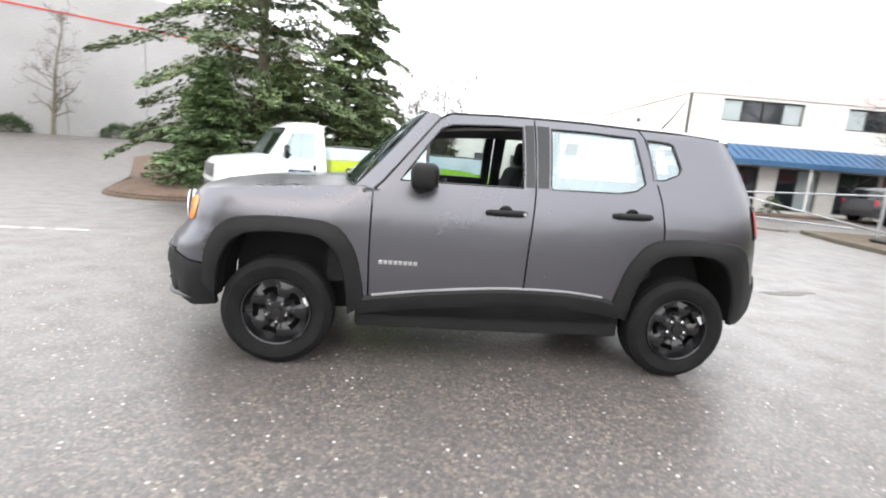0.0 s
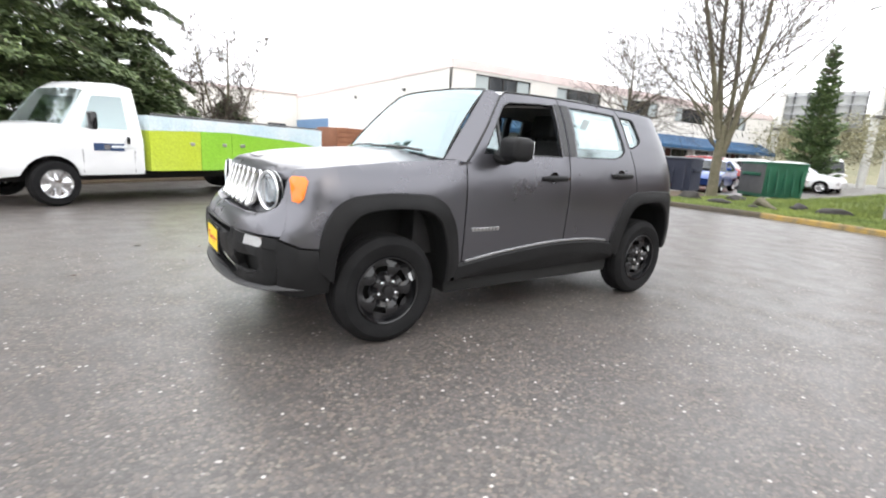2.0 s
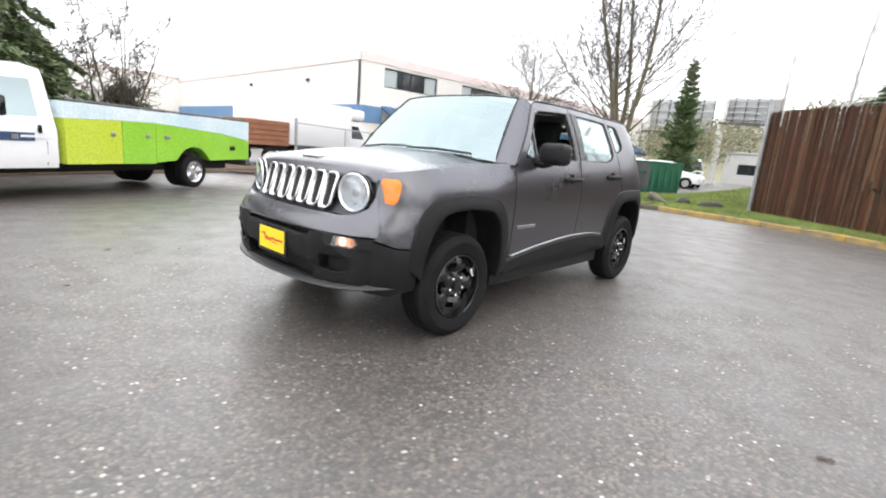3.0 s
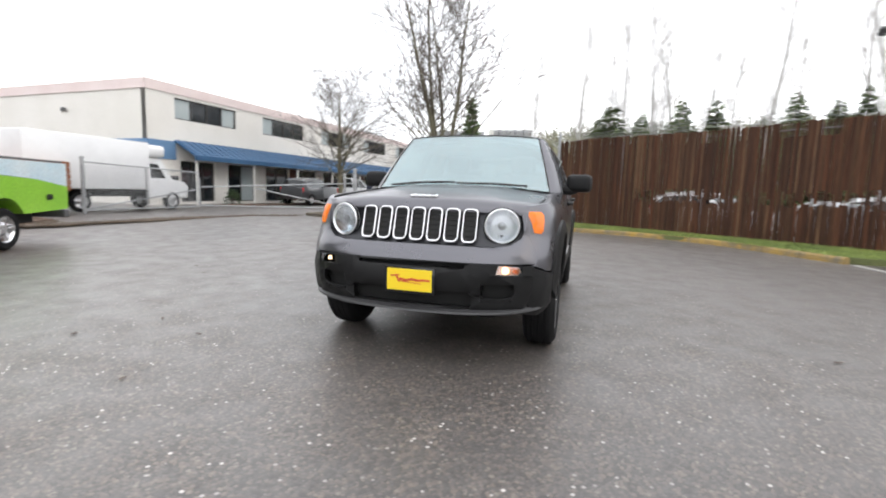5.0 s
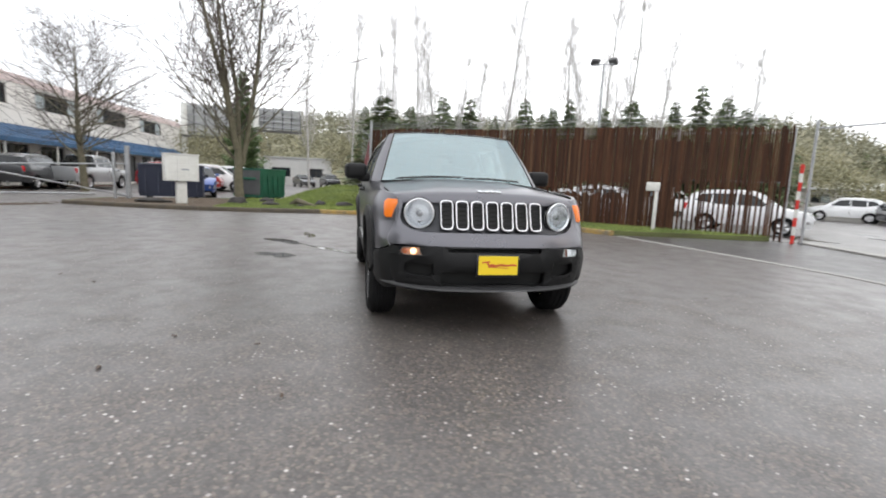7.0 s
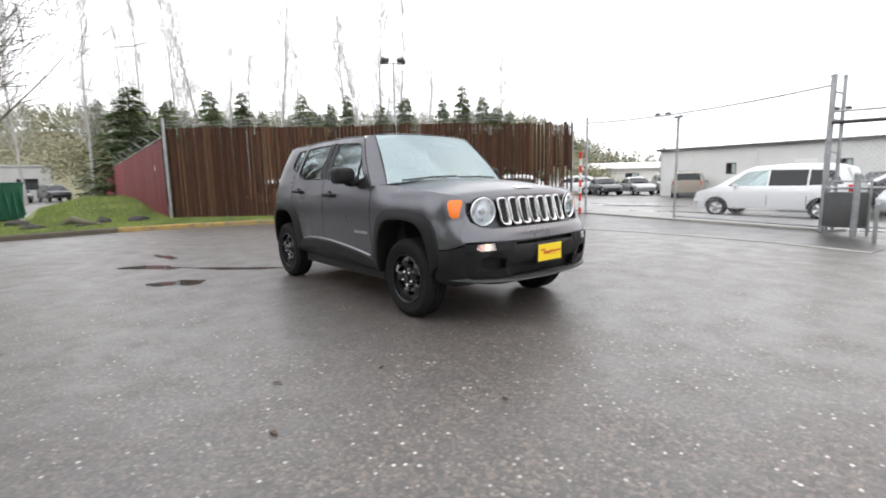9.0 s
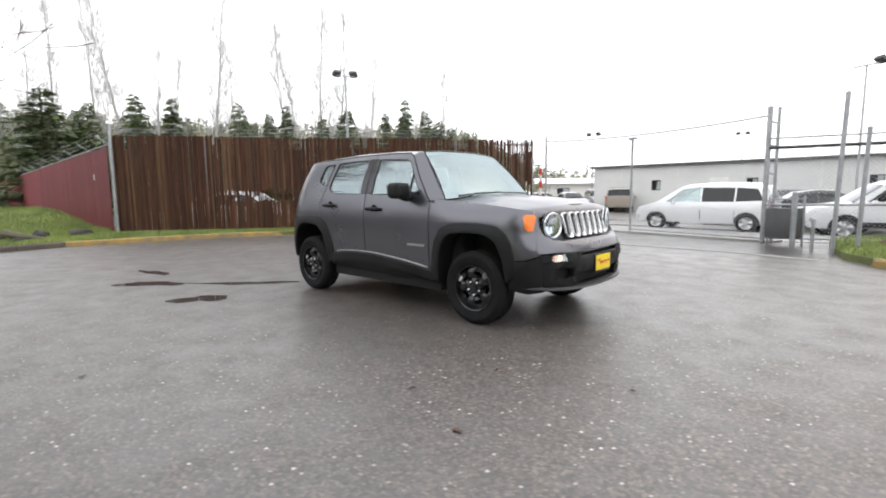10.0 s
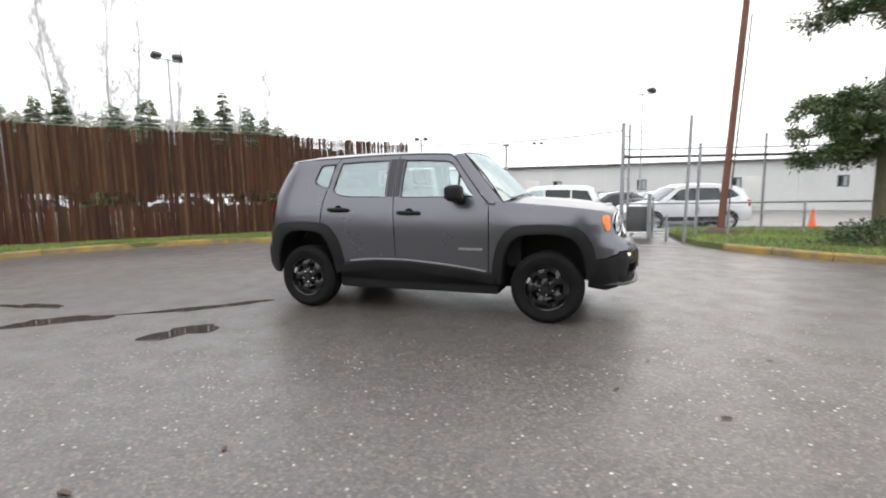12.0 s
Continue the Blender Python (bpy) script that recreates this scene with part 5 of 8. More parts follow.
# wheels
def build_wheel(owner, x, s, r=0.336, rim_r=0.213, w=0.215, y_out=0.885, steel=None, name="wheel"):
    steel = steel or M_BLACK
    y_in = y_out - w
    bm = bmesh.new()
    k = 0.98
    prof = [(rim_r, y_in + 0.012), (rim_r + 0.02, y_in + 0.002), (rim_r + 0.075 * k, y_in - 0.004), (r - 0.022, y_in + 0.012), (r - 0.006, y_in + 0.028), (r, y_in + 0.05)]
    for g in (0.30, 0.5, 0.70):
        prof += [(r, y_in + w * g - 0.008), (r - 0.008, y_in + w * g - 0.006), (r - 0.008, y_in + w * g + 0.006), (r, y_in + w * g + 0.008)]
    prof += [(r, y_out - 0.05), (r - 0.006, y_out - 0.028), (r - 0.022, y_out - 0.012), (rim_r + 0.075 * k, y_out + 0.004), (rim_r + 0.02, y_out - 0.002), (rim_r, y_out - 0.012)]
    add_lathe(bm, [(a, s * b) for a, b in prof], 48, (x, 0, r), "y", True)
    wheel = part(name, bm, M_RUBBER, owner, "black tyre on a black steel rim" if steel is M_BLACK else "tyre on a bright rim", 28)
    bm = bmesh.new()
    add_lathe(bm, [(rim_r, s * (y_out - 0.012)), (rim_r - 0.006, s * (y_out - 0.004)), (rim_r - 0.016, s * (y_out - 0.008)), (rim_r - 0.022, s * (y_out - 0.05)), (rim_r - 0.03, s * (y_in + 0.02)), (rim_r - 0.01, s * (y_in + 0.01))], 40, (x, 0, r), "y", True)
    rim = part("rim", bm, steel, wheel, "", 40)
    # dished disc with five broad spokes between openings
    bm = bmesh.new()
    n, rad = 60, [0.028, 0.062, 0.085, 0.115, 0.150, rim_r - 0.018]
    dep = [0.030, 0.032, 0.040, 0.022, 0.020, 0.046]
    rings = []
    for rr, dd in zip(rad, dep):
        ring = []
        for i in range(n):
            a = 2 * math.pi * i / n + math.pi / 2
            spoke = 0.5 + 0.5 * math.cos(5 * a)
            d = dd + (0.034 * (1 - spoke) ** 1.5 if 0.08 < rr < 0.17 else 0.0)
            ring.append(bm.verts.new((x + rr * math.cos(a), s * (y_out - d), r + rr * math.sin(a))))
        rings.append(ring)
    for j, (a, b) in enumerate(zip(rings, rings[1:])):
        for i in range(n):
            ang = 2 * math.pi * (i + 0.5) / n + math.pi / 2
            if j == 3 and math.cos(5 * ang) < -0.25:
                continue
            bm.faces.new((a[i], a[(i + 1) % n], b[(i + 1) % n], b[i]))
    bm.faces.new(rings[0])
    part("wheel_disc", bm, steel, rim, "", 40)
    bm = bmesh.new()
    add_lathe(bm, [(rim_r - 0.03, s * (y_out - 0.13)), (0.02, s * (y_out - 0.135))], 32, (x, 0, r), "y")
    part("brake_disc", bm, M_DARK, rim)
    for i in range(5):
        a = 2 * math.pi * i / 5 + math.pi / 2 + 0.63
        bm = bmesh.new()
        add_lathe(bm, [(0.0115, s * (y_out - 0.035)), (0.0115, s * (y_out - 0.016)), (0.007, s * (y_out - 0.010))], 6, (x + 0.062 * math.cos(a), 0, r + 0.062 * math.sin(a)), "y")
        part("lug_nut", bm, M_CHROME, rim)
    bm = bmesh.new()
    add_lathe(bm, [(0.03, s * (y_out - 0.03)), (0.028, s * (y_out - 0.012)), (0.008, s * (y_out - 0.010))], 20, (x, 0, r), "y")
    part("hub_cap", bm, steel, rim)
    return wheel, rim


for s in (-1, 1):
    for x in (-1.285, 1.285):
        wheel, rim = build_wheel(suv, x, s)
        bm = bmesh.new()
        a = 0.35
        add_box(bm, (x + 0.178 * math.cos(a), s * 0.846, 0.336 + 0.178 * math.sin(a)), (0.02, 0.004, 0.055), Matrix.Rotation(-a, 4, "Y"))
        part("wheel_label", bm, M_PAPER, rim, "white inspection label")


# ---- fences and gates ----
FENCE_A, FENCE_B = Vector((13.3, 0.0, 0.10)), Vector((4.75, -10.0, 0.02))


def post(parent, x, y, z0, z1, r=0.04, mat=None, name="post", lean=(0, 0)):
    bm = bmesh.new()
    add_tube(bm, [(x, y, z0), (x + lean[0], y + lean[1], z1)], r, 10)
    add_lathe(bm, [(r * 1.15, -0.02), (r * 1.15, 0.01), (r * 0.5, 0.035)], 10, (x + lean[0], y + lean[1], z1), "z")
    return part(name, bm, mat or M_GALV, parent)


def chain_link(name, parent, a, b, z0, z1, pitch=0.075, r=0.0023):
    """Diagonal wires that fill the upright strip from a to b."""
    bm = bmesh.new()
    a, b = Vector((*a, 0)), Vector((*b, 0))
    length, h = (b - a).length, z1 - z0
    d = (b - a).normalized()
    nrm = Vector((-d.y, d.x, 0)) * 0.004
    n = int((length + h) / pitch)
    for k in range(n):
        for s in (1, -1):
            u0 = k * pitch - (h if s > 0 else 0)
            lo, hi = 0.0, h
            if s > 0:
                lo, hi = max(0, -u0), min(h, length - u0)
                p, q = (u0 + lo, lo), (u0 + hi, hi)
            else:
                lo, hi = max(0, u0 - length), min(h, u0)
                p, q = (u0 - lo, lo), (u0 - hi, hi)
            if hi - lo < 0.02:
                continue
            add_tube(bm, [a + d * p[0] + nrm * s + Vector((0, 0, z0 + p[1])), a + d * q[0] + nrm * s + Vector((0, 0, z0 + q[1]))], r, 3, False)
    ob = part(name, bm, M_GALV, parent, "diamond wire mesh")
    ob["kind"] = "stuff"
    return ob


# brown slat fence: upright weathered slats, uneven at the top, some broken
fence = thing("slat_fence", "tall brown weathered slat fence, uneven tops, some slats broken", "fence", kind="structure")
rnd = random.Random(5)
way = FENCE_B - FENCE_A
length, along = way.length, (FENCE_B - FENCE_A).normalized()
turn = math.degrees(math.atan2(along.y, along.x))
slat_meshes = []
for k in range(6):
    bm = bmesh.new()
    add_box(bm, (0, 0, 0.5), (0.066, 0.012, 1.0), None, 0.003, 1)
    for v in bm.verts:
        if v.co.z > 0.9:
            v.co.z += 0.012 * math.sin(v.co.x * 60 + k) + (0.004 * k if v.co.x > 0 else 0)
        v.co.y += 0.004 * math.sin(3 * v.co.z + k)
    me = to_mesh("slat", bm)
    me.materials.append(M_SLAT)
    slat_meshes.append(me)
count = 217
for k in range(count):
    d = length * (k + 0.5) / count
    p = FENCE_A + along * d
    zt = 3.02 - 0.10 * d / length + rnd.uniform(-0.012, 0.012) + 0.02 * math.sin(d * 0.9)
    if d > 10.5:
        zt += rnd.uniform(-0.06, 0.05)
    z0 = p.z - 0.02 + rnd.uniform(0, 0.05)
    pieces, slim = [(z0, zt)], (9, 9)
    # broken band at bumper height, a few thin gaps elsewhere
    worn_here = 3.2 < d < 10.6 and rnd.random() < 0.56 + 0.36 * math.sin(d * 1.7)
    if worn_here:
        g = 1.02 + rnd.uniform(-0.06, 0.06)
        pieces = [(z0, g), (g, g + 0.32), (g + 0.32, zt)] if rnd.random() < 0.7 else [(z0, g), (g + rnd.uniform(0.06, 0.2), zt)]
        slim = (g - 0.01, g + 0.01)
    elif d > 10.6 and k % 2 and rnd.random() < 0.8:
        pieces = [(1.35 + rnd.uniform(-0.2, 0.2), zt)]
    elif rnd.random() < 0.015:
        pieces = [(z0, zt - rnd.uniform(0.2, 0.5))]
    if d > 4.0 and rnd.random() < 0.30 + 0.25 * math.sin(d * 2.6):
        lo, hi = pieces.pop()
        pieces += [(lo, hi - 0.34), (hi - 0.34, hi)]
    for lo, hi in pieces:
        m = Matrix.Translation((p.x, p.y + 0.007 * (k % 2), lo)) @ pose(0, 0, 0, rnd.uniform(-0.4, 0.4), rnd.uniform(-0.3, 0.3), turn + rnd.uniform(-2, 2)) @ Matrix.Diagonal((0.5 if slim[0] < lo < slim[1] or lo > 2.4 else 0.78 if d > 10.6 and lo < 1 else rnd.uniform(0.9, 1.08), 1, hi - lo, 1))
        share("slat", rnd.choice(slat_meshes), fence, m)
off = Vector((along.y, -along.x, 0))
off = off if off.x > 0 else -off
for d in np.linspace(0.0, length, 6):
    p = FENCE_A + along * float(d) + off * 0.06
    post(fence, p.x, p.y, -0.05, 2.86, 0.038)
for z in (0.25, 1.6, 2.85):
    a, b = FENCE_A + off * 0.045, FENCE_B + off * 0.045
    bm = bmesh.new()
    add_tube(bm, [(a.x, a.y, z), (b.x, b.y, z - 0.08)], 0.02, 8)
    part("rail", bm, M_GALV, fence)
for z in (3.08, 3.18, 3.28):
    a, b = FENCE_A + off * 0.06, FENCE_B + off * 0.06
    bm = bmesh.new()
    add_tube(bm, [a.lerp(b, t) + Vector((0, 0, z - a.lerp(b, t).z - 0.06 * math.sin(math.pi * ((t * 5) % 1)))) for t in [k / 40 for k in range(41)]], 0.006, 4)
    part("top_wire", bm, M_GALV, fence)
bm = bmesh.new()
add_tube(bm, [(FENCE_A.x - 0.07, FENCE_A.y + 0.05, -0.05), (FENCE_A.x - 0.10, FENCE_A.y + 0.05, 3.35)], 0.05, 12)
part("corner_post", bm, M_GALV, fence, "galvanised corner post")

# maroon slat fence running back from the corner
red = thing("maroon_fence", "maroon slatted wire fence with barbed wire arms", "fence", kind="structure")
R0, R1 = Vector((13.42, 0.10, 0.1)), Vector((58.0, -1.6, 0.1))
rl, ra = (R1 - R0).length, (R1 - R0).normalized()
rt = math.degrees(math.atan2(ra.y, ra.x))
bm = bmesh.new()
add_box(bm, (0, 0, 0.5), (0.068, 0.010, 1.0), None, 0.002, 1)
me_red = to_mesh("slat", bm)
me_red.materials.append(M_RED_SLAT)
for k in range(210):
    d = 0.045 + k * 0.078
    p = R0 + ra * d
    share("slat", me_red, red, Matrix.Translation(p) @ pose(0, 0, 0, 0, 0, rt + rnd.uniform(-3, 3)) @ Matrix.Diagonal((1, 1, 2.62 + rnd.uniform(-0.015, 0.015), 1)))
bm = bmesh.new()
d = 0.045 + 210 * 0.078
while d < rl:
    p = R0 + ra * d
    add_box(bm, p + Vector((0, 0, 1.31)), (0.068, 0.01, 2.62), pose(0, 0, 0, 0, 0, rt))
    d += 0.078
far = part("far_slats", bm, M_RED_SLAT, red)
far["kind"] = "stuff"
for d in np.linspace(0.0, rl, 16):
    p = R0 + ra * float(d) + Vector((0, -0.07, 0))
    post(red, p.x, p.y, -0.05, 2.8, 0.03)
    bm = bmesh.new()
    add_tube(bm, [(p.x, p.y, 2.75), (p.x, p.y + 0.34, 3.02)], 0.016, 6)
    part("barb_arm", bm, M_GALV, red)
for k in range(3):
    o = Vector((0, -0.07 + 0.12 * (k + 0.6), 2.77 + 0.09 * (k + 0.6)))
    bm = bmesh.new()
    add_tube(bm, [R0 + o, R1 + o], 0.006, 4)
    part("barbed_wire", bm, M_GALV, red)
bm = bmesh.new()
add_tube(bm, [R0 + Vector((0, 0, 2.66)), R1 + Vector((0, 0, 2.66))], 0.022, 8)
part("top_rail", bm, M_GALV, red)
bm = bmesh.new()
add_box(bm, R0 + ra * 2.1 + Vector((0, 0.02, 1.75)), (0.1, 0.012, 0.2), pose(0, 0, 0, 0, 0, rt), 0.003, 1)
part("notice", bm, M_PAPER, red, "small pale notice")

# the sliding yard gate's frame: posts, overhead cable and striped end post
GATE_W, GATE_M = Vector((-2.12, -8.48, 0)), Vector((1.25, -9.6, 0))
gate = thing("yard_gate", "galvanised chain-link yard gate posts with an overhead cable", "gate", kind="structure")
for o, top, r in ((0.0, 2.95, 0.05), (0.16, 2.92, 0.032)):
    post(gate, GATE_W.x - o, GATE_W.y - 0.05 * (o > 0), -0.05, top, r)
for k, z in enumerate((0.3, 0.9, 1.5, 2.1, 2.6)):
    bm = bmesh.new()
    add_tube(bm, [(GATE_W.x - 0.16, GATE_W.y - 0.05, z), (GATE_W.x + 0.0, GATE_W.y, z + 0.06)], 0.02, 6)
    part("brace", bm, M_GALV, gate)
post(gate, GATE_M.x, GATE_M.y, -0.05, 2.62, 0.034)
bm = bmesh.new()
add_box(bm, (GATE_M.x, GATE_M.y, 2.66), (0.24, 0.08, 0.06), pose(0, 0, 0, 0, 0, -20), 0.01)
part("cable_head", bm, M_GALV, gate)
post(gate, 4.30, -10.12, -0.05, 3.0, 0.035)
bm = bmesh.new()
pts = [Vector((4.32, -10.12, 2.85)), Vector((GATE_M.x, GATE_M.y, 2.74)), Vector((GATE_W.x, GATE_W.y, 2.78))]
add_tube(bm, [p.lerp(q, t) + Vector((0, 0, -0.03 * math.sin(math.pi * t))) for p, q in zip(pts, pts[1:]) for t in (0, 0.25, 0.5, 0.75)] + [pts[-1]], 0.018, 6)
part("overhead_cable", bm, M_GALV, gate)
chain_link("gate_mesh", gate, (GATE_M.x, GATE_M.y), (GATE_W.x + 0.1, GATE_W.y), 0.1, 0.75)
bm = bmesh.new()
add_tube(bm, [(GATE_M.x, GATE_M.y, 0.1), (GATE_W.x, GATE_W.y, 0.1)], 0.022, 8)
part("bottom_rail", bm, M_GALV, gate)
# striped end post
stripe = thing("striped_post", "red and white banded steel end post of the gate", "post", (4.42, -9.98, 0))
for k in range(9):
    bm = bmesh.new()
    add_lathe(bm, [(0.045, 0.22 * k), (0.045, 0.22 * k + 0.218)], 14, (0, 0, 0), "z")
    part("band", bm, M_ENAMEL if k % 2 else M_STRIPE_RED, stripe, "white band" if k % 2 else "red band")

# fence west of the gate: pipe rails and wire
wfence = thing("pipe_fence", "galvanised chain-link fence with a black pipe rail", "fence", kind="structure")
WP = [(-2.15, -8.42), (-5.6, -9.35), (-8.6, -9.9), (-12.2, -10.4), (-20, -11.4)]
for (x, y), h in zip(WP[1:], (2.6, 2.5, 2.5, 2.5)):
    post(wfence, x, y, -0.05, h, 0.032)
for z, m, r in ((2.28, M_GALV, 0.018), (2.08, M_BLACKPIPE, 0.034), (0.85, M_GALV, 0.024), (0.12, M_GALV, 0.02)):
    bm = bmesh.new()
    add_tube(bm, [(x, y, z) for x, y in WP], r, 8)
    part("rail", bm, m, wfence, "black pipe rail" if m is M_BLACKPIPE else "")
for a, b in zip(WP[:3], WP[1:4]):
    chain_link("wire_mesh", wfence, a, b, 0.14, 2.06, 0.09)
# loose posts and the small cage beside the gate
for x, y, h, lx in ((-3.42, -6.65, 2.75, -0.05), (-3.75, -7.35, 2.2, -0.03)):
    st = thing("steel_post", "leaning galvanised steel post by the gate", "post", (x, y, 0.05))
    post(st, 0, 0, -0.1, h, 0.036, lean=(lx, 0.0))
for x, y, h in ((-2.75, -7.6, 1.05), (-3.1, -7.15, 0.55), (-4.5, -7.75, 0.75), (-6.3, -8.6, 0.8)):
    st = thing("bollard", "short weathered steel bollard in the verge", "bollard", (x, y, 0.05))
    post(st, 0, 0, -0.1, h, 0.05 if h > 0.9 else 0.03)
cage = thing("wire_cage", "dark wire cage box with a pipe frame by the gate", "cage", (-2.55, -8.05, 0.06), -15)
bm = bmesh.new()
add_box(bm, (0, 0, 0.42), (0.55, 0.4, 0.62), None, 0.01)
part("cage_body", bm, M_GREY_BIN, cage)
for x in (-0.32, 0.32):
    post(cage, x, -0.05, -0.1, 0.95, 0.022)
for z in (0.1, 0.92):
    bm = bmesh.new()
    add_tube(bm, [(-0.32, -0.05, z), (0.32, -0.05, z)], 0.018, 6)
    part("cage_rail", bm, M_GALV, cage)

# keypad pedestal by the yard gate
key = thing("keypad_pedestal", "white steel gate keypad box on a square post", "keypad", (6.15, -7.25, 0.1), 58)
bm = bmesh.new()
add_box(bm, (0, 0, 0.56), (0.09, 0.09, 1.14), None, 0.01)
part("pedestal_post", bm, M_ENAMEL, key)
bm = bmesh.new()
add_box(bm, (0.10, 0, 1.2), (0.34, 0.18, 0.23), None, 0.015)
hood_box = part("keypad_hood", bm, M_ENAMEL, key)
bm = bmesh.new()
add_box(bm, (0.16, -0.093, 1.19), (0.17, 0.01, 0.15), None, 0.004, 1)
part("keypad_face", bm, M_GREY_BIN, hood_box, "dark keypad panel")

# the open driveway gates to the building
drive = thing("driveway_gate", "open galvanised chain-link swing gate, sagging", "gate", kind="structure")
DG = Vector((13.8, 8.6, 0))
DL = Vector((7.0, 15.2, 0))
post(drive, DG.x, DG.y, 0, 1.95, 0.085, name="gate_post")
post(drive, DG.x - 0.35, DG.y + 0.3, 0, 1.7, 0.05, name="gate_post")
post(drive, DL.x, DL.y, 0, 1.9, 0.06, name="gate_post")
for a, b in (((DG.x, DG.y, 1.35), (11.0, 14.2, 1.0)), ((DG.x, DG.y, 0.2), (10.4, 11.0, 1.02)), ((13.2, 9.4, 0.28), (11.0, 14.2, 0.25)), ((11.0, 14.2, 0.2), (11.0, 14.2, 1.35)),
             ((DL.x, DL.y, 1.75), (12.2, 15.4, 1.62)), ((DL.x, DL.y, 0.15), (12.2, 15.4, 0.9)), ((DL.x, DL.y, 0.12), (12.2, 15.4, 0.14)), ((12.2, 15.4, 0.1), (12.2, 15.4, 1.65)), ((9.5, 15.3, 0.1), (9.5, 15.3, 1.7))):
    bm = bmesh.new()
    add_tube(bm, [a, b], 0.026, 8)
    part("gate_pipe", bm, M_GALV, drive)
chain_link("gate_mesh", drive, (DL.x, DL.y), (12.2, 15.4), 0.15, 1.65, 0.12, 0.004)


# ---- buildings ----
def wall_with_windows(x0, x1, z0, z1, t, holes):
    """An upright wall along x with rectangular openings (x0, x1, z0, z1) that go right through it."""
    bm = bmesh.new()
    zs = sorted({z0, z1} | {h[2] for h in holes} | {h[3] for h in holes})
    for lo, hi in zip(zs, zs[1:]):
        cuts = sorted([(h[0], h[1]) for h in holes if h[2] <= lo + 1e-6 and h[3] >= hi - 1e-6])
        x = x0
        for a, b in cuts + [(x1, x1)]:
            if a > x + 1e-6:
                add_box(bm, ((x + a) / 2, t / 2, (lo + hi) / 2), (a - x, t, hi - lo))
            x = b
    bmesh.ops.remove_doubles(bm, verts=bm.verts, dist=1e-4)
    return bm


def sash(parent, x0, x1, z0, z1, y, panes, frame_mat, blinds=()):
    bm = bmesh.new()
    rings = []
    for inset, dy in ((0.0, -0.04), (0.0, 0.04), (0.06, 0.04), (0.06, -0.04)):
        rings.append([bm.verts.new((px, y + dy, pz)) for px, pz in ((x0 + inset, z0 + inset), (x1 - inset, z0 + inset), (x1 - inset, z1 - inset), (x0 + inset, z1 - inset))])
    for ra_, rb_ in zip(rings, rings[1:] + rings[:1]):
        for k in range(4):
            bm.faces.new((ra_[k], ra_[(k + 1) % 4], rb_[(k + 1) % 4], rb_[k]))
    win = part("window", bm, frame_mat, parent)
    for k in range(1, panes):
        bm = bmesh.new()
        add_box(bm, (x0 + (x1 - x0) * k / panes, y, (z0 + z1) / 2), (0.05, 0.07, z1 - z0 - 0.12))
        part("mullion", bm, frame_mat, win)
    for k in range(panes):
        a, b = x0 + (x1 - x0) * k / panes, x0 + (x1 - x0) * (k + 1) / panes
        bm = bmesh.new()
        add_box(bm, ((a + b) / 2, y + 0.02, (z0 + z1) / 2), (b - a - 0.05, 0.012, z1 - z0 - 0.1))
        part("pane", bm, M_BLIND if k in blinds else M_PANE, win, "pane with a pale blind" if k in blinds else "")
    return win


hall = thing("office_building", "two-storey cream office block with a blue metal awning", "building", (13.95, 20.2, 0), -3.4)
HL, HH = 37.0, 6.25
wins = [(1.65 + 6.62 * k, 5.95 + 6.62 * k, 4.52, 5.62) for k in range(5)]
shops = [(1.9 + 3.3 * k, 4.2 + 3.3 * k, 0.15, 2.35) for k in range(10)]
part("front_wall", wall_with_windows(0, HL, 0, HH, 0.3, wins + shops), M_WALL, hall)
bm = bmesh.new()
add_box(bm, (0.15, 21.3, HH / 2), (0.3, 42.0, HH))
part("side_wall", bm, M_WALL, hall)
bm = bmesh.new()
add_box(bm, (HL - 0.15, 21.3, HH / 2), (0.3, 42.0, HH))
part("end_wall", bm, M_WALL, hall)
bm = bmesh.new()
add_box(bm, (HL / 2, 21.3, HH - 0.35), (HL - 0.62, 41.9, 0.25))
part("roof", bm, M_GREY_BIN, hall)
bm = bmesh.new()
add_box(bm, (HL / 2, -0.03, HH - 0.22), (HL + 0.08, 0.056, 0.5))
add_box(bm, (-0.03, 21.1, HH - 0.22), (0.056, 42.2, 0.5))
part("parapet_band", bm, M_PINK, hall, "pale pink band under the roof edge")
bm = bmesh.new()
add_box(bm, (-0.03, 21.1, 2.85), (0.056, 42.2, 0.95))
add_box(bm, (0.8, -0.03, 2.85), (1.6, 0.056, 0.95))
part("blue_band", bm, M_BLUE, hall, "faded blue painted band")
for k, w in enumerate(wins):
    sash(hall, *w, 0.12, 4, M_FRAME, (0, 3) if k % 2 == 0 else (0,))
    # near-black board added in place of the room's shade
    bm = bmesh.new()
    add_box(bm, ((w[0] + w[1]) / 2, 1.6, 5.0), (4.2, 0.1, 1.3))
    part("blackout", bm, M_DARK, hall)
for k, w in enumerate(shops):
    sash(hall, w[0], w[1], 0.15, 2.35, 0.14, 2 if k % 3 else 3, M_FRAME, (1,) if k % 4 == 1 else ())
    if k % 3 == 2:
        bm = bmesh.new()
        add_box(bm, (w[1] + 0.5, -0.02, 1.25), (0.7, 0.036, 2.2))
        part("brick_pier", bm, M_BRICKRED, hall, "dark red brick pier")
# one long near-black board stands in for shade inside the shops
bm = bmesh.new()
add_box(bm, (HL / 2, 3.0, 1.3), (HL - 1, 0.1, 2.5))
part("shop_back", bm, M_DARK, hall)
aw = bmesh.new()
x0, x1 = 1.55, HL - 1.2
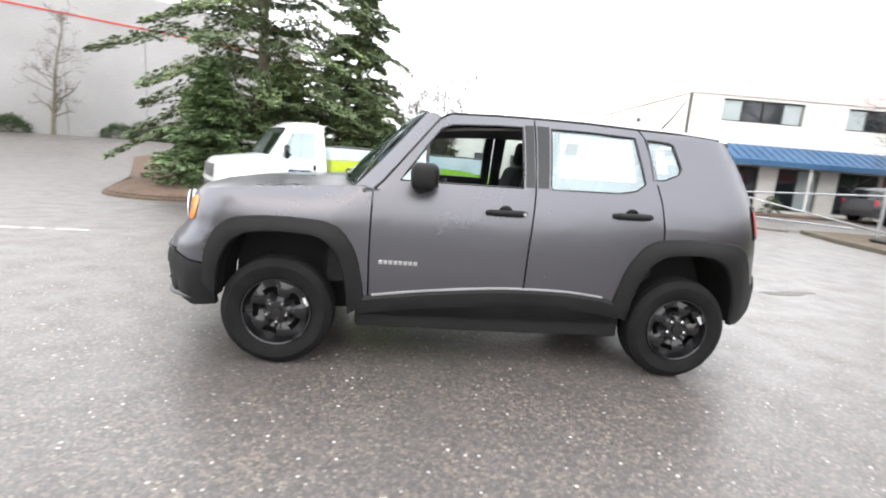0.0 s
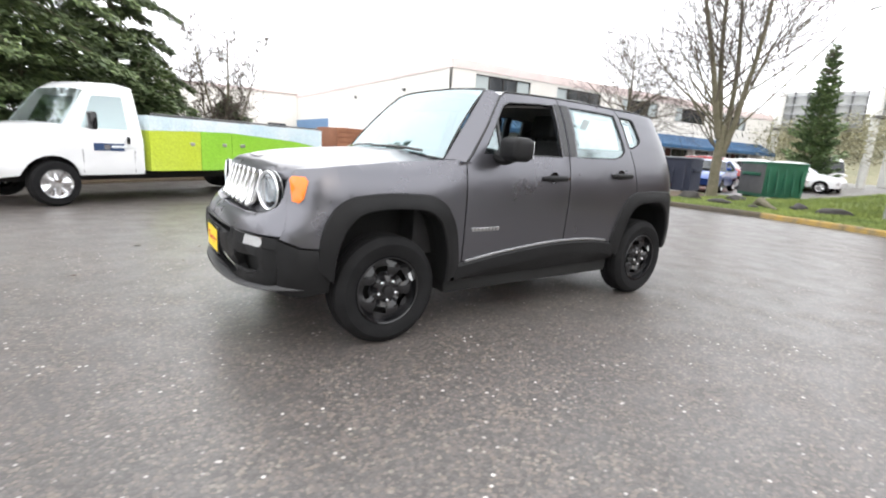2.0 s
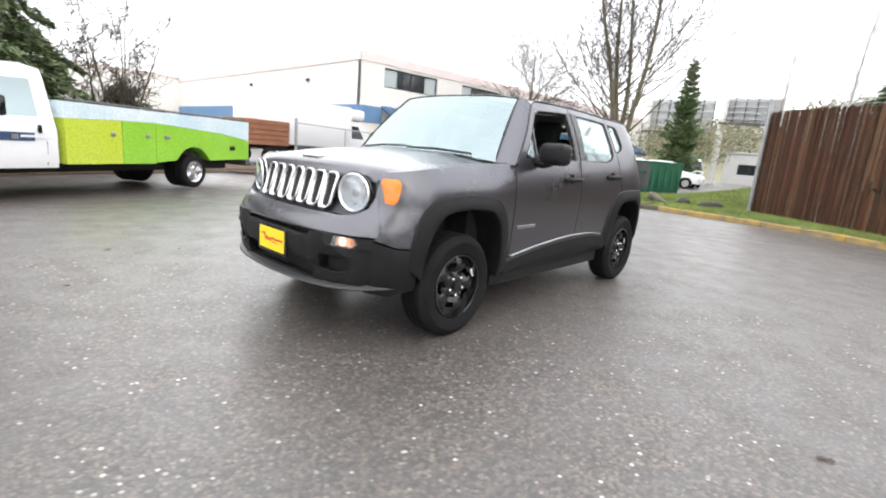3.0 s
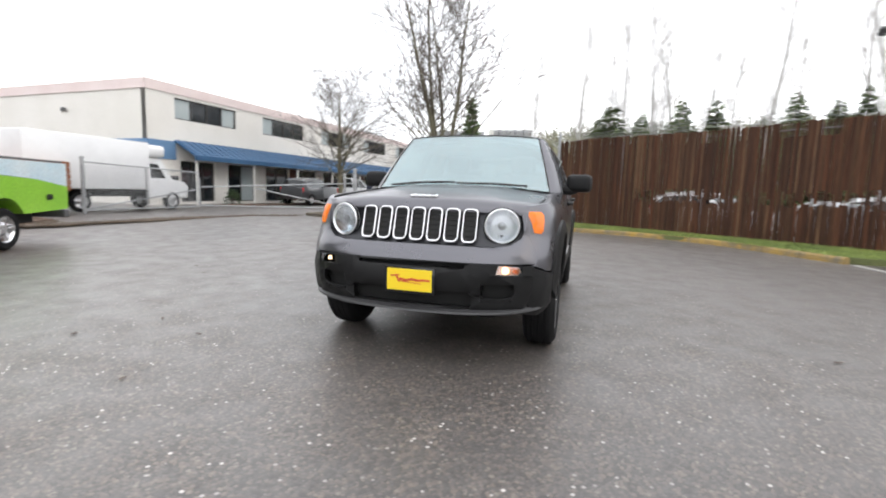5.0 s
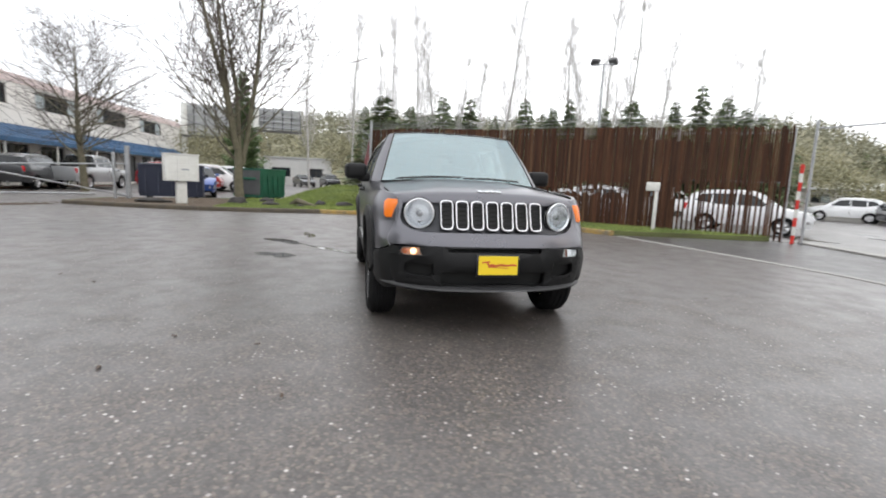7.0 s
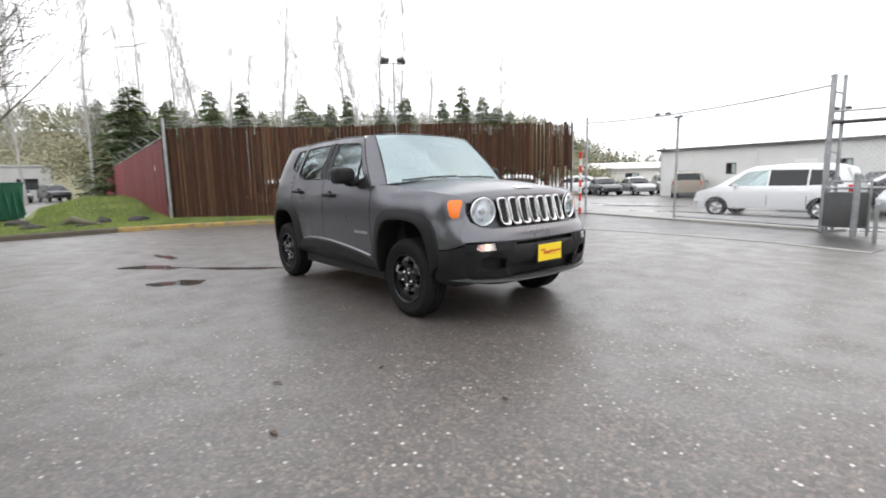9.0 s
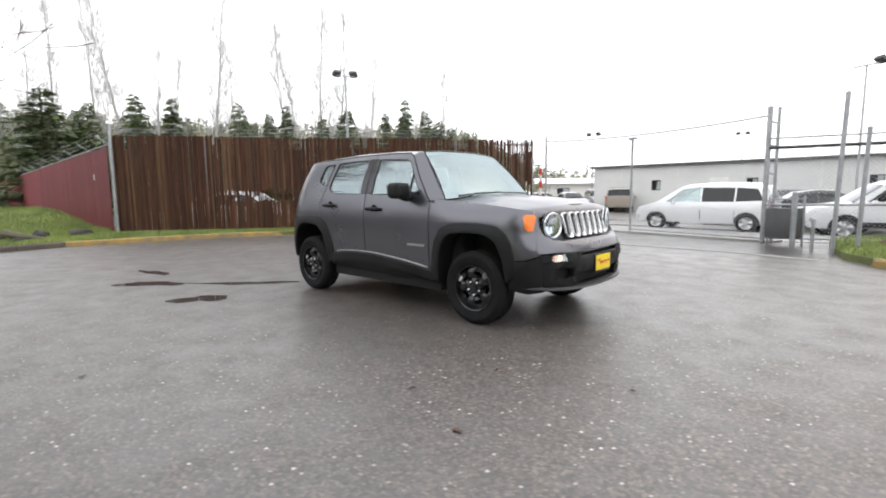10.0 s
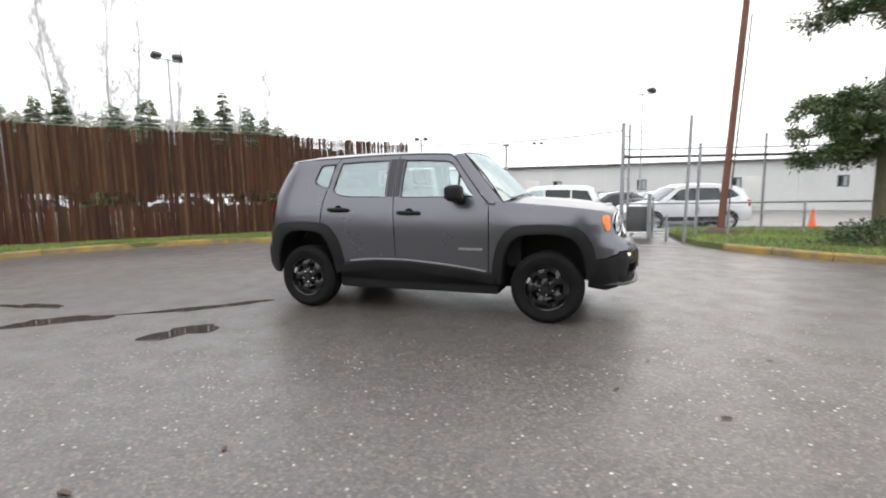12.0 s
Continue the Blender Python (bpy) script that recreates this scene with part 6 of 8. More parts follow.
sec = [(-0.0, 3.42), (-1.5, 2.62), (-1.5, 2.36), (-1.42, 2.36), (-1.42, 2.56), (0.0, 3.32)]
a, b = [aw.verts.new((x0, y, z)) for y, z in sec], [aw.verts.new((x1, y, z)) for y, z in sec]
for k in range(6):
    aw.faces.new((a[k], a[(k + 1) % 6], b[(k + 1) % 6], b[k]))
aw.faces.new(a)
aw.faces.new(b[::-1])
awning = part("awning", aw, M_AWNING, hall, "blue ribbed metal awning")
bm = bmesh.new()
add_box(bm, (0, -0.75, 3.04), (0.035, 1.70, 0.04), pose(0, 0, 0, math.degrees(math.atan2(0.80, 1.5)), 0, 0))
rib = to_mesh("awning_rib", bm)
rib.materials.append(M_AWNING)
for k in range(76):
    share("awning_rib", rib, awning, Matrix.Translation((x0 + 0.2 + 0.45 * k, 0, 0)))
for k in range(9):
    bm = bmesh.new()
    add_tube(bm, [(x0 + 0.1 + 4.2 * k, -1.4, 0), (x0 + 0.1 + 4.2 * k, -1.4, 2.45)], 0.06, 8)
    part("awning_post", bm, M_ENAMEL, hall)
for k in range(2):
    bm = bmesh.new()
    add_box(bm, (-0.1, 6 + 9 * k, 4.9), (0.14, 0.3, 0.2), None, 0.03)
    part("wall_lamp", bm, M_GREY_BIN, hall)

# grey warehouse beyond the planted bed
ware = thing("warehouse", "tall pale grey concrete warehouse wall with a red line", "building", (-46.0, 14.2, 0), 33.0)
bm = bmesh.new()
add_box(bm, (22.0, 10.0, 5.3), (44.0, 20.0, 10.6), None, 0.04)
part("wall", bm, M_WALL_GREY, ware)
bm = bmesh.new()
add_box(bm, (22.0, -0.02, 8.55), (44.04, 0.036, 0.09))
part("red_line", bm, M_STRIPE_RED, ware, "thin red line along the wall")
for k in range(10):
    bm = bmesh.new()
    add_box(bm, (2.2 + 4.4 * k, -0.008, 4.2), (0.03, 0.02, 8.4))
    part("panel_joint", bm, M_GREY_BIN, ware)

# lower pale building to the north
low = thing("pale_hall", "low pale flat-roofed hall in the distance", "building", (2.0, 56.0, 0), -8)
bm = bmesh.new()
add_box(bm, (12, 7, 3.1), (24, 14, 6.2), None, 0.05)
part("wall", bm, M_WALL, low)
bm = bmesh.new()
add_box(bm, (12, 7, 6.3), (24.4, 14.4, 0.25))
part("roof_edge", bm, M_PINK, low)
for k in range(5):
    sash(low, 2 + 4.4 * k, 4 + 4.4 * k, 1.2, 2.8, -0.03, 2, M_FRAME)

# long low white building behind the vehicle lot
longb = thing("long_white_building", "long low white building with small windows behind the lot", "building", (13.0, -33.0, -0.33), 180)
holes = [(4.5 + 6.1 * k, 5.15 + 6.1 * k, 1.55, 2.3) for k in range(9)]
part("front_wall", wall_with_windows(0, 58, 0, 3.35, 0.3, holes), M_WALL_PALE, longb)
bm = bmesh.new()
add_box(bm, (0.15, 6.8, 1.67), (0.3, 13, 3.35))
add_box(bm, (57.85, 6.8, 1.67), (0.3, 13, 3.35))
part("end_walls", bm, M_WALL_PALE, longb)
bm = bmesh.new()
add_box(bm, (29, 6.6, 3.42), (58.6, 13.8, 0.14))
part("roof", bm, M_GREY_BIN, longb)
for h in holes:
    sash(longb, *h, 0.1, 2, M_FRAME, (1,))
for k in range(14):
    bm = bmesh.new()
    add_box(bm, (2.2 + 4.1 * k, -0.03, 1.65), (0.09, 0.056, 3.3))
    part("downpipe", bm, M_ENAMEL, longb)
for k in range(3):
    bm = bmesh.new()
    add_box(bm, (9 + 15 * k, -0.03, 1.3), (1.1, 0.05, 2.1), None, 0.01)
    part("door", bm, M_ENAMEL, longb)

# two billboards seen from behind
def billboard(at, turn, wide, z0, z1, post_at, label):
    bb = thing("billboard", label, "billboard", at, turn, "pair of billboards")
    h = z1 - z0
    bm = bmesh.new()
    add_box(bm, (0, -0.12, (z0 + z1) / 2), (wide, 0.08, h), None, 0.02)
    board = part("board", bm, M_BOARD, bb)
    n = round(wide / 1.1)
    for k in range(n + 1):
        bm = bmesh.new()
        add_box(bm, (-wide / 2 + 0.06 + (wide - 0.12) * k / n, 0.04, (z0 + z1) / 2), (0.12, 0.2, h + 0.1))
        part("stringer", bm, M_GREY_BIN, board)
    for k in range(4):
        bm = bmesh.new()
        add_box(bm, (0, 0.2, z0 + h * (k + 0.5) / 4), (wide, 0.1, 0.12))
        part("girt", bm, M_GALV, board)
    bm = bmesh.new()
    add_box(bm, (0, 0.5, z0 - 0.25), (wide + 0.2, 0.9, 0.22))
    part("catwalk", bm, M_GREY_BIN, bb)
    bm = bmesh.new()
    add_tube(bm, [(post_at, 0.5, 0), (post_at, 0.5, z1 - 0.2)], 0.33, 14)
    part("column", bm, M_ENAMEL, bb)
    return bb


billboard((52.75, 14.85, 0), 103, 6.6, 5.3, 8.6, 3.1, "large grey billboard back on a steel post in the distance")
billboard((54.05, 8.45, 0), 98, 5.1, 6.5, 8.85, 2.4, "smaller grey billboard back on a pale steel post")


# ---- poles and lamps ----
def flood_pole(at, h, heads, turn, r=0.07):
    fp = thing("floodlight_pole", "slim steel floodlight pole with angled lamp heads", "floodlight", at, turn)
    bm = bmesh.new()
    add_tube(bm, [(0, 0, -0.4), (0, 0, h)], [r, r * 0.6], 10)
    part("pole", bm, M_GALV, fp)
    bm = bmesh.new()
    add_tube(bm, [(-0.45, 0, h - 0.03), (0.45, 0, h - 0.03)], 0.03, 8)
    part("crossarm", bm, M_GALV, fp)
    for k in range(heads):
        x = (-0.42, 0.42, 0.0)[k]
        bm = bmesh.new()
        add_box(bm, (x, -0.12, h + 0.12), (0.42, 0.34, 0.16), pose(0, 0, 0, 35, 0, 24 * (1 if x > 0 else -1)), 0.04)
        lamp = part("lamp_head", bm, M_GREY_BIN, fp)
        bm = bmesh.new()
        add_box(bm, (x, -0.17, h + 0.05), (0.34, 0.26, 0.02), pose(0, 0, 0, 35, 0, 24 * (1 if x > 0 else -1)), 0.005, 1)
        part("lamp_glass", bm, M_PANE, lamp)
    return fp


flood_pole((16.67, -11.3, 0), 7.25, 2, 60)
flood_pole((-3.35, -22.9, 0), 6.3, 1, -20, 0.06)
flood_pole((15.2, -37.4, 0), 6.2, 2, 10, 0.06)
flood_pole((6.7, -55.0, 0), 7.0, 2, 10, 0.08)
up = thing("utility_pole", "tall reddish-brown wooden utility pole with an earth mound", "pole", (-4.45, -8.35, 0.08))
bm = bmesh.new()
add_tube(bm, [(0, 0, -0.2), (-0.28, 0.02, 5.0), (-0.62, 0.05, 11.5)], [0.085, 0.078, 0.065], 14)
part("pole_shaft", bm, M_POLE, up)
bm = bmesh.new()
add_lathe(bm, [(0.5, -0.05), (0.4, 0.08), (0.2, 0.16)], 14, (0, 0, 0), "z")
part("mound", bm, M_MULCH, up)
bm = bmesh.new()
add_tube(bm, [(-0.13, 0.05, 0.0), (-0.42, 0.10, 5.2)], 0.018, 6)
part("conduit", bm, M_GREY_BIN, up)


# ---- bins and boxes on the verge ----
def dumpster(name, label, at, turn, sx, sy, sz, mat, mat2, lidded):
    d = thing(name, label, "dumpster", at, turn)
    bm = bmesh.new()
    lo, hi = 0.12, sz
    q = [(-sx / 2, -sy / 2 + 0.12), (sx / 2, -sy / 2 + 0.12), (sx / 2, sy / 2), (-sx / 2, sy / 2)]
    p = [(-sx / 2, -sy / 2), (sx / 2, -sy / 2), (sx / 2, sy / 2), (-sx / 2, sy / 2)]
    a, b = [bm.verts.new((*c, lo)) for c in q], [bm.verts.new((*c, hi)) for c in p]
    for k in range(4):
        bm.faces.new((a[k], a[(k + 1) % 4], b[(k + 1) % 4], b[k]))
    bm.faces.new(a[::-1])
    bm.faces.new(b)
    part("body", bm, mat, d)
    for k in range(5):
        bm = bmesh.new()
        add_box(bm, (-sx / 2 + sx * (k + 0.5) / 5, -sy / 2 - 0.0, sz * 0.55), (0.06, 0.07, sz * 0.75), pose(0, 0, 0, -6, 0, 0), 0.008, 1)
        part("stiffener", bm, mat, d)
    bm = bmesh.new()
    add_box(bm, (0, 0, sz + 0.03), (sx + 0.06, sy + 0.06, 0.06), None, 0.015)
    part("rim", bm, mat, d)
    if lidded:
        for s in (-1, 1):
            bm = bmesh.new()
            add_box(bm, (s * sx / 4, 0, sz + 0.085), (sx / 2 - 0.03, sy, 0.045), pose(0, 0, 0, 2, 0, 0), 0.012)
            part("lid", bm, M_BLACKPIPE, d)
    for s in (-1, 1):
        bm = bmesh.new()
        add_box(bm, (s * (sx / 2 + 0.04), 0, sz * 0.7), (0.08, sy * 0.7, 0.12), None, 0.01)
        part("fork_pocket", bm, mat, d)
        bm = bmesh.new()
        add_box(bm, (s * sx * 0.38, 0, 0.06), (0.1, sy * 0.8, 0.12))
        part("skid", bm, M_DARK, d)
    bm = bmesh.new()
    add_box(bm, (-sx / 2 - 0.012, 0, sz * 0.5 + 0.1), (0.02, sy * 0.98, sz * 0.8))
    part("end_plate", bm, mat2, d)
    return d


dumpster("green_dumpster", "green steel dumpster with a dark grey end on the grass", (19.2, 5.0, 0.0), -41, 1.5, 1.9, 1.4, M_GREEN_BIN, M_GREY_BIN, False)
dumpster("navy_dumpster", "long navy blue steel dumpster beside the verge", (16.9, 8.1, 0.0), -78, 2.3, 1.5, 1.35, M_NAVY_BIN, M_NAVY_BIN, True)
mail = thing("mailbox_cluster", "off-white steel mailbox cabinet on a square post", "mailbox", (11.75, 6.25, 0.1), -62)
bm = bmesh.new()
add_box(bm, (0, 0, 0.36), (0.30, 0.26, 0.76), None, 0.015)
part("pedestal", bm, M_ENAMEL, mail)
bm = bmesh.new()
add_box(bm, (0, 0, 1.16), (0.98, 0.48, 0.84), None, 0.02)
cab = part("cabinet", bm, M_ENAMEL, mail)
for i in range(3):
    for j in range(3):
        bm = bmesh.new()
        add_box(bm, (-0.31 + 0.31 * i, -0.243, 0.88 + 0.27 * j), (0.29, 0.012, 0.25), None, 0.004, 1)
        part("mail_door", bm, M_ENAMEL, cab)
bm = bmesh.new()
add_box(bm, (0.08, -0.254, 1.12), (0.22, 0.006, 0.05))
part("nameplate", bm, M_INK, cab)
bm = bmesh.new()
add_box(bm, (0, 0, 1.6), (1.04, 0.54, 0.04), None, 0.01)
part("cap", bm, M_ENAMEL, cab)


# stones and driftwood on the grass
def rock(at, s, seed):
    rnd = random.Random(seed)
    bm = bmesh.new()
    bmesh.ops.create_icosphere(bm, subdivisions=3, radius=1.0)
    o = Vector((rnd.uniform(0, 50), rnd.uniform(0, 50), 0))
    for v in bm.verts:
        v.co *= 1 + 0.35 * noise.noise(v.co * 1.3 + o) + 0.12 * noise.noise(v.co * 4 + o)
        v.co = Vector((v.co.x * s[0], v.co.y * s[1], max(v.co.z, -0.4) * s[2]))
    ob = part("rock", bm, M_STONE, None, "", 60)
    ob.matrix_basis = pose(*at, 0, 0, rnd.uniform(0, 180))
    return tagged(ob, "dark rough landscape rock lying in the grass", "rock")


for at, s, seed in (((13.0, 1.0, 0.16), (0.42, 0.22, 0.13), 1), ((13.2, 1.9, 0.16), (0.3, 0.2, 0.14), 2), ((11.8, 2.5, 0.14), (0.14, 0.12, 0.07), 3), ((14.0, 3.9, 0.15), (0.3, 0.25, 0.16), 4), ((12.1, 3.5, 0.15), (0.35, 0.2, 0.1), 5), ((12.0, 7.2, 0.15), (0.5, 0.3, 0.12), 6), ((12.6, 4.7, 0.15), (0.32, 0.26, 0.2), 7)):
    rock(at, s, seed)
bm = bmesh.new()
add_tube(bm, [(12.9, 2.9, 0.12), (12.6, 2.65, 0.3), (12.2, 2.3, 0.2), (11.9, 1.95, 0.14)], [0.1, 0.11, 0.08, 0.03], 8)
solid("driftwood", bm, M_BARK, "dark rotten log end lying on the grass", "log", "")
for x, y, h in ((12.45, -1.35, 0.42), (11.3, -3.3, 0.25)):
    st = thing("survey_stake", "short yellow plastic marker stake in the grass", "stake", (x, y, 0.1))
    bm = bmesh.new()
    add_tube(bm, [(0, 0, -0.1), (0.05, 0.03, h)], 0.022, 8)
    part("stake", bm, plain("yellow_plastic", (0.6, 0.42, 0.03), 0.5), st)
cone = thing("traffic_cone", "orange traffic cone standing in the lot", "cone", (-9.3, -17.0, dip(-9.3, -17.0)))
bm = bmesh.new()
add_lathe(bm, [(0.16, 0.04), (0.13, 0.12), (0.03, 0.72), (0.02, 0.73)], 18, (0, 0, 0), "z")
part("cone_body", bm, M_CONE, cone)
bm = bmesh.new()
add_box(bm, (0, 0, 0.02), (0.4, 0.4, 0.04), None, 0.01)
part("cone_base", bm, M_CONE, cone)


# pale low wall of a store past the lot
store = thing("low_store", "pale low store wall beyond the parking lot", "building", (63.0, 2.5, 0), 85)
part("store_wall", wall_with_windows(0, 9.5, 0, 3.6, 0.3, [(1.2, 3.0, 1.2, 2.4), (5.5, 8.0, 1.2, 2.4)]), M_WALL_PALE, store)
for x0, x1 in ((1.2, 3.0), (5.5, 8.0)):
    sash(store, x0, x1, 1.2, 2.4, 0.1, 2, M_FRAME)
bm = bmesh.new()
add_box(bm, (4.75, -3.0, 3.72), (10.0, 6.8, 0.24), None, 0.03)
part("store_roof", bm, M_BOARD, store)

# low pale shed far across the lot
shed = thing("low_shed", "long low pale shed far across the lot", "building", (44.6, -37.5, -0.33), 218)
part("shed_wall", wall_with_windows(0, 30, 0, 2.5, 0.25, [(3 + 5 * k, 4.6 + 5 * k, 1.2, 2.0) for k in range(5)]), M_WALL, shed)
for k in range(5):
    sash(shed, 3 + 5 * k, 4.6 + 5 * k, 1.2, 2.0, 0.1, 2, M_FRAME, (1,))
bm = bmesh.new()
add_prism(bm, [(-0.5, 2.5), (6.0, 3.3), (12.5, 2.5), (12.5, 2.62), (6.0, 3.45), (-0.5, 2.62)], -0.4, 30.4, "x")
part("shed_roof", bm, M_WHITE, shed)
bm = bmesh.new()
add_box(bm, (0.13, 6.2, 1.25), (0.25, 11.8, 2.5))
part("end_wall", bm, M_WALL, shed)
bm = bmesh.new()
add_box(bm, (29.87, 6.2, 1.25), (0.25, 11.8, 2.5))
part("end_wall", bm, M_WALL, shed)


# ---- other vehicles ----
def simple_wheel(parent, x, y, s, r, rim_mat, w=0.21):
    bm = bmesh.new()
    ri = r * 0.64
    add_lathe(bm, [(ri, s * (y - w)), (r - 0.03, s * (y - w)), (r, s * (y - w + 0.04)), (r, s * (y - 0.04)), (r - 0.03, s * y), (ri + 0.01, s * (y + 0.003)), (ri, s * (y - 0.015))], 28, (x, 0, r), "y", True)
    wh = part("wheel", bm, M_RUBBER, parent)
    bm = bmesh.new()
    n, rings = 40, []
    for k, (rr, dd) in enumerate(((0.03, 0.03), (ri * 0.35, 0.035), (ri * 0.5, 0.04), (ri * 0.9, 0.03), (ri, 0.012))):
        rings.append([bm.verts.new((x + rr * math.cos(math.tau * i / n), s * (y - dd - (0.035 * (0.5 - 0.5 * math.cos(5 * math.tau * i / n)) if k in (2, 3) else 0)), r + rr * math.sin(math.tau * i / n))) for i in range(n)])
    for a, b in zip(rings, rings[1:]):
        for i in range(n):
            bm.faces.new((a[i], a[(i + 1) % n], b[(i + 1) % n], b[i]))
    bm.faces.new(rings[0])
    part("rim", bm, rim_mat, wh)
    return wh


def vehicle(name, label, category, at, turn, top, floor_z, widths, arches, windows, glazed, body, rim, r=0.34, ends=0.5, lamps=True, clad=None, group="", glass_mat=None):
    """A car whose nose points to -x: two curved flanks cut to the outline and a skin over the top.
    glazed: pieces of the top line (counted) that are glass."""
    glass_mat = glass_mat or M_GLASS_DARK
    v = thing(name, label, category, (at[0], at[1], at[2] + dip(at[0], at[1])), turn, group)
    xa, xb = top[0][0], top[-1][0]

    def wide(x, z):
        w = tab(widths, z)
        d = min(x - xa, xb - x)
        return w - (0.16 * (1 - max(0.0, d) / ends) ** 2 if d < ends else 0.0)
    under = [(xb - 0.1, floor_z)]
    for ax, ar in sorted(arches, reverse=True):
        under += [(ax + ar * math.cos(math.pi * k / 10), max(floor_z, r + ar * math.sin(math.pi * k / 10) - 0.02)) for k in range(11)]
    under += [(xa + 0.1, floor_z)]
    outline = list(top) + under
    for s in (-1, 1):
        fl = part("flank", panel([outline] + windows, lambda x, z: (x, s * wide(x, z), z), lambda c: (0, -s * 0.05, 0), 0.22, 0.1), body, v)
        for k, w in enumerate(windows):
            g = part("side_window", panel([w], lambda x, z: (x, s * (wide(x, z) - 0.015), z), lambda c: (0, -s * 0.006, 0), 0.5, 0.0), M_GLASS if k == 0 and name == "minivan" else glass_mat, v)
            if k < len(windows) - 1:
                sx, sz = max(p[0] for p in w) + 0.02, min(p[1] for p in w) - 0.02
                part("door_seam", panel([[(sx - 0.009, floor_z + 0.16), (sx - 0.009, sz), (sx + 0.009, sz), (sx + 0.009, floor_z + 0.16)]], lambda x, z: (x, s * (wide(x, z) + 0.003), z), lambda c: (0, -s * 0.01, 0), 0.22, 0.0), M_DARK, v)
                bm = bmesh.new()
                add_box(bm, (sx - 0.14, s * (wide(sx, sz - 0.14) + 0.014), sz - 0.14), (0.17, 0.028, 0.03), None, 0.008, 1)
                part("door_handle", bm, body, v)
        for ax, ar in arches:
            simple_wheel(v, ax, tab(widths, 0.5) + 0.005, s, r, rim)
    bm, gl = bmesh.new(), bmesh.new()
    for i in range(len(top) - 1):
        dst = gl if i in glazed else bm
        rows = []
        for x, z in (top[i], top[i + 1]):
            rows.append([dst.verts.new((x, -1.0 * wide(x, z) * math.cos(math.pi * k / 8) if True else 0, z + (0.05 if z > 1.0 else 0.02) * math.sin(math.pi * k / 8))) for k in range(9)])
        for k in range(8):
            dst.faces.new((rows[0][k], rows[0][k + 1], rows[1][k + 1], rows[1][k]))
    bmesh.ops.remove_doubles(bm, verts=bm.verts, dist=0.001)
    part("body_top", bm, body, v, "", 40)
    for nm, keep in (("windscreen", lambda x: x < 0), ("rear_window", lambda x: x >= 0)):
        cut = gl.copy()
        bmesh.ops.delete(cut, geom=[f for f in cut.faces if not keep(f.calc_center_median().x)], context="FACES")
        if len(cut.faces):
            part(nm, cut, glass_mat, v, "", 40)
    gl.free()
    bm = bmesh.new()
    add_box(bm, ((xa + xb) / 2, 0, floor_z + 0.14), (xb - xa - 0.5, 2 * tab(widths, 0.5) - 0.5, 0.2))
    add_box(bm, ((xa + xb) / 2 + 0.2, 0, 0.8), ((xb - xa) * 0.55, 1.1, 0.5))
    part("chassis", bm, M_DARK, v)
    if lamps:
        for s in (-1, 1):
            bm = bmesh.new()
            zf = top[1][1] - 0.06
            add_box(bm, (xa + 0.10, s * (wide(xa + 0.1, zf) - 0.13), zf - 0.03), (0.2, 0.3, 0.14), pose(0, 0, 0, 0, 0, -s * 25), 0.03)
            part("headlamp", bm, M_SILVER, v)
            bm = bmesh.new()
            zt = 0.98
            add_box(bm, (xb - 0.06, s * (wide(xb - 0.05, zt) - 0.03), zt), (0.12, 0.12, 0.26), None, 0.02)
            part("tail_lamp", bm, M_RED, v)
            bm = bmesh.new()
            add_box(bm, (xa + 1.45, s * (tab(widths, 1.0) + 0.09), 1.08), (0.1, 0.2, 0.13), None, 0.03)
            part("door_mirror", bm, body, v)
    if clad:
        for s in (-1, 1):
            bm = bmesh.new()
            add_box(bm, ((arches[0][0] + arches[1][0]) / 2, s * (tab(widths, 0.4) + 0.01), floor_z + 0.1), (arches[1][0] - arches[0][0] - 0.75, 0.03, 0.16), None, 0.008, 1)
            part("sill_trim", bm, clad, v)
    bm = bmesh.new()
    add_box(bm, (xa + 0.05, 0, 0.52), (0.12, 1.3, 0.2), None, 0.03)
    part("grille", bm, M_BLACK, v)
    return v


CAR_W = [(0.2, 0.80), (0.4, 0.86), (0.7, 0.89), (0.95, 0.87), (1.1, 0.82), (1.5, 0.66), (1.8, 0.6)]
VAN_W = [(0.2, 0.88), (0.4, 0.95), (0.8, 0.985), (1.0, 0.97), (1.15, 0.93), (1.6, 0.78), (1.8, 0.70)]


def minivan(at, turn, body, label):
    top = [(-2.36, 0.35), (-2.4, 0.62), (-2.25, 0.88), (-1.6, 1.05), (-0.78, 1.58), (-0.45, 1.70), (0.6, 1.75), (1.7, 1.70), (2.0, 1.6), (2.22, 1.15), (2.26, 0.6), (2.22, 0.35)]
    wins = [[(-1.2, 1.08), (-0.62, 1.54), (0.0, 1.60), (0.0, 1.08)], [(0.05, 1.08), (0.05, 1.60), (1.1, 1.58), (1.1, 1.08)], [(1.15, 1.09), (1.15, 1.58), (1.78, 1.53), (2.0, 1.12)]]
    return vehicle("minivan", label, "minivan", at, turn, top, 0.28, VAN_W, [(-1.55, 0.40), (1.5, 0.40)], wins, (3, 8), body, M_SILVER, 0.335)


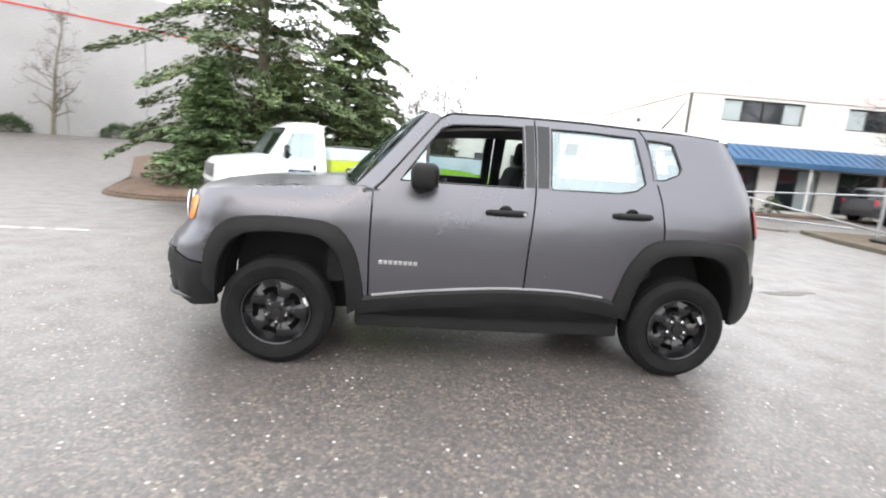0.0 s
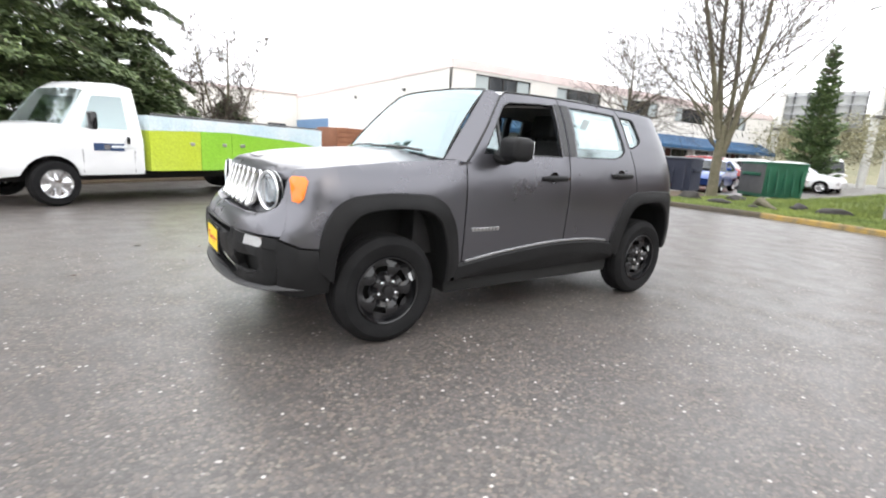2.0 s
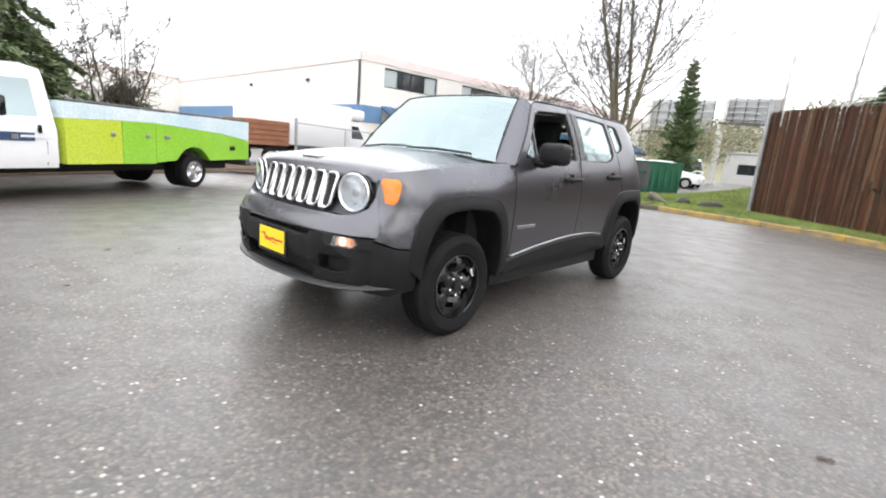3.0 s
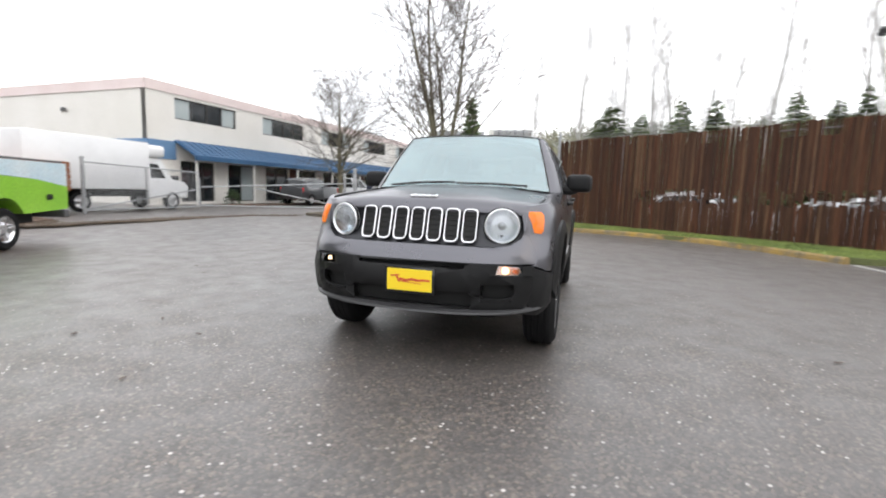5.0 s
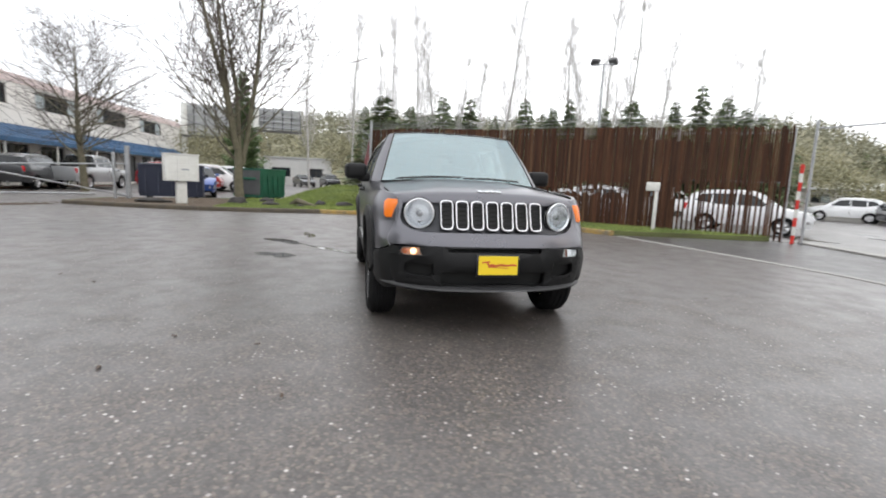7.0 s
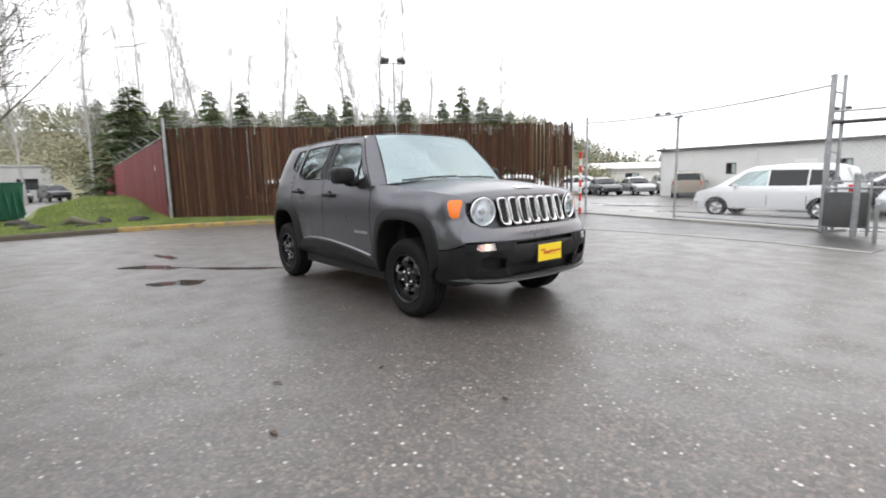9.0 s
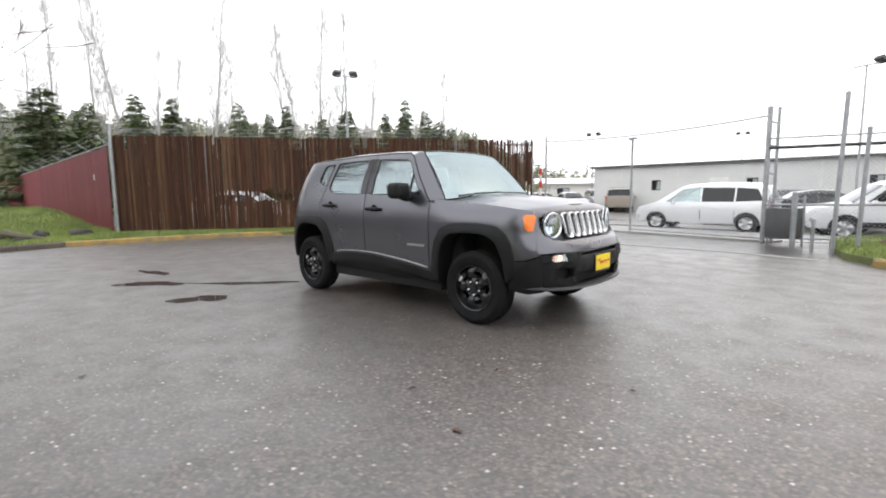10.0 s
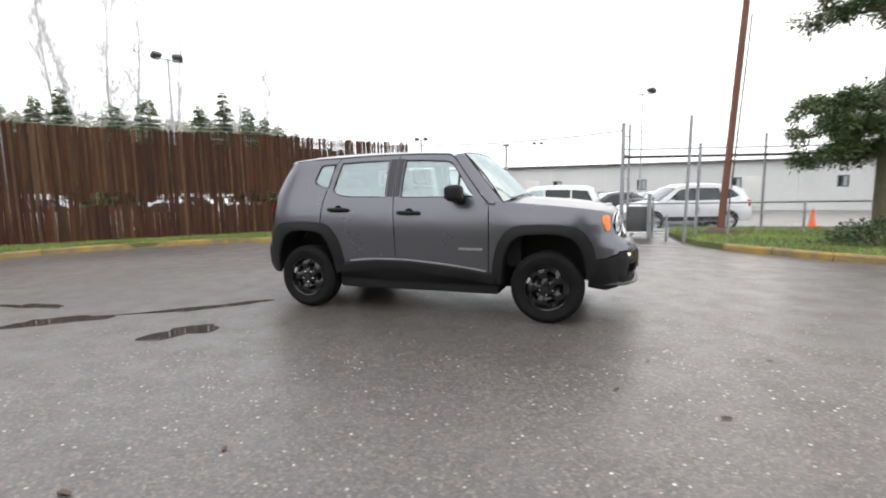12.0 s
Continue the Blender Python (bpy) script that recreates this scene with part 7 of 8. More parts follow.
def crossover(at, turn, body, label, clad=None):
    top = [(-2.2, 0.36), (-2.28, 0.68), (-2.1, 0.92), (-1.2, 1.06), (-0.5, 1.55), (-0.2, 1.66), (0.6, 1.69), (1.6, 1.63), (1.95, 1.5), (2.2, 1.1), (2.28, 0.62), (2.2, 0.36)]
    wins = [[(-0.85, 1.10), (-0.35, 1.50), (0.25, 1.56), (0.25, 1.10)], [(0.3, 1.10), (0.3, 1.56), (1.1, 1.54), (1.15, 1.12)], [(1.2, 1.14), (1.16, 1.53), (1.55, 1.49), (1.8, 1.24)]]
    return vehicle("suv", label, "car", at, turn, top, 0.34, [(a, b * 1.04) for a, b in CAR_W], [(-1.35, 0.41), (1.35, 0.41)], wins, (3, 8), body, M_SILVER, 0.355, 0.5, True, clad)


def saloon(at, turn, body, label):
    top = [(-2.3, 0.32), (-2.35, 0.6), (-2.15, 0.78), (-1.1, 0.93), (-0.35, 1.36), (0.2, 1.45), (0.8, 1.42), (1.45, 1.08), (2.2, 1.0), (2.35, 0.7), (2.3, 0.32)]
    wins = [[(-0.75, 0.96), (-0.28, 1.28), (0.2, 1.34), (0.2, 0.96)], [(0.25, 0.96), (0.25, 1.34), (0.72, 1.31), (1.15, 1.0)]]
    return vehicle("saloon_car", label, "car", at, turn, top, 0.24, CAR_W, [(-1.4, 0.38), (1.35, 0.38)], wins, (3, 6), body, M_SILVER, 0.32)


def pickup(at, turn, body, label):
    top = [(-2.7, 0.4), (-2.75, 0.8), (-2.6, 1.08), (-1.4, 1.16), (-0.85, 1.72), (-0.5, 1.82), (0.45, 1.82), (0.75, 1.76), (0.85, 1.18), (2.75, 1.14), (2.8, 0.7), (2.75, 0.45)]
    wins = [[(-1.1, 1.2), (-0.72, 1.66), (-0.2, 1.70), (-0.2, 1.2)], [(-0.15, 1.2), (-0.15, 1.70), (0.55, 1.68), (0.6, 1.22)]]
    return vehicle("pickup_truck", label, "pickup truck", at, turn, top, 0.42, [(a, b * 1.1) for a, b in CAR_W], [(-1.75, 0.46), (1.75, 0.46)], wins, (3, 7), body, M_SILVER, 0.4)


def cargo_van(at, turn, body, label):
    top = [(-2.7, 0.4), (-2.75, 0.8), (-2.55, 1.1), (-2.0, 1.2), (-1.35, 1.9), (-1.0, 2.05), (2.5, 2.08), (2.75, 1.95), (2.8, 0.6), (2.75, 0.4)]
    wins = [[(-1.75, 1.25), (-1.25, 1.8), (-0.75, 1.84), (-0.75, 1.25)]]
    return vehicle("cargo_van", label, "van", at, turn, top, 0.36, [(0.2, 0.9), (0.5, 0.98), (1.1, 1.0), (1.8, 0.92), (2.1, 0.8)], [(-1.75, 0.43), (1.75, 0.43)], wins, (3,), body, M_SILVER, 0.37)


minivan((0.8, -16.2, 0), 178, M_WHITE, "white minivan parked across the lot behind the fence")
crossover((-4.35, -14.95, 0), 198.7, M_WHITE, "white crossover parked behind the wire fence", M_BLACK)
LOT_ROW = "cars parked in the lot"
for fn, at, turn, body, label in (
        (minivan, (10.3, -31.6, 0), 110, M_TANPAINT, "champagne minivan parked in the lot"),
        (crossover, (11.2, -15.2, 0), 38, M_WHITE, "white crossover parked close behind the slat fence"),
        (saloon, (-1.9, -19.6, 0), 198, M_DARKPAINT, "charcoal saloon parked in the lot"),
        (crossover, (-4.6, -17.9, 0), 198, M_SILVERPAINT, "silver crossover parked in the lot"),
        (saloon, (-3.8, -21.6, 0), 198, M_WHITE, "white saloon parked in the lot"),
        (crossover, (1.8, -24.5, 0), 95, M_SILVERPAINT, "silver crossover parked in the lot"),
        (saloon, (-0.9, -25.0, 0), 95, M_DARKPAINT, "charcoal saloon parked in the lot"),
        (saloon, (16.4, -35.6, 0), 320, M_SILVERPAINT, "silver saloon parked in the lot"),
        (crossover, (21.9, -34.0, 0), 218, M_WHITE, "white crossover parked side-on across the lot"),
        (saloon, (22.6, -38.6, 0), 320, M_WHITE, "white saloon parked nose out in the far row"),
        (saloon, (18.6, -34.2, 0), 320, M_DARKPAINT, "charcoal saloon parked nose out in the far row"),
        (crossover, (15.2, -38.4, 0), 306, M_SILVERPAINT, "silver crossover parked nose out in the far row"),
        (saloon, (25.6, -31.2, 0), 300, M_REDPAINT, "red saloon parked nose out in the far row"),
        (saloon, (27.0, -28.5, 0), 110, M_WHITE, "white saloon parked in the lot"),
        (crossover, (23.0, -20.5, 0), 118, M_WHITE, "white crossover parked in the lot"),
        (crossover, (17.0, -12.6, 0), 40, M_WHITE, "white crossover parked behind the slat fence"),
        (saloon, (14.6, -9.4, 0), 42, M_SILVERPAINT, "silver saloon parked behind the slat fence"),
        (crossover, (16.2, -5.6, 0), 45, M_WHITE, "white crossover parked behind the slat fence")):
    tagged(fn(at, turn, body, label), "", "", LOT_ROW)
OTHER_ROW = "cars parked by the office"
for fn, at, turn, body, label in (
        (pickup, (25.5, 15.2, 0), 178, M_SILVERPAINT, "silver pickup parked by the office awning"),
        (crossover, (22.5, 16.4, 0), 184, M_DARKPAINT, "charcoal crossover parked by the office awning"),
        (crossover, (28.8, 9.3, 0), 95, M_WHITE, "white crossover parked beyond the bins"),
        (crossover, (26.4, 10.6, 0), 95, M_REDPAINT, "red crossover parked beyond the bins"),
        (saloon, (20.9, 8.3, 0), 15, M_BLUEPAINT, "blue saloon parked beyond the navy dumpster"),
        (crossover, (31.2, 8.2, 0), 95, M_WHITE, "white crossover parked beyond the bins"),
        (cargo_van, (36.0, 8.5, 0), 20, M_WHITE, "white cargo van parked beyond the bins"),
        (saloon, (55.0, 5.6, 0), 20, M_DARKPAINT, "charcoal saloon parked far across the road"),
        (crossover, (57.0, 2.6, 0), 15, M_DARKPAINT, "charcoal crossover parked far across the road")):
    tagged(fn(at, turn, body, label), "", "", OTHER_ROW)


# service truck with a green wrap beside the planted bed
truck = thing("service_truck", "white service truck with a lime green wrapped utility body", "truck", (-3.68, 6.57, -0.02), 28.6)
CAB_W = [(0.3, 0.92), (0.6, 0.99), (1.1, 1.0), (1.25, 0.96), (1.9, 0.80), (2.15, 0.70)]
cab_top = [(-0.80, 0.45), (-0.86, 0.72), (-0.82, 1.05), (-0.70, 1.18), (0.22, 1.32), (0.72, 1.93), (0.95, 2.06), (1.45, 2.10), (1.75, 2.06), (1.78, 0.5)]
cab_win = [(0.52, 1.30), (0.86, 1.86), (1.48, 1.88), (1.48, 1.30)]
R = 0.37
under = [(0.46 * math.cos(math.pi * k / 12), max(0.5, R + 0.46 * math.sin(math.pi * k / 12))) for k in range(13)]


def cab_y(x, z):
    w = tab(CAB_W, z)
    return w - (0.22 * ((0.0 - x) / 0.86) ** 2 if x < 0 else 0.0)


for s in (-1, 1):
    part("cab_side", panel([cab_top + under, cab_win], lambda x, z: (x, s * cab_y(x, z), z), lambda c: (0, -s * 0.05, 0), 0.15, 0.1), M_WHITE, truck)
    part("cab_window", panel([cab_win], lambda x, z: (x, s * (cab_y(x, z) - 0.015), z), lambda c: (0, -s * 0.005, 0), 0.3, 0.0), M_GLASS, truck)
    bm = bmesh.new()
    for loop in ((0.5, 0.55), (1.56, 0.55)):
        add_tube(bm, [(loop[0], s * (cab_y(loop[0], z) + 0.001), z) for z in (0.55, 0.9, 1.28)], 0.006, 5)
    part("door_gap", bm, M_DARK, truck)
    bm = bmesh.new()
    add_box(bm, (1.42, s * (cab_y(1.4, 1.1) + 0.02), 1.12), (0.06, 0.04, 0.13), None, 0.012)
    part("door_handle", bm, M_BLACK, truck)
    bm = bmesh.new()
    add_box(bm, (1.02, s * (cab_y(1.0, 0.98) + 0.004), 0.99), (0.62, 0.01, 0.13), None, 0.003, 1)
    sign = part("door_sign", bm, M_SIGNBLUE, truck, "dark blue door sign with pale bars")
    bm = bmesh.new()
    add_box(bm, (1.08, s * (cab_y(1.0, 0.98) + 0.011), 1.0), (0.40, 0.004, 0.035))
    part("sign_bar", bm, M_PAPER, sign)
    bm = bmesh.new()
    add_box(bm, (0.80, s * (cab_y(1.0, 0.98) + 0.011), 0.99), (0.1, 0.004, 0.08))
    part("sign_mark", bm, M_SILVER, sign)
    bm = bmesh.new()
    add_box(bm, (0.58, s * 1.22, 1.43), (0.12, 0.18, 0.3), None, 0.04)
    mr = part("wing_mirror", bm, M_BLACK, truck)
    bm = bmesh.new()
    add_tube(bm, [(0.6, s * 0.95, 1.36), (0.58, s * 1.16, 1.38)], 0.02, 6)
    part("mirror_arm", bm, M_BLACK, mr)
    bm = bmesh.new()
    add_box(bm, (-0.72, s * 0.68, 0.98), (0.14, 0.24, 0.24), pose(0, 0, 0, 0, 0, -s * 22), 0.03)
    part("headlamp", bm, M_SILVER, truck)
    simple_wheel(truck, 0, 0.99, s, R, M_CHROME, 0.22)
    simple_wheel(truck, 4.5, 1.0, s, R, M_CHROME, 0.24)
    bm = bmesh.new()
    add_lathe(bm, [(R, s * 0.5), (R, s * 0.72)], 24, (4.5, 0, R), "y")
    part("inner_tyre", bm, M_RUBBER, truck)
    # utility body side: compartments with a wheel arch, wrapped in greens
    base = [(1.90, 0.56), (1.90, 1.60), (5.8, 1.60), (5.8, 0.66)]
    arch = [(4.5 + 0.50 * math.cos(math.pi * k / 12), max(0.62, R + 0.05 + 0.50 * math.sin(math.pi * k / 12))) for k in range(13)]
    for nm, loop, mat, out in (("compartment", [(1.90, 0.56), (1.90, 1.32), (2.9, 1.36), (2.9, 0.56)], M_LEMON, 0.0),
                               ("compartment", [(2.91, 0.56), (2.91, 1.36), (3.62, 1.37), (3.62, 0.56)], M_LIME, 0.0),
                               ("compartment", [(3.63, 0.58), (3.63, 1.37), (5.25, 1.26), (5.8, 1.12), (5.8, 0.66)] + [p for p in arch], M_LIME, 0.0),
                               ("wrap_top", [(1.90, 1.325), (1.90, 1.60), (5.8, 1.60), (5.8, 1.125), (5.25, 1.265), (3.63, 1.375), (2.9, 1.365)], M_SKYWRAP, 0.0)):
        part(nm, panel([loop], lambda x, z: (x, s * (1.03 + out), z), lambda c: (0, -s * 0.4, 0), 1.0, 0.01), mat, truck, "pale blue wrapped upper side" if nm == "wrap_top" else "green wrapped compartment")
    for x in (2.72, 3.44, 3.82):
        bm = bmesh.new()
        add_box(bm, (x, s * 1.035, 1.10), (0.09, 0.02, 0.07), None, 0.006, 1)
        part("latch", bm, M_SILVER, truck)
    bm = bmesh.new()
    add_box(bm, (5.45, s * 1.036, 0.92), (0.1, 0.02, 0.1), None, 0.02)
    part("fuel_cap", bm, M_DARK, truck)
    bm = bmesh.new()
    add_box(bm, (5.82, s * 0.9, 0.9), (0.03, 0.16, 0.26), None, 0.008, 1)
    part("tail_lamp", bm, M_RED, truck)
    bm = bmesh.new()
    add_tube(bm, [(1.95, s * 0.98, 1.63), (5.75, s * 0.98, 1.63)], 0.02, 6)
    part("body_rail", bm, M_GREY_BIN, truck)
bm = bmesh.new()
gl = bmesh.new()
for i in range(len(cab_top) - 1):
    dst = gl if i == 4 else bm
    rows = [[dst.verts.new((x, -cab_y(x, z) * math.cos(math.pi * k / 8), z + 0.04 * math.sin(math.pi * k / 8))) for k in range(9)] for x, z in (cab_top[i], cab_top[i + 1])]
    for k in range(8):
        dst.faces.new((rows[0][k], rows[0][k + 1], rows[1][k + 1], rows[1][k]))
bmesh.ops.remove_doubles(bm, verts=bm.verts, dist=0.001)
part("cab_top", bm, M_WHITE, truck, "", 40)
part("windscreen", gl, M_GLASS, truck, "", 40)
bm = bmesh.new()
add_box(bm, (2.5, 0, 0.47), (6.4, 0.9, 0.2))
part("chassis", bm, M_DARK, truck)
bm = bmesh.new()
add_box(bm, (0.8, 0, 0.85), (1.6, 1.6, 0.6))
part("cab_inside", bm, M_DARK, truck)
bm = bmesh.new()
add_box(bm, (3.85, 0, 0.85), (3.8, 1.3, 0.3))
part("bed_floor", bm, M_GREY_BIN, truck)
bm = bmesh.new()
add_box(bm, (-0.86, 0, 0.60), (0.16, 1.9, 0.2), None, 0.03)
part("front_bumper", bm, M_CHROME, truck)
bm = bmesh.new()
add_box(bm, (-0.82, 0, 0.92), (0.08, 1.1, 0.3), None, 0.02)
part("grille", bm, M_GREY_BIN, truck)
bm = bmesh.new()
add_box(bm, (5.9, 0, 0.55), (0.2, 1.9, 0.16), None, 0.02)
part("rear_bumper", bm, M_GREY_BIN, truck)

# a short cab and a long bed
for ob in truck.children:
    if ob.name.split(".")[0] not in ("wheel", "inner_tyre"):
        for v in ob.data.vertices:
            v.co.x = float(np.interp(v.co.x, (-1.0, 0.3, 1.78, 1.90, 3.63, 3.9, 5.1, 5.8, 6.0), (-1.0, 0.25, 1.46, 1.56, 3.42, 3.82, 5.1, 6.4, 6.6)))
truck.matrix_basis = truck.matrix_basis @ Matrix.Scale(0.9, 4)

# white box truck beside the office
boxer = thing("box_truck", "white box truck parked by the office wall", "truck", (9.9, 17.3, 0), 180)
bm = bmesh.new()
add_box(bm, (1.75, 0, 1.78), (4.6, 2.3, 1.9), None, 0.05)
part("cargo_box", bm, M_WHITE, boxer)
bm = bmesh.new()
add_box(bm, (-0.85, 0, 2.42), (1.1, 2.2, 0.5), None, 0.16, 3)
part("cab_fairing", bm, M_WHITE, boxer)
for s in (-1, 1):
    prof = [(-2.55, 0.5), (-2.6, 1.0), (-2.4, 1.18), (-1.75, 1.3), (-1.3, 2.1), (-0.58, 2.15), (-0.58, 0.5)]
    wn_ = [(-1.45, 1.32), (-1.12, 1.9), (-0.72, 1.92), (-0.72, 1.32)]
    part("cab_side", panel([prof, wn_], lambda x, z: (x, s * (1.0 - 0.1 * max(0, z - 1.2)), z), lambda c: (0, -s * 0.05, 0), 0.3), M_WHITE, boxer)
    part("cab_window", panel([wn_], lambda x, z: (x, s * (0.985 - 0.1 * max(0, z - 1.2)), z), lambda c: (0, -s * 0.01, 0), 0.5, 0.0), M_GLASS_DARK, boxer)
    simple_wheel(boxer, -1.75, 1.0, s, 0.38, M_SILVER)
    simple_wheel(boxer, 2.2, 1.02, s, 0.38, M_SILVER)
bm = bmesh.new()
for (x0, z0), (x1, z1) in zip(prof[:3], prof[1:4]):
    q = [bm.verts.new((x, y, z)) for x, z, y in ((x0, z0, -0.99), (x0, z0, 0.99), (x1, z1, 0.99), (x1, z1, -0.99))]
    bm.faces.new(q)
part("bonnet", bm, M_WHITE, boxer)
bm = bmesh.new()
q = [bm.verts.new((x, y, z)) for x, z, y in ((-1.75, 1.3, -0.98), (-1.75, 1.3, 0.98), (-1.3, 2.1, 0.9), (-1.3, 2.1, -0.9))]
bm.faces.new(q)
part("windscreen", bm, M_GLASS_DARK, boxer)
bm = bmesh.new()
add_box(bm, (0.6, 0, 0.7), (5.6, 1.4, 0.3))
part("chassis", bm, M_DARK, boxer)
bm = bmesh.new()
add_box(bm, (-1.4, 0, 1.0), (1.7, 1.7, 0.9))
part("cab_inside", bm, M_DARK, boxer)
bm = bmesh.new()
add_box(bm, (-2.58, 0, 0.6), (0.1, 1.9, 0.3), None, 0.03)
part("front_bumper", bm, M_GREY_BIN, boxer)
# brown stake trailer
tr = thing("stake_trailer", "rust-brown board-sided trailer beside the road", "trailer", (6.0, 16.6, 0), 10)
bm = bmesh.new()
add_box(bm, (0, 0, 1.25), (2.0, 1.6, 1.0), None, 0.02)
part("trailer_box", bm, M_ORANGEBOX, tr)
for k in range(5):
    bm = bmesh.new()
    add_box(bm, (0, -0.82, 0.85 + 0.2 * k), (2.04, 0.03, 0.16), None, 0.006, 1)
    part("board", bm, M_ORANGEBOX, tr)
for s in (-1, 1):
    simple_wheel(tr, 0, 0.95, s, 0.34, M_SILVER)
bm = bmesh.new()
add_box(bm, (0, 0, 0.66), (2.2, 1.2, 0.14))
part("trailer_frame", bm, M_DARK, tr)


# ---- trees and shrubs ----
def grow(bm, p, d, length, r, depth, rnd, twig, bend=0.25, up=0.15, sides=6, thin=0.008):
    """One limb of short straight pieces, then its side limbs."""
    steps = 4 if depth > 1 else 3
    pts, radii, q, dd = [p.copy()], [r], p.copy(), d.copy()
    for k in range(steps):
        dd = (dd + Vector((rnd.uniform(-bend, bend), rnd.uniform(-bend, bend), rnd.uniform(-bend, bend) + up)) * 0.5).normalized()
        q = q + dd * (length / steps)
        pts.append(q.copy())
        radii.append(max(thin, r * (1 - 0.62 * (k + 1) / steps)))
    add_tube(bm[0] if r > 0.03 else bm[1], pts, radii, sides if r > 0.03 else 4 if r > 0.012 else 3, False)
    if depth <= 0:
        return
    for k in range(twig):
        t = rnd.uniform(0.3, 1.0)
        i = min(int(t * steps), steps - 1)
        at = pts[i].lerp(pts[i + 1], t * steps - i)
        axis = (pts[i + 1] - pts[i]).normalized()
        side = axis.cross(Vector((rnd.uniform(-1, 1), rnd.uniform(-1, 1), rnd.uniform(-0.6, 1)))).normalized()
        nd = (axis * rnd.uniform(0.4, 0.9) + side * rnd.uniform(0.5, 0.9)).normalized()
        grow(bm, at, nd, length * rnd.uniform(0.45, 0.7), radii[i] * rnd.uniform(0.38, 0.55), depth - 1, rnd, twig, bend, up, sides, thin)


def bare_tree(name, label, at, seed, stems, height, r, depth=3, twig=5, spread=0.3, bark=None, group="", reach=0.24, limbs=5, thin=0.008, rise=0.0, stout=1.0, tip=0.01, low=2, fork=0.0):
    rnd = random.Random(seed)
    t = thing(name, label, "tree", at, 0, group)
    big, fine = bmesh.new(), bmesh.new()
    for k in range(stems):
        a = math.tau * k / max(1, stems) + rnd.uniform(-0.4, 0.4)
        lean = spread * rnd.uniform(0.5, 1.2) if stems > 1 else spread * 0.2
        d = Vector((math.cos(a) * lean, math.sin(a) * lean, 1)).normalized()
        # a leader with limbs along its whole length
        foot = Vector((d.x * 0.5, d.y * 0.5, fork * rnd.uniform(0.7, 1.1))) if fork else Vector((0, 0, -0.1))
        pts, radii, q, dd = [foot], [r], foot.copy(), d.copy()
        n = 9
        for i in range(n):
            dd = (dd + Vector((rnd.uniform(-0.07, 0.07), rnd.uniform(-0.07, 0.07), 0.05))).normalized()
            q = q + dd * (height / n)
            pts.append(q.copy())
            radii.append(max(tip, r * (1 - 0.93 * (i + 1) / n)))
        add_tube(big, pts, radii, 9, False)
        for i in range(low, n + 1):
            for _ in range(limbs):
                a2 = rnd.uniform(0, math.tau)
                nd = Vector((math.cos(a2), math.sin(a2), rnd.uniform(0.2, 0.9) + rise)).normalized()
                ln = height * (reach - 0.62 * reach * i / n) * rnd.uniform(0.5, 1.25)
                grow((big, fine), pts[i].lerp(pts[i - 1], rnd.random()), nd, ln, radii[i] * stout * rnd.uniform(0.28, 0.5), depth - 1, rnd, twig, up=0.15 + rise * 0.4, thin=thin)
    if fork:
        add_tube(big, [Vector((0.03, 0, -0.15)), Vector((0, 0, 0.15)), Vector((0.02, 0.03, fork * 0.5)), Vector((0, 0, fork)), Vector((0, 0.02, fork * 1.3))], [r * 2.3, r * 1.75, r * 1.5, r * 1.45, r * 0.9], 12, False)
    part("trunk", big, bark or M_BARK, t, "", 60, False)
    part("branchwork", fine, M_TWIG if bark is None else bark, t, "", 60, False)["kind"] = "stuff"
    return t


def spray(bm, c, out, size, rnd, hang):
    """A flat needle spray: a narrow kinked leaf shape."""
    d = (out + Vector((rnd.uniform(-0.5, 0.5), rnd.uniform(-0.5, 0.5), rnd.uniform(-0.35, 0.2) - hang))).normalized() * size
    w = d.cross(Vector((rnd.uniform(-1, 1), rnd.uniform(-1, 1), 1))).normalized() * size * rnd.uniform(0.14, 0.26)
    m = c + d * 0.5 + Vector((0, 0, 0.05 * size))
    v = [bm.verts.new(c), bm.verts.new(m + w), bm.verts.new(c + d), bm.verts.new(m - w)]
    bm.faces.new(v)


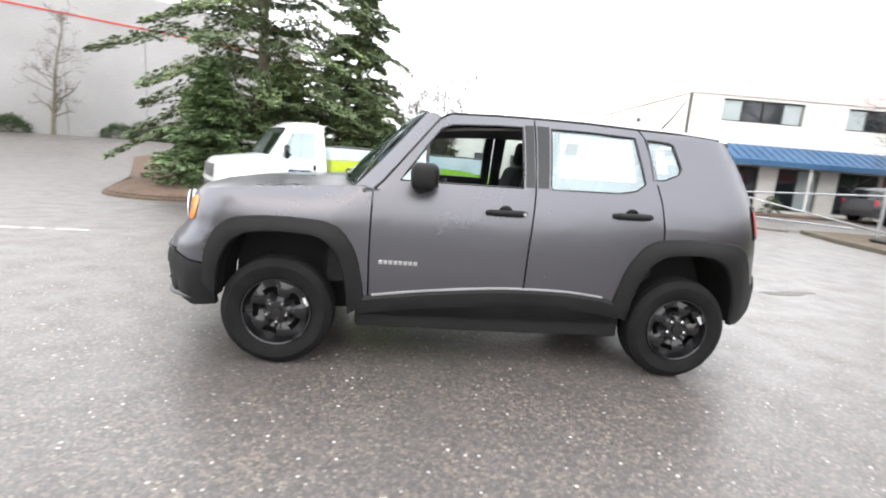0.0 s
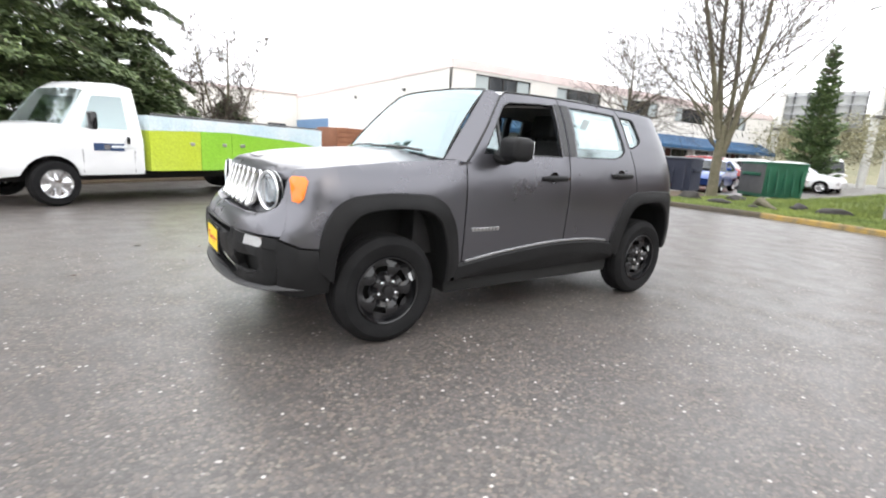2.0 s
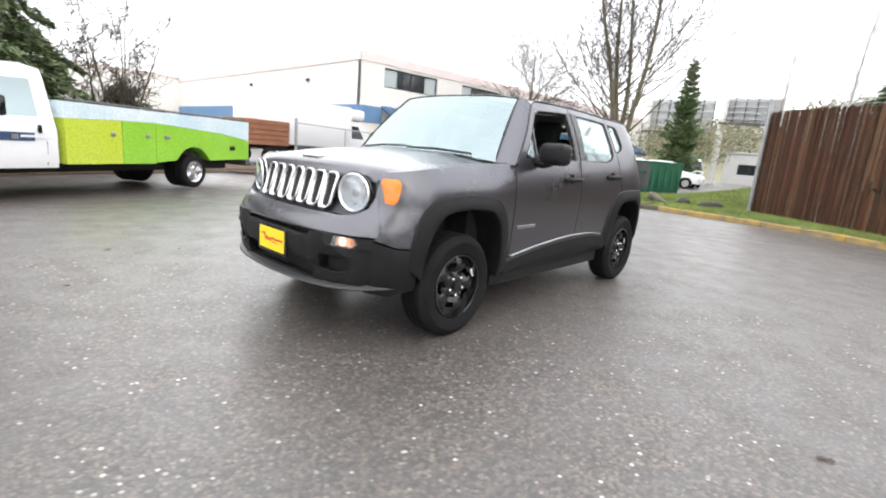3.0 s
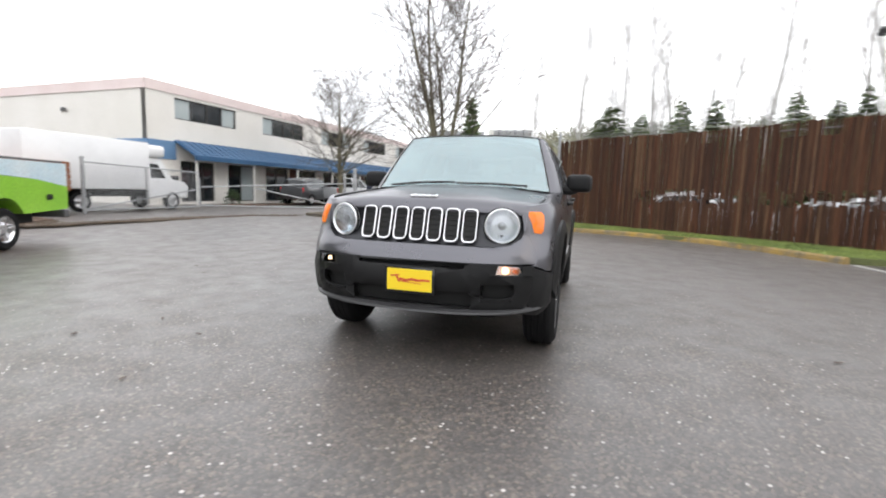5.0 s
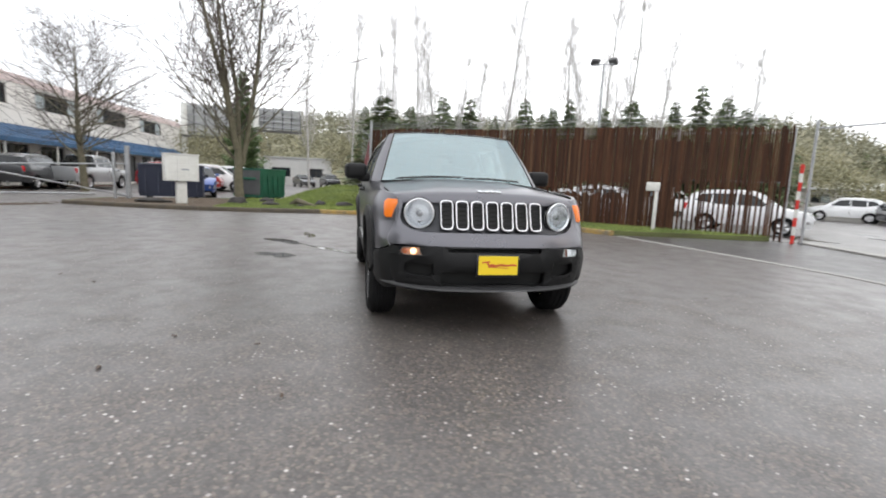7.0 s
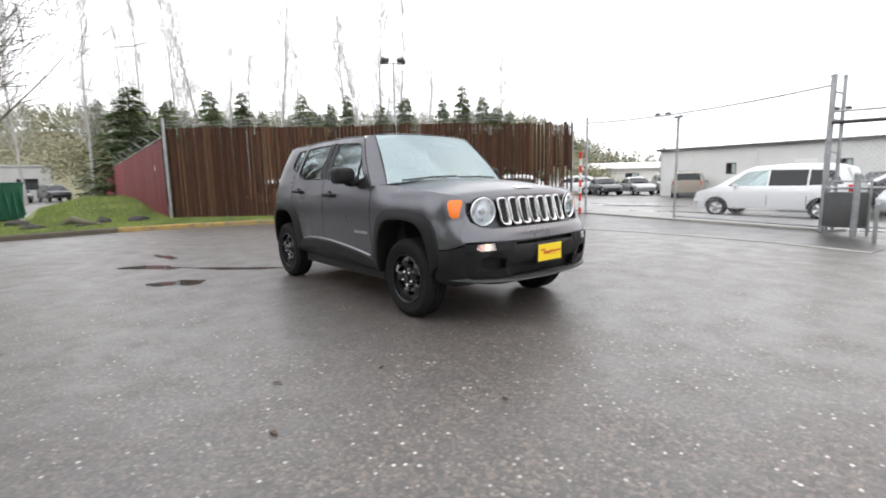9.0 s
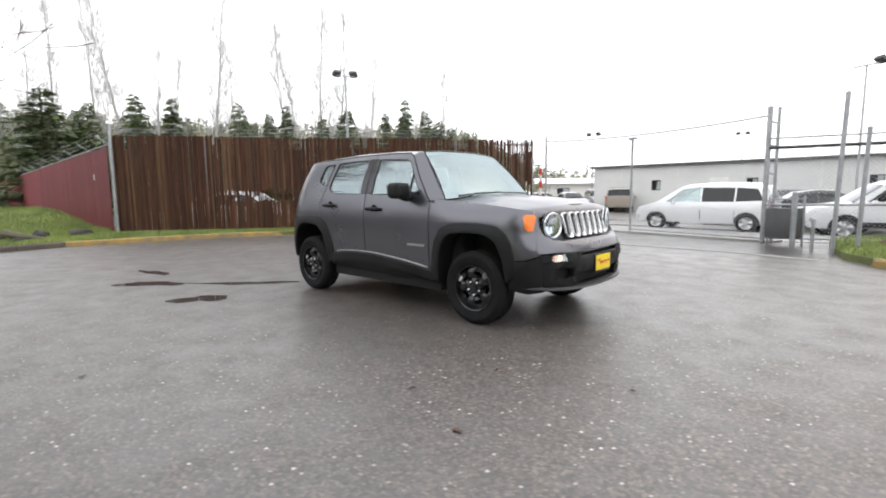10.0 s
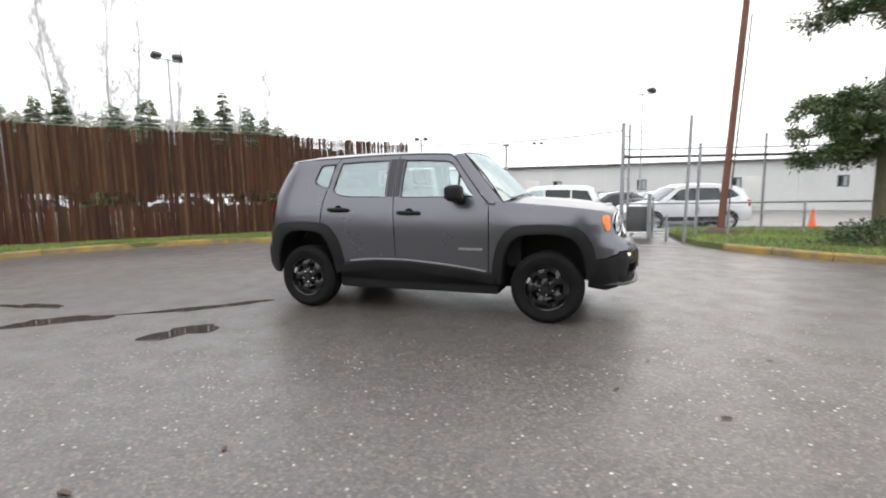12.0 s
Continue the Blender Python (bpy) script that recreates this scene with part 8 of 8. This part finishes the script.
def conifer(name, label, at, seed, height, radius, rings, per, fill, size, start=0.08, hang=0.35, power=0.8, mat=None, r=0.16, category="tree"):
    rnd = random.Random(seed)
    t = thing(name, label, category, at)
    bm = bmesh.new()
    add_tube(bm, [(0, 0, -0.2), (0.03, 0, height * 0.5), (0, 0.03, height)], [r, r * 0.55, 0.015], 9)
    part("trunk", bm, M_BARK, t)
    bm, limbs = bmesh.new(), bmesh.new()
    for i in range(rings):
        f = i / (rings - 1)
        z0 = height * (start + (0.985 - start) * f)
        reach = radius * (1 - f) ** power * rnd.uniform(0.75, 1.12) + 0.06 * radius
        a0 = rnd.uniform(0, math.tau)
        for k in range(per):
            if rnd.random() < 0.10:
                continue
            a = a0 + math.tau * k / per + rnd.uniform(-0.3, 0.3)
            z = z0 + rnd.uniform(-0.6, 0.6) * height / rings
            ln = reach * rnd.uniform(0.6, 1.15)
            o = Vector((math.cos(a), math.sin(a), 0))
            tip = o * ln + Vector((0, 0, z + ln * rnd.uniform(0.0, 0.14) - ln * hang * 0.5))
            mid = o * ln * 0.5 + Vector((0, 0, z + ln * 0.10))
            root = Vector((0, 0, z))
            add_tube(limbs, [root, mid, tip], [0.03 * r / 0.16, 0.018 * r / 0.16, 0.006], 3, False)
            n = max(3, int(fill * ln / radius))
            for j in range(n):
                u = (j + rnd.random()) / n
                c = root.lerp(mid, u * 2) if u < 0.5 else mid.lerp(tip, u * 2 - 1)
                if u < 0.12 and ln > 0.5:
                    continue
                side = o.cross(Vector((0, 0, 1)))
                width = ln * 0.30 * (1 - u) ** 0.6 + 0.06
                c = c + side * rnd.uniform(-1, 1) * width + Vector((0, 0, rnd.uniform(-0.10, 0.06)))
                spray(bm, c, o + side * rnd.uniform(-0.8, 0.8), size * rnd.uniform(0.6, 1.3), rnd, hang)
    part("branchwork", limbs, M_BARK, t, "", 60, False)["kind"] = "stuff"
    part("crown", bm, mat or M_NEEDLE, t, "", 180, False)
    return t


# the big drooping conifer and its companions on the bark bed
conifer("spruce_tree", "big dark green drooping conifer on the bark bed", (-5.1, 12.6, 0.3), 11, 13.0, 4.7, 24, 6, 1000, 0.165, 0.10, 0.45, 0.75, None, 0.22)
conifer("spruce_tree", "second dark green conifer behind the service truck", (-2.3, 14.4, 0.2), 12, 7.6, 2.8, 22, 6, 720, 0.165, 0.08, 0.45, 0.8, None, 0.18)
conifer("young_fir", "bushy pale green young fir in front of the conifer", (-5.7, 10.0, 0.1), 13, 3.3, 1.5, 18, 10, 380, 0.135, 0.02, 0.1, 0.6, M_NEEDLE_PALE, 0.07)
conifer("young_fir", "bushy green young fir on the bark bed", (-4.1, 11.2, 0.2), 14, 3.6, 1.7, 16, 9, 360, 0.135, 0.02, 0.1, 0.6, None, 0.07)
conifer("young_fir", "low spreading fir beside the truck cab", (-1.8, 12.2, 0.1), 15, 3.0, 2.0, 13, 9, 360, 0.135, 0.02, 0.15, 0.5, None, 0.06)
conifer("young_fir", "bushy green young fir behind the truck", (0.8, 14.6, 0.05), 16, 2.3, 1.3, 14, 9, 340, 0.135, 0.02, 0.15, 0.6, None, 0.06)
bare_tree("bare_tree", "leafless many-stemmed shrub tree by the conifer", (0.4, 14.2, -0.05), 21, 6, 4.8, 0.05, 3, 3, 0.45)
bare_tree("bare_tree", "leafless many-stemmed maple on the verge", (14.7, 5.05, 0.1), 22, 4, 9.6, 0.105, 3, 4, 0.32, reach=0.40, limbs=3, thin=0.011, rise=0.25, stout=0.9, low=1, fork=1.9)
bare_tree("bare_tree", "leafless spreading tree before the office", (21.6, 13.6, 0.0), 23, 1, 7.4, 0.19, 3, 5, 0.30, reach=0.72, limbs=8, thin=0.008, rise=-0.12, low=3)
bare_tree("bare_tree", "small leafless pruned tree by the grey wall", (-21.9, 28.2, dip(-21.9, 28.2)), 24, 1, 7.5, 0.13, 3, 3, 0.3)
conifer("juniper_tree", "narrow upright evergreen beyond the dumpster", (33.0, 8.3, 0), 31, 8.6, 1.6, 28, 10, 130, 0.24, 0.02, -0.5, 0.8, M_NEEDLE_PALE, 0.12)


def shrub(at, s, seed, label, mat=None, count=1500, leaf=0.07):
    rnd = random.Random(seed)
    t = thing("shrub", label, "shrub", at)
    bm = bmesh.new()
    for k in range(count):
        a, b = rnd.uniform(0, math.tau), math.acos(rnd.uniform(-0.15, 1))
        q = rnd.uniform(0.6, 1.0) * (1 + 0.22 * noise.noise(Vector((math.cos(a) * 2 + seed, math.sin(a) * 2, b * 2))))
        c = Vector((s[0] * q * math.cos(a) * math.sin(b), s[1] * q * math.sin(a) * math.sin(b), max(0.02, s[2] * q * math.cos(b))))
        spray(bm, c, c.normalized(), leaf * rnd.uniform(0.7, 1.6), rnd, 0.0)
    part("leaves", bm, mat or M_SHRUB, t, "", 180, False)
    bm = bmesh.new()
    for k in range(7):
        a = math.tau * k / 7
        add_tube(bm, [(0, 0, -0.05), (s[0] * 0.5 * math.cos(a), s[1] * 0.5 * math.sin(a), s[2] * 0.7)], [0.02, 0.006], 4, False)
    part("stems", bm, M_TWIG, t, "", 60, False)
    return t


for k, (x, y) in enumerate(((-25.6, 26.9), (-24.0, 27.8), (-19.6, 31.0), (-18.0, 31.6), (-16.8, 32.2))):
    shrub((x, y, dip(x, y)), (1.3 if k > 2 else 1.0, 1.0, 1.35 if k > 2 else 1.0), 40 + k, "clipped dark green shrub along the grey wall", None, 1500, 0.14)
for k, (x, y) in enumerate(((22.9, 18.4), (26.3, 18.2), (18.2, 18.8), (30.2, 18.0))):
    shrub((x, y, 0.0), (0.5, 0.45, 0.9), 50 + k, "small green shrub beside the office wall", None, 600, 0.1)
for k, (x, y, sx, sz) in enumerate(((-6.5, -5.6, 0.95, 0.5), (-7.9, -5.0, 1.0, 0.55), (-6.9, -6.5, 0.9, 0.5), (-9.4, -4.6, 1.1, 0.55))):
    shrub((x, y, 0.08), (sx, 0.75, sz), 60 + k, "low spreading olive-green shrub on the verge", M_BRUSH if k % 2 else M_SHRUB, 2200, 0.06)
# dark pine whose boughs hang over the verge by the pole
def pine(at, seed, height, label, tiers):
    """A dark pine: bare limbs that carry rounded tufts of needles at their outer ends."""
    rnd = random.Random(seed)
    t = thing("pine_tree", label, "tree", at)
    bm = bmesh.new()
    add_tube(bm, [(0, 0, -0.2), (0.06, 0.02, height * 0.5), (0, 0.05, height)], [0.17, 0.11, 0.03], 10)
    part("trunk", bm, M_BARK, t)
    needles, k = bmesh.new(), 0
    for z, reach, count in tiers:
        for i in range(count):
            a = math.tau * i / count + rnd.uniform(-0.35, 0.35)
            ln = reach * rnd.uniform(0.75, 1.1)
            o = Vector((math.cos(a), math.sin(a), 0))
            pts = [Vector((0, 0, z)), o * ln * 0.5 + Vector((0, 0, z + 0.18)), o * ln + Vector((0, 0, z + rnd.uniform(-0.1, 0.3)))]
            bm = bmesh.new()
            add_tube(bm, pts, [0.045, 0.03, 0.012], 5)
            part("limb", bm, M_BARK, t)
            for j in range(9):
                u = rnd.uniform(0.35, 1.0)
                c = pts[0].lerp(pts[1], u * 2) if u < 0.5 else pts[1].lerp(pts[2], u * 2 - 1)
                c = c + Vector((rnd.uniform(-0.35, 0.35), rnd.uniform(-0.35, 0.35), rnd.uniform(-0.12, 0.2)))
                size = rnd.uniform(0.22, 0.4)
                for _ in range(200):
                    d = Vector((rnd.gauss(0, 1), rnd.gauss(0, 1), rnd.gauss(0, 0.7) + 0.25)).normalized()
                    spray(needles, c + d * size * rnd.uniform(0.1, 0.8), d, 0.10, rnd, 0.0)
    part("crown", needles, M_NEEDLE, t, "", 180, False)
    return t


pine((-8.0, -9.1, 0.08), 71, 8.5, "dark pine with heavy rounded boughs on the verge", ((1.85, 1.7, 7), (2.4, 2.1, 8), (2.95, 1.9, 7), (5.2, 1.8, 6), (6.4, 1.6, 6), (7.2, 1.2, 5), (8.2, 0.8, 5)))

# woods beyond the fence: copies of four conifers, and pale bare birches
rnd = random.Random(77)
far_kinds = [conifer("fir_tree", "dark green fir in the woods beyond the fence", (36, -24, 0), 80 + k, 8.5, (1.7, 2.2, 1.9, 2.6)[k], 34, 8, 60, 0.30, 0.04, 0.2, (0.9, 0.8, 1.0, 0.75)[k], None, 0.14) for k in range(4)]
for o, (x, y, h, wide) in zip(far_kinds, ((38.5, -10.4, 9.0, 1.35), (40.0, -2.5, 8.9, 1.9), (37.1, -18.0, 8.6, 1.25), (32.6, -23.3, 8.9, 1.2))):
    o.matrix_basis = pose(x, y, -0.32) @ Matrix.Diagonal((wide, wide, (h + 0.3) / 8.5, 1))
WOODS = "trees of the woods beyond the fence"
for o in far_kinds:
    o["group"] = WOODS
spots = [(39.5, -5, 7.9), (39, -8, 8.7), (38, -15.7, 8.9), (36.4, -19.4, 9), (34, -21.5, 8), (29.2, -25, 8.2), (28, -26.3, 9.2), (26.7, -27.6, 8.2), (25.8, -28.5, 7.5), (25, -29.2, 7), (23.9, -30.1, 6.4)]
for k in range(46):
    a = radians(rnd.uniform(-45, -3))
    d = rnd.uniform(54, 92)
    spots.append((d * math.cos(a) - 5, d * math.sin(a) + 2, rnd.uniform(6.5, 9.5) * d / 60))
for k in range(12):
    a = radians(rnd.uniform(-57, -50))
    d = rnd.uniform(110, 150)
    spots.append((d * math.cos(a), d * math.sin(a), rnd.uniform(7, 11)))
for x, y, h in spots:
    src = far_kinds[rnd.randrange(4)]
    k = h / 8.5
    c = copy_thing(src, Matrix.Identity(4))
    c.matrix_basis = pose(x, y, dip(x, y) - 0.05, 0, 0, rnd.uniform(0, 360)) @ Matrix.Diagonal((k * rnd.uniform(0.95, 1.2), k * rnd.uniform(0.95, 1.2), k * 1.08, 1))
birches = [bare_tree("birch_tree", "tall leafless pale birch in the woods", (42.4, -14.9, 0), 90 + k, 1, 15.0, 0.15, 2, 9, 0.3, M_BARK_PALE, WOODS, 0.25, 9, 0.010, 0.9, 0.5, 0.03, 3) for k in range(4)]
places = [(43, 0.2, 14), (40.3, -14.3, 16.8), (38, -20.5, 15.5), (36, -24.5, 15.9), (43.1, -4, 14.4), (42.4, -6.2, 14.5), (42.2, -8.3, 14.8), (41.6, -10.7, 12), (36.6, -23.4, 15.8), (33.8, -26.7, 12.5), (28.6, -31.3, 10.7), (45.8, -2.0, 12.5), (44, -12.5, 12), (42.5, -17.6, 13), (39.5, -23.0, 12.5), (31.0, -30.5, 11), (47, 4.5, 13)]
for k, (x, y, h) in enumerate(places):
    m = pose(x, y, dip(x, y), rnd.uniform(-2, 2), rnd.uniform(-2, 2), rnd.uniform(0, 360)) @ Matrix.Diagonal((h / 15, h / 15, h / 15 * 1.18, 1))
    if k < 4:
        birches[k].matrix_basis = m
    else:
        c = copy_thing(birches[k % 4], Matrix.Identity(4))
        c.matrix_basis = m


# brush and far hillside
def clump(bm, p):
    h = p[2]
    for _ in range(9):
        c = Vector((p[0] + random.uniform(-1.6, 1.6), p[1] + random.uniform(-1.6, 1.6), h + random.uniform(-0.9, 0.9)))
        d = Vector((random.uniform(-1, 1), random.uniform(-1, 1), random.uniform(-0.2, 1))).normalized() * random.uniform(0.06, 0.13)
        w = d.cross(Vector((random.uniform(-1, 1), random.uniform(-1, 1), 0.3))).normalized() * random.uniform(0.03, 0.09)
        bm.faces.new([bm.verts.new(c - d), bm.verts.new(c + w), bm.verts.new(c + d), bm.verts.new(c - w)])


def brush_place():
    a = radians(random.uniform(-58, 16))
    d = random.uniform(50, 74)
    top = (5.0 + 1.8 * math.sin(a * 5) + 1.2 * math.sin(a * 13 + 1)) * d / 60 * (0.25 + 0.75 * smoothstep(-58, -46, math.degrees(a)))
    return (d * math.cos(a) - 4, d * math.sin(a) + 2, random.uniform(0.3, 1.0) ** 0.7 * top)


scatter("woodland_brush", "brown winter brush under the distant trees", "woods", M_BRUSH, 14000, lambda p: not (2 < math.degrees(math.atan2(p[1], p[0])) < 11 and math.hypot(p[0], p[1]) < 66), brush_place, clump)
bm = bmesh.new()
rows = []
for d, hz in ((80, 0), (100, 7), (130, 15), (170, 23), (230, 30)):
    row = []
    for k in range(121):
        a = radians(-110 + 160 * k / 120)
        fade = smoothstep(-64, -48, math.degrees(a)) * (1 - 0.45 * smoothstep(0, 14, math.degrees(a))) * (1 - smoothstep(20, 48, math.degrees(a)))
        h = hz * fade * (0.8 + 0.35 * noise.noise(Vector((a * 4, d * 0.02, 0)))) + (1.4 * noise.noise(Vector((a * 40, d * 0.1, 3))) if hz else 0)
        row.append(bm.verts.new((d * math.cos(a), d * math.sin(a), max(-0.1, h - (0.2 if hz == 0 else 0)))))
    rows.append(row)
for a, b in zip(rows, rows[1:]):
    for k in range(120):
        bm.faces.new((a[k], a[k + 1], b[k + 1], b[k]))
# the hill's two tones are paled too, as painted haze
solid("hillside", bm, worn("wooded_hill_hazed", (0.17, 0.165, 0.10), (0.25, 0.23, 0.15), 0.08, (0.9, 1.0), 0.0, 1.2, 0.6, dist=0.5), "wooded hillside beyond the lots, haze put into its colour", "hill", "structure", 180)


def hill_tree(bm, p):
    h = random.uniform(3.5, 8)
    narrow = random.uniform(0.18, 0.42)
    for _ in range(34):
        f = random.random()
        r = h * narrow * (1 - f) ** 0.7 * random.uniform(0.3, 1.0)
        a = random.uniform(0, math.tau)
        c = Vector(p) + Vector((r * math.cos(a), r * math.sin(a), h * f))
        d = Vector((math.cos(a), math.sin(a), random.uniform(-0.3, 0.9))).normalized() * random.uniform(0.2, 0.5)
        w = d.cross(Vector((random.uniform(-1, 1), random.uniform(-1, 1), 0.4))).normalized() * random.uniform(0.1, 0.28)
        bm.faces.new([bm.verts.new(c - d), bm.verts.new(c + w), bm.verts.new(c + d), bm.verts.new(c - w)])


def hill_place():
    a = random.uniform(-68, 40)
    fade = smoothstep(-64, -48, a) * (1 - 0.45 * smoothstep(0, 14, a)) * (1 - smoothstep(20, 48, a))
    d = random.uniform(95, 225)
    h = float(np.interp(d, (80, 100, 130, 170, 230), (0, 7, 15, 23, 30))) * fade * 0.85 - 0.6
    return (d * math.cos(radians(a)), d * math.sin(radians(a)), h)


scatter("hillside_trees", "dense far evergreens on the hillside, haze put into their colour", "woods", M_FAR, 3900, lambda p: True, hill_place, hill_tree)
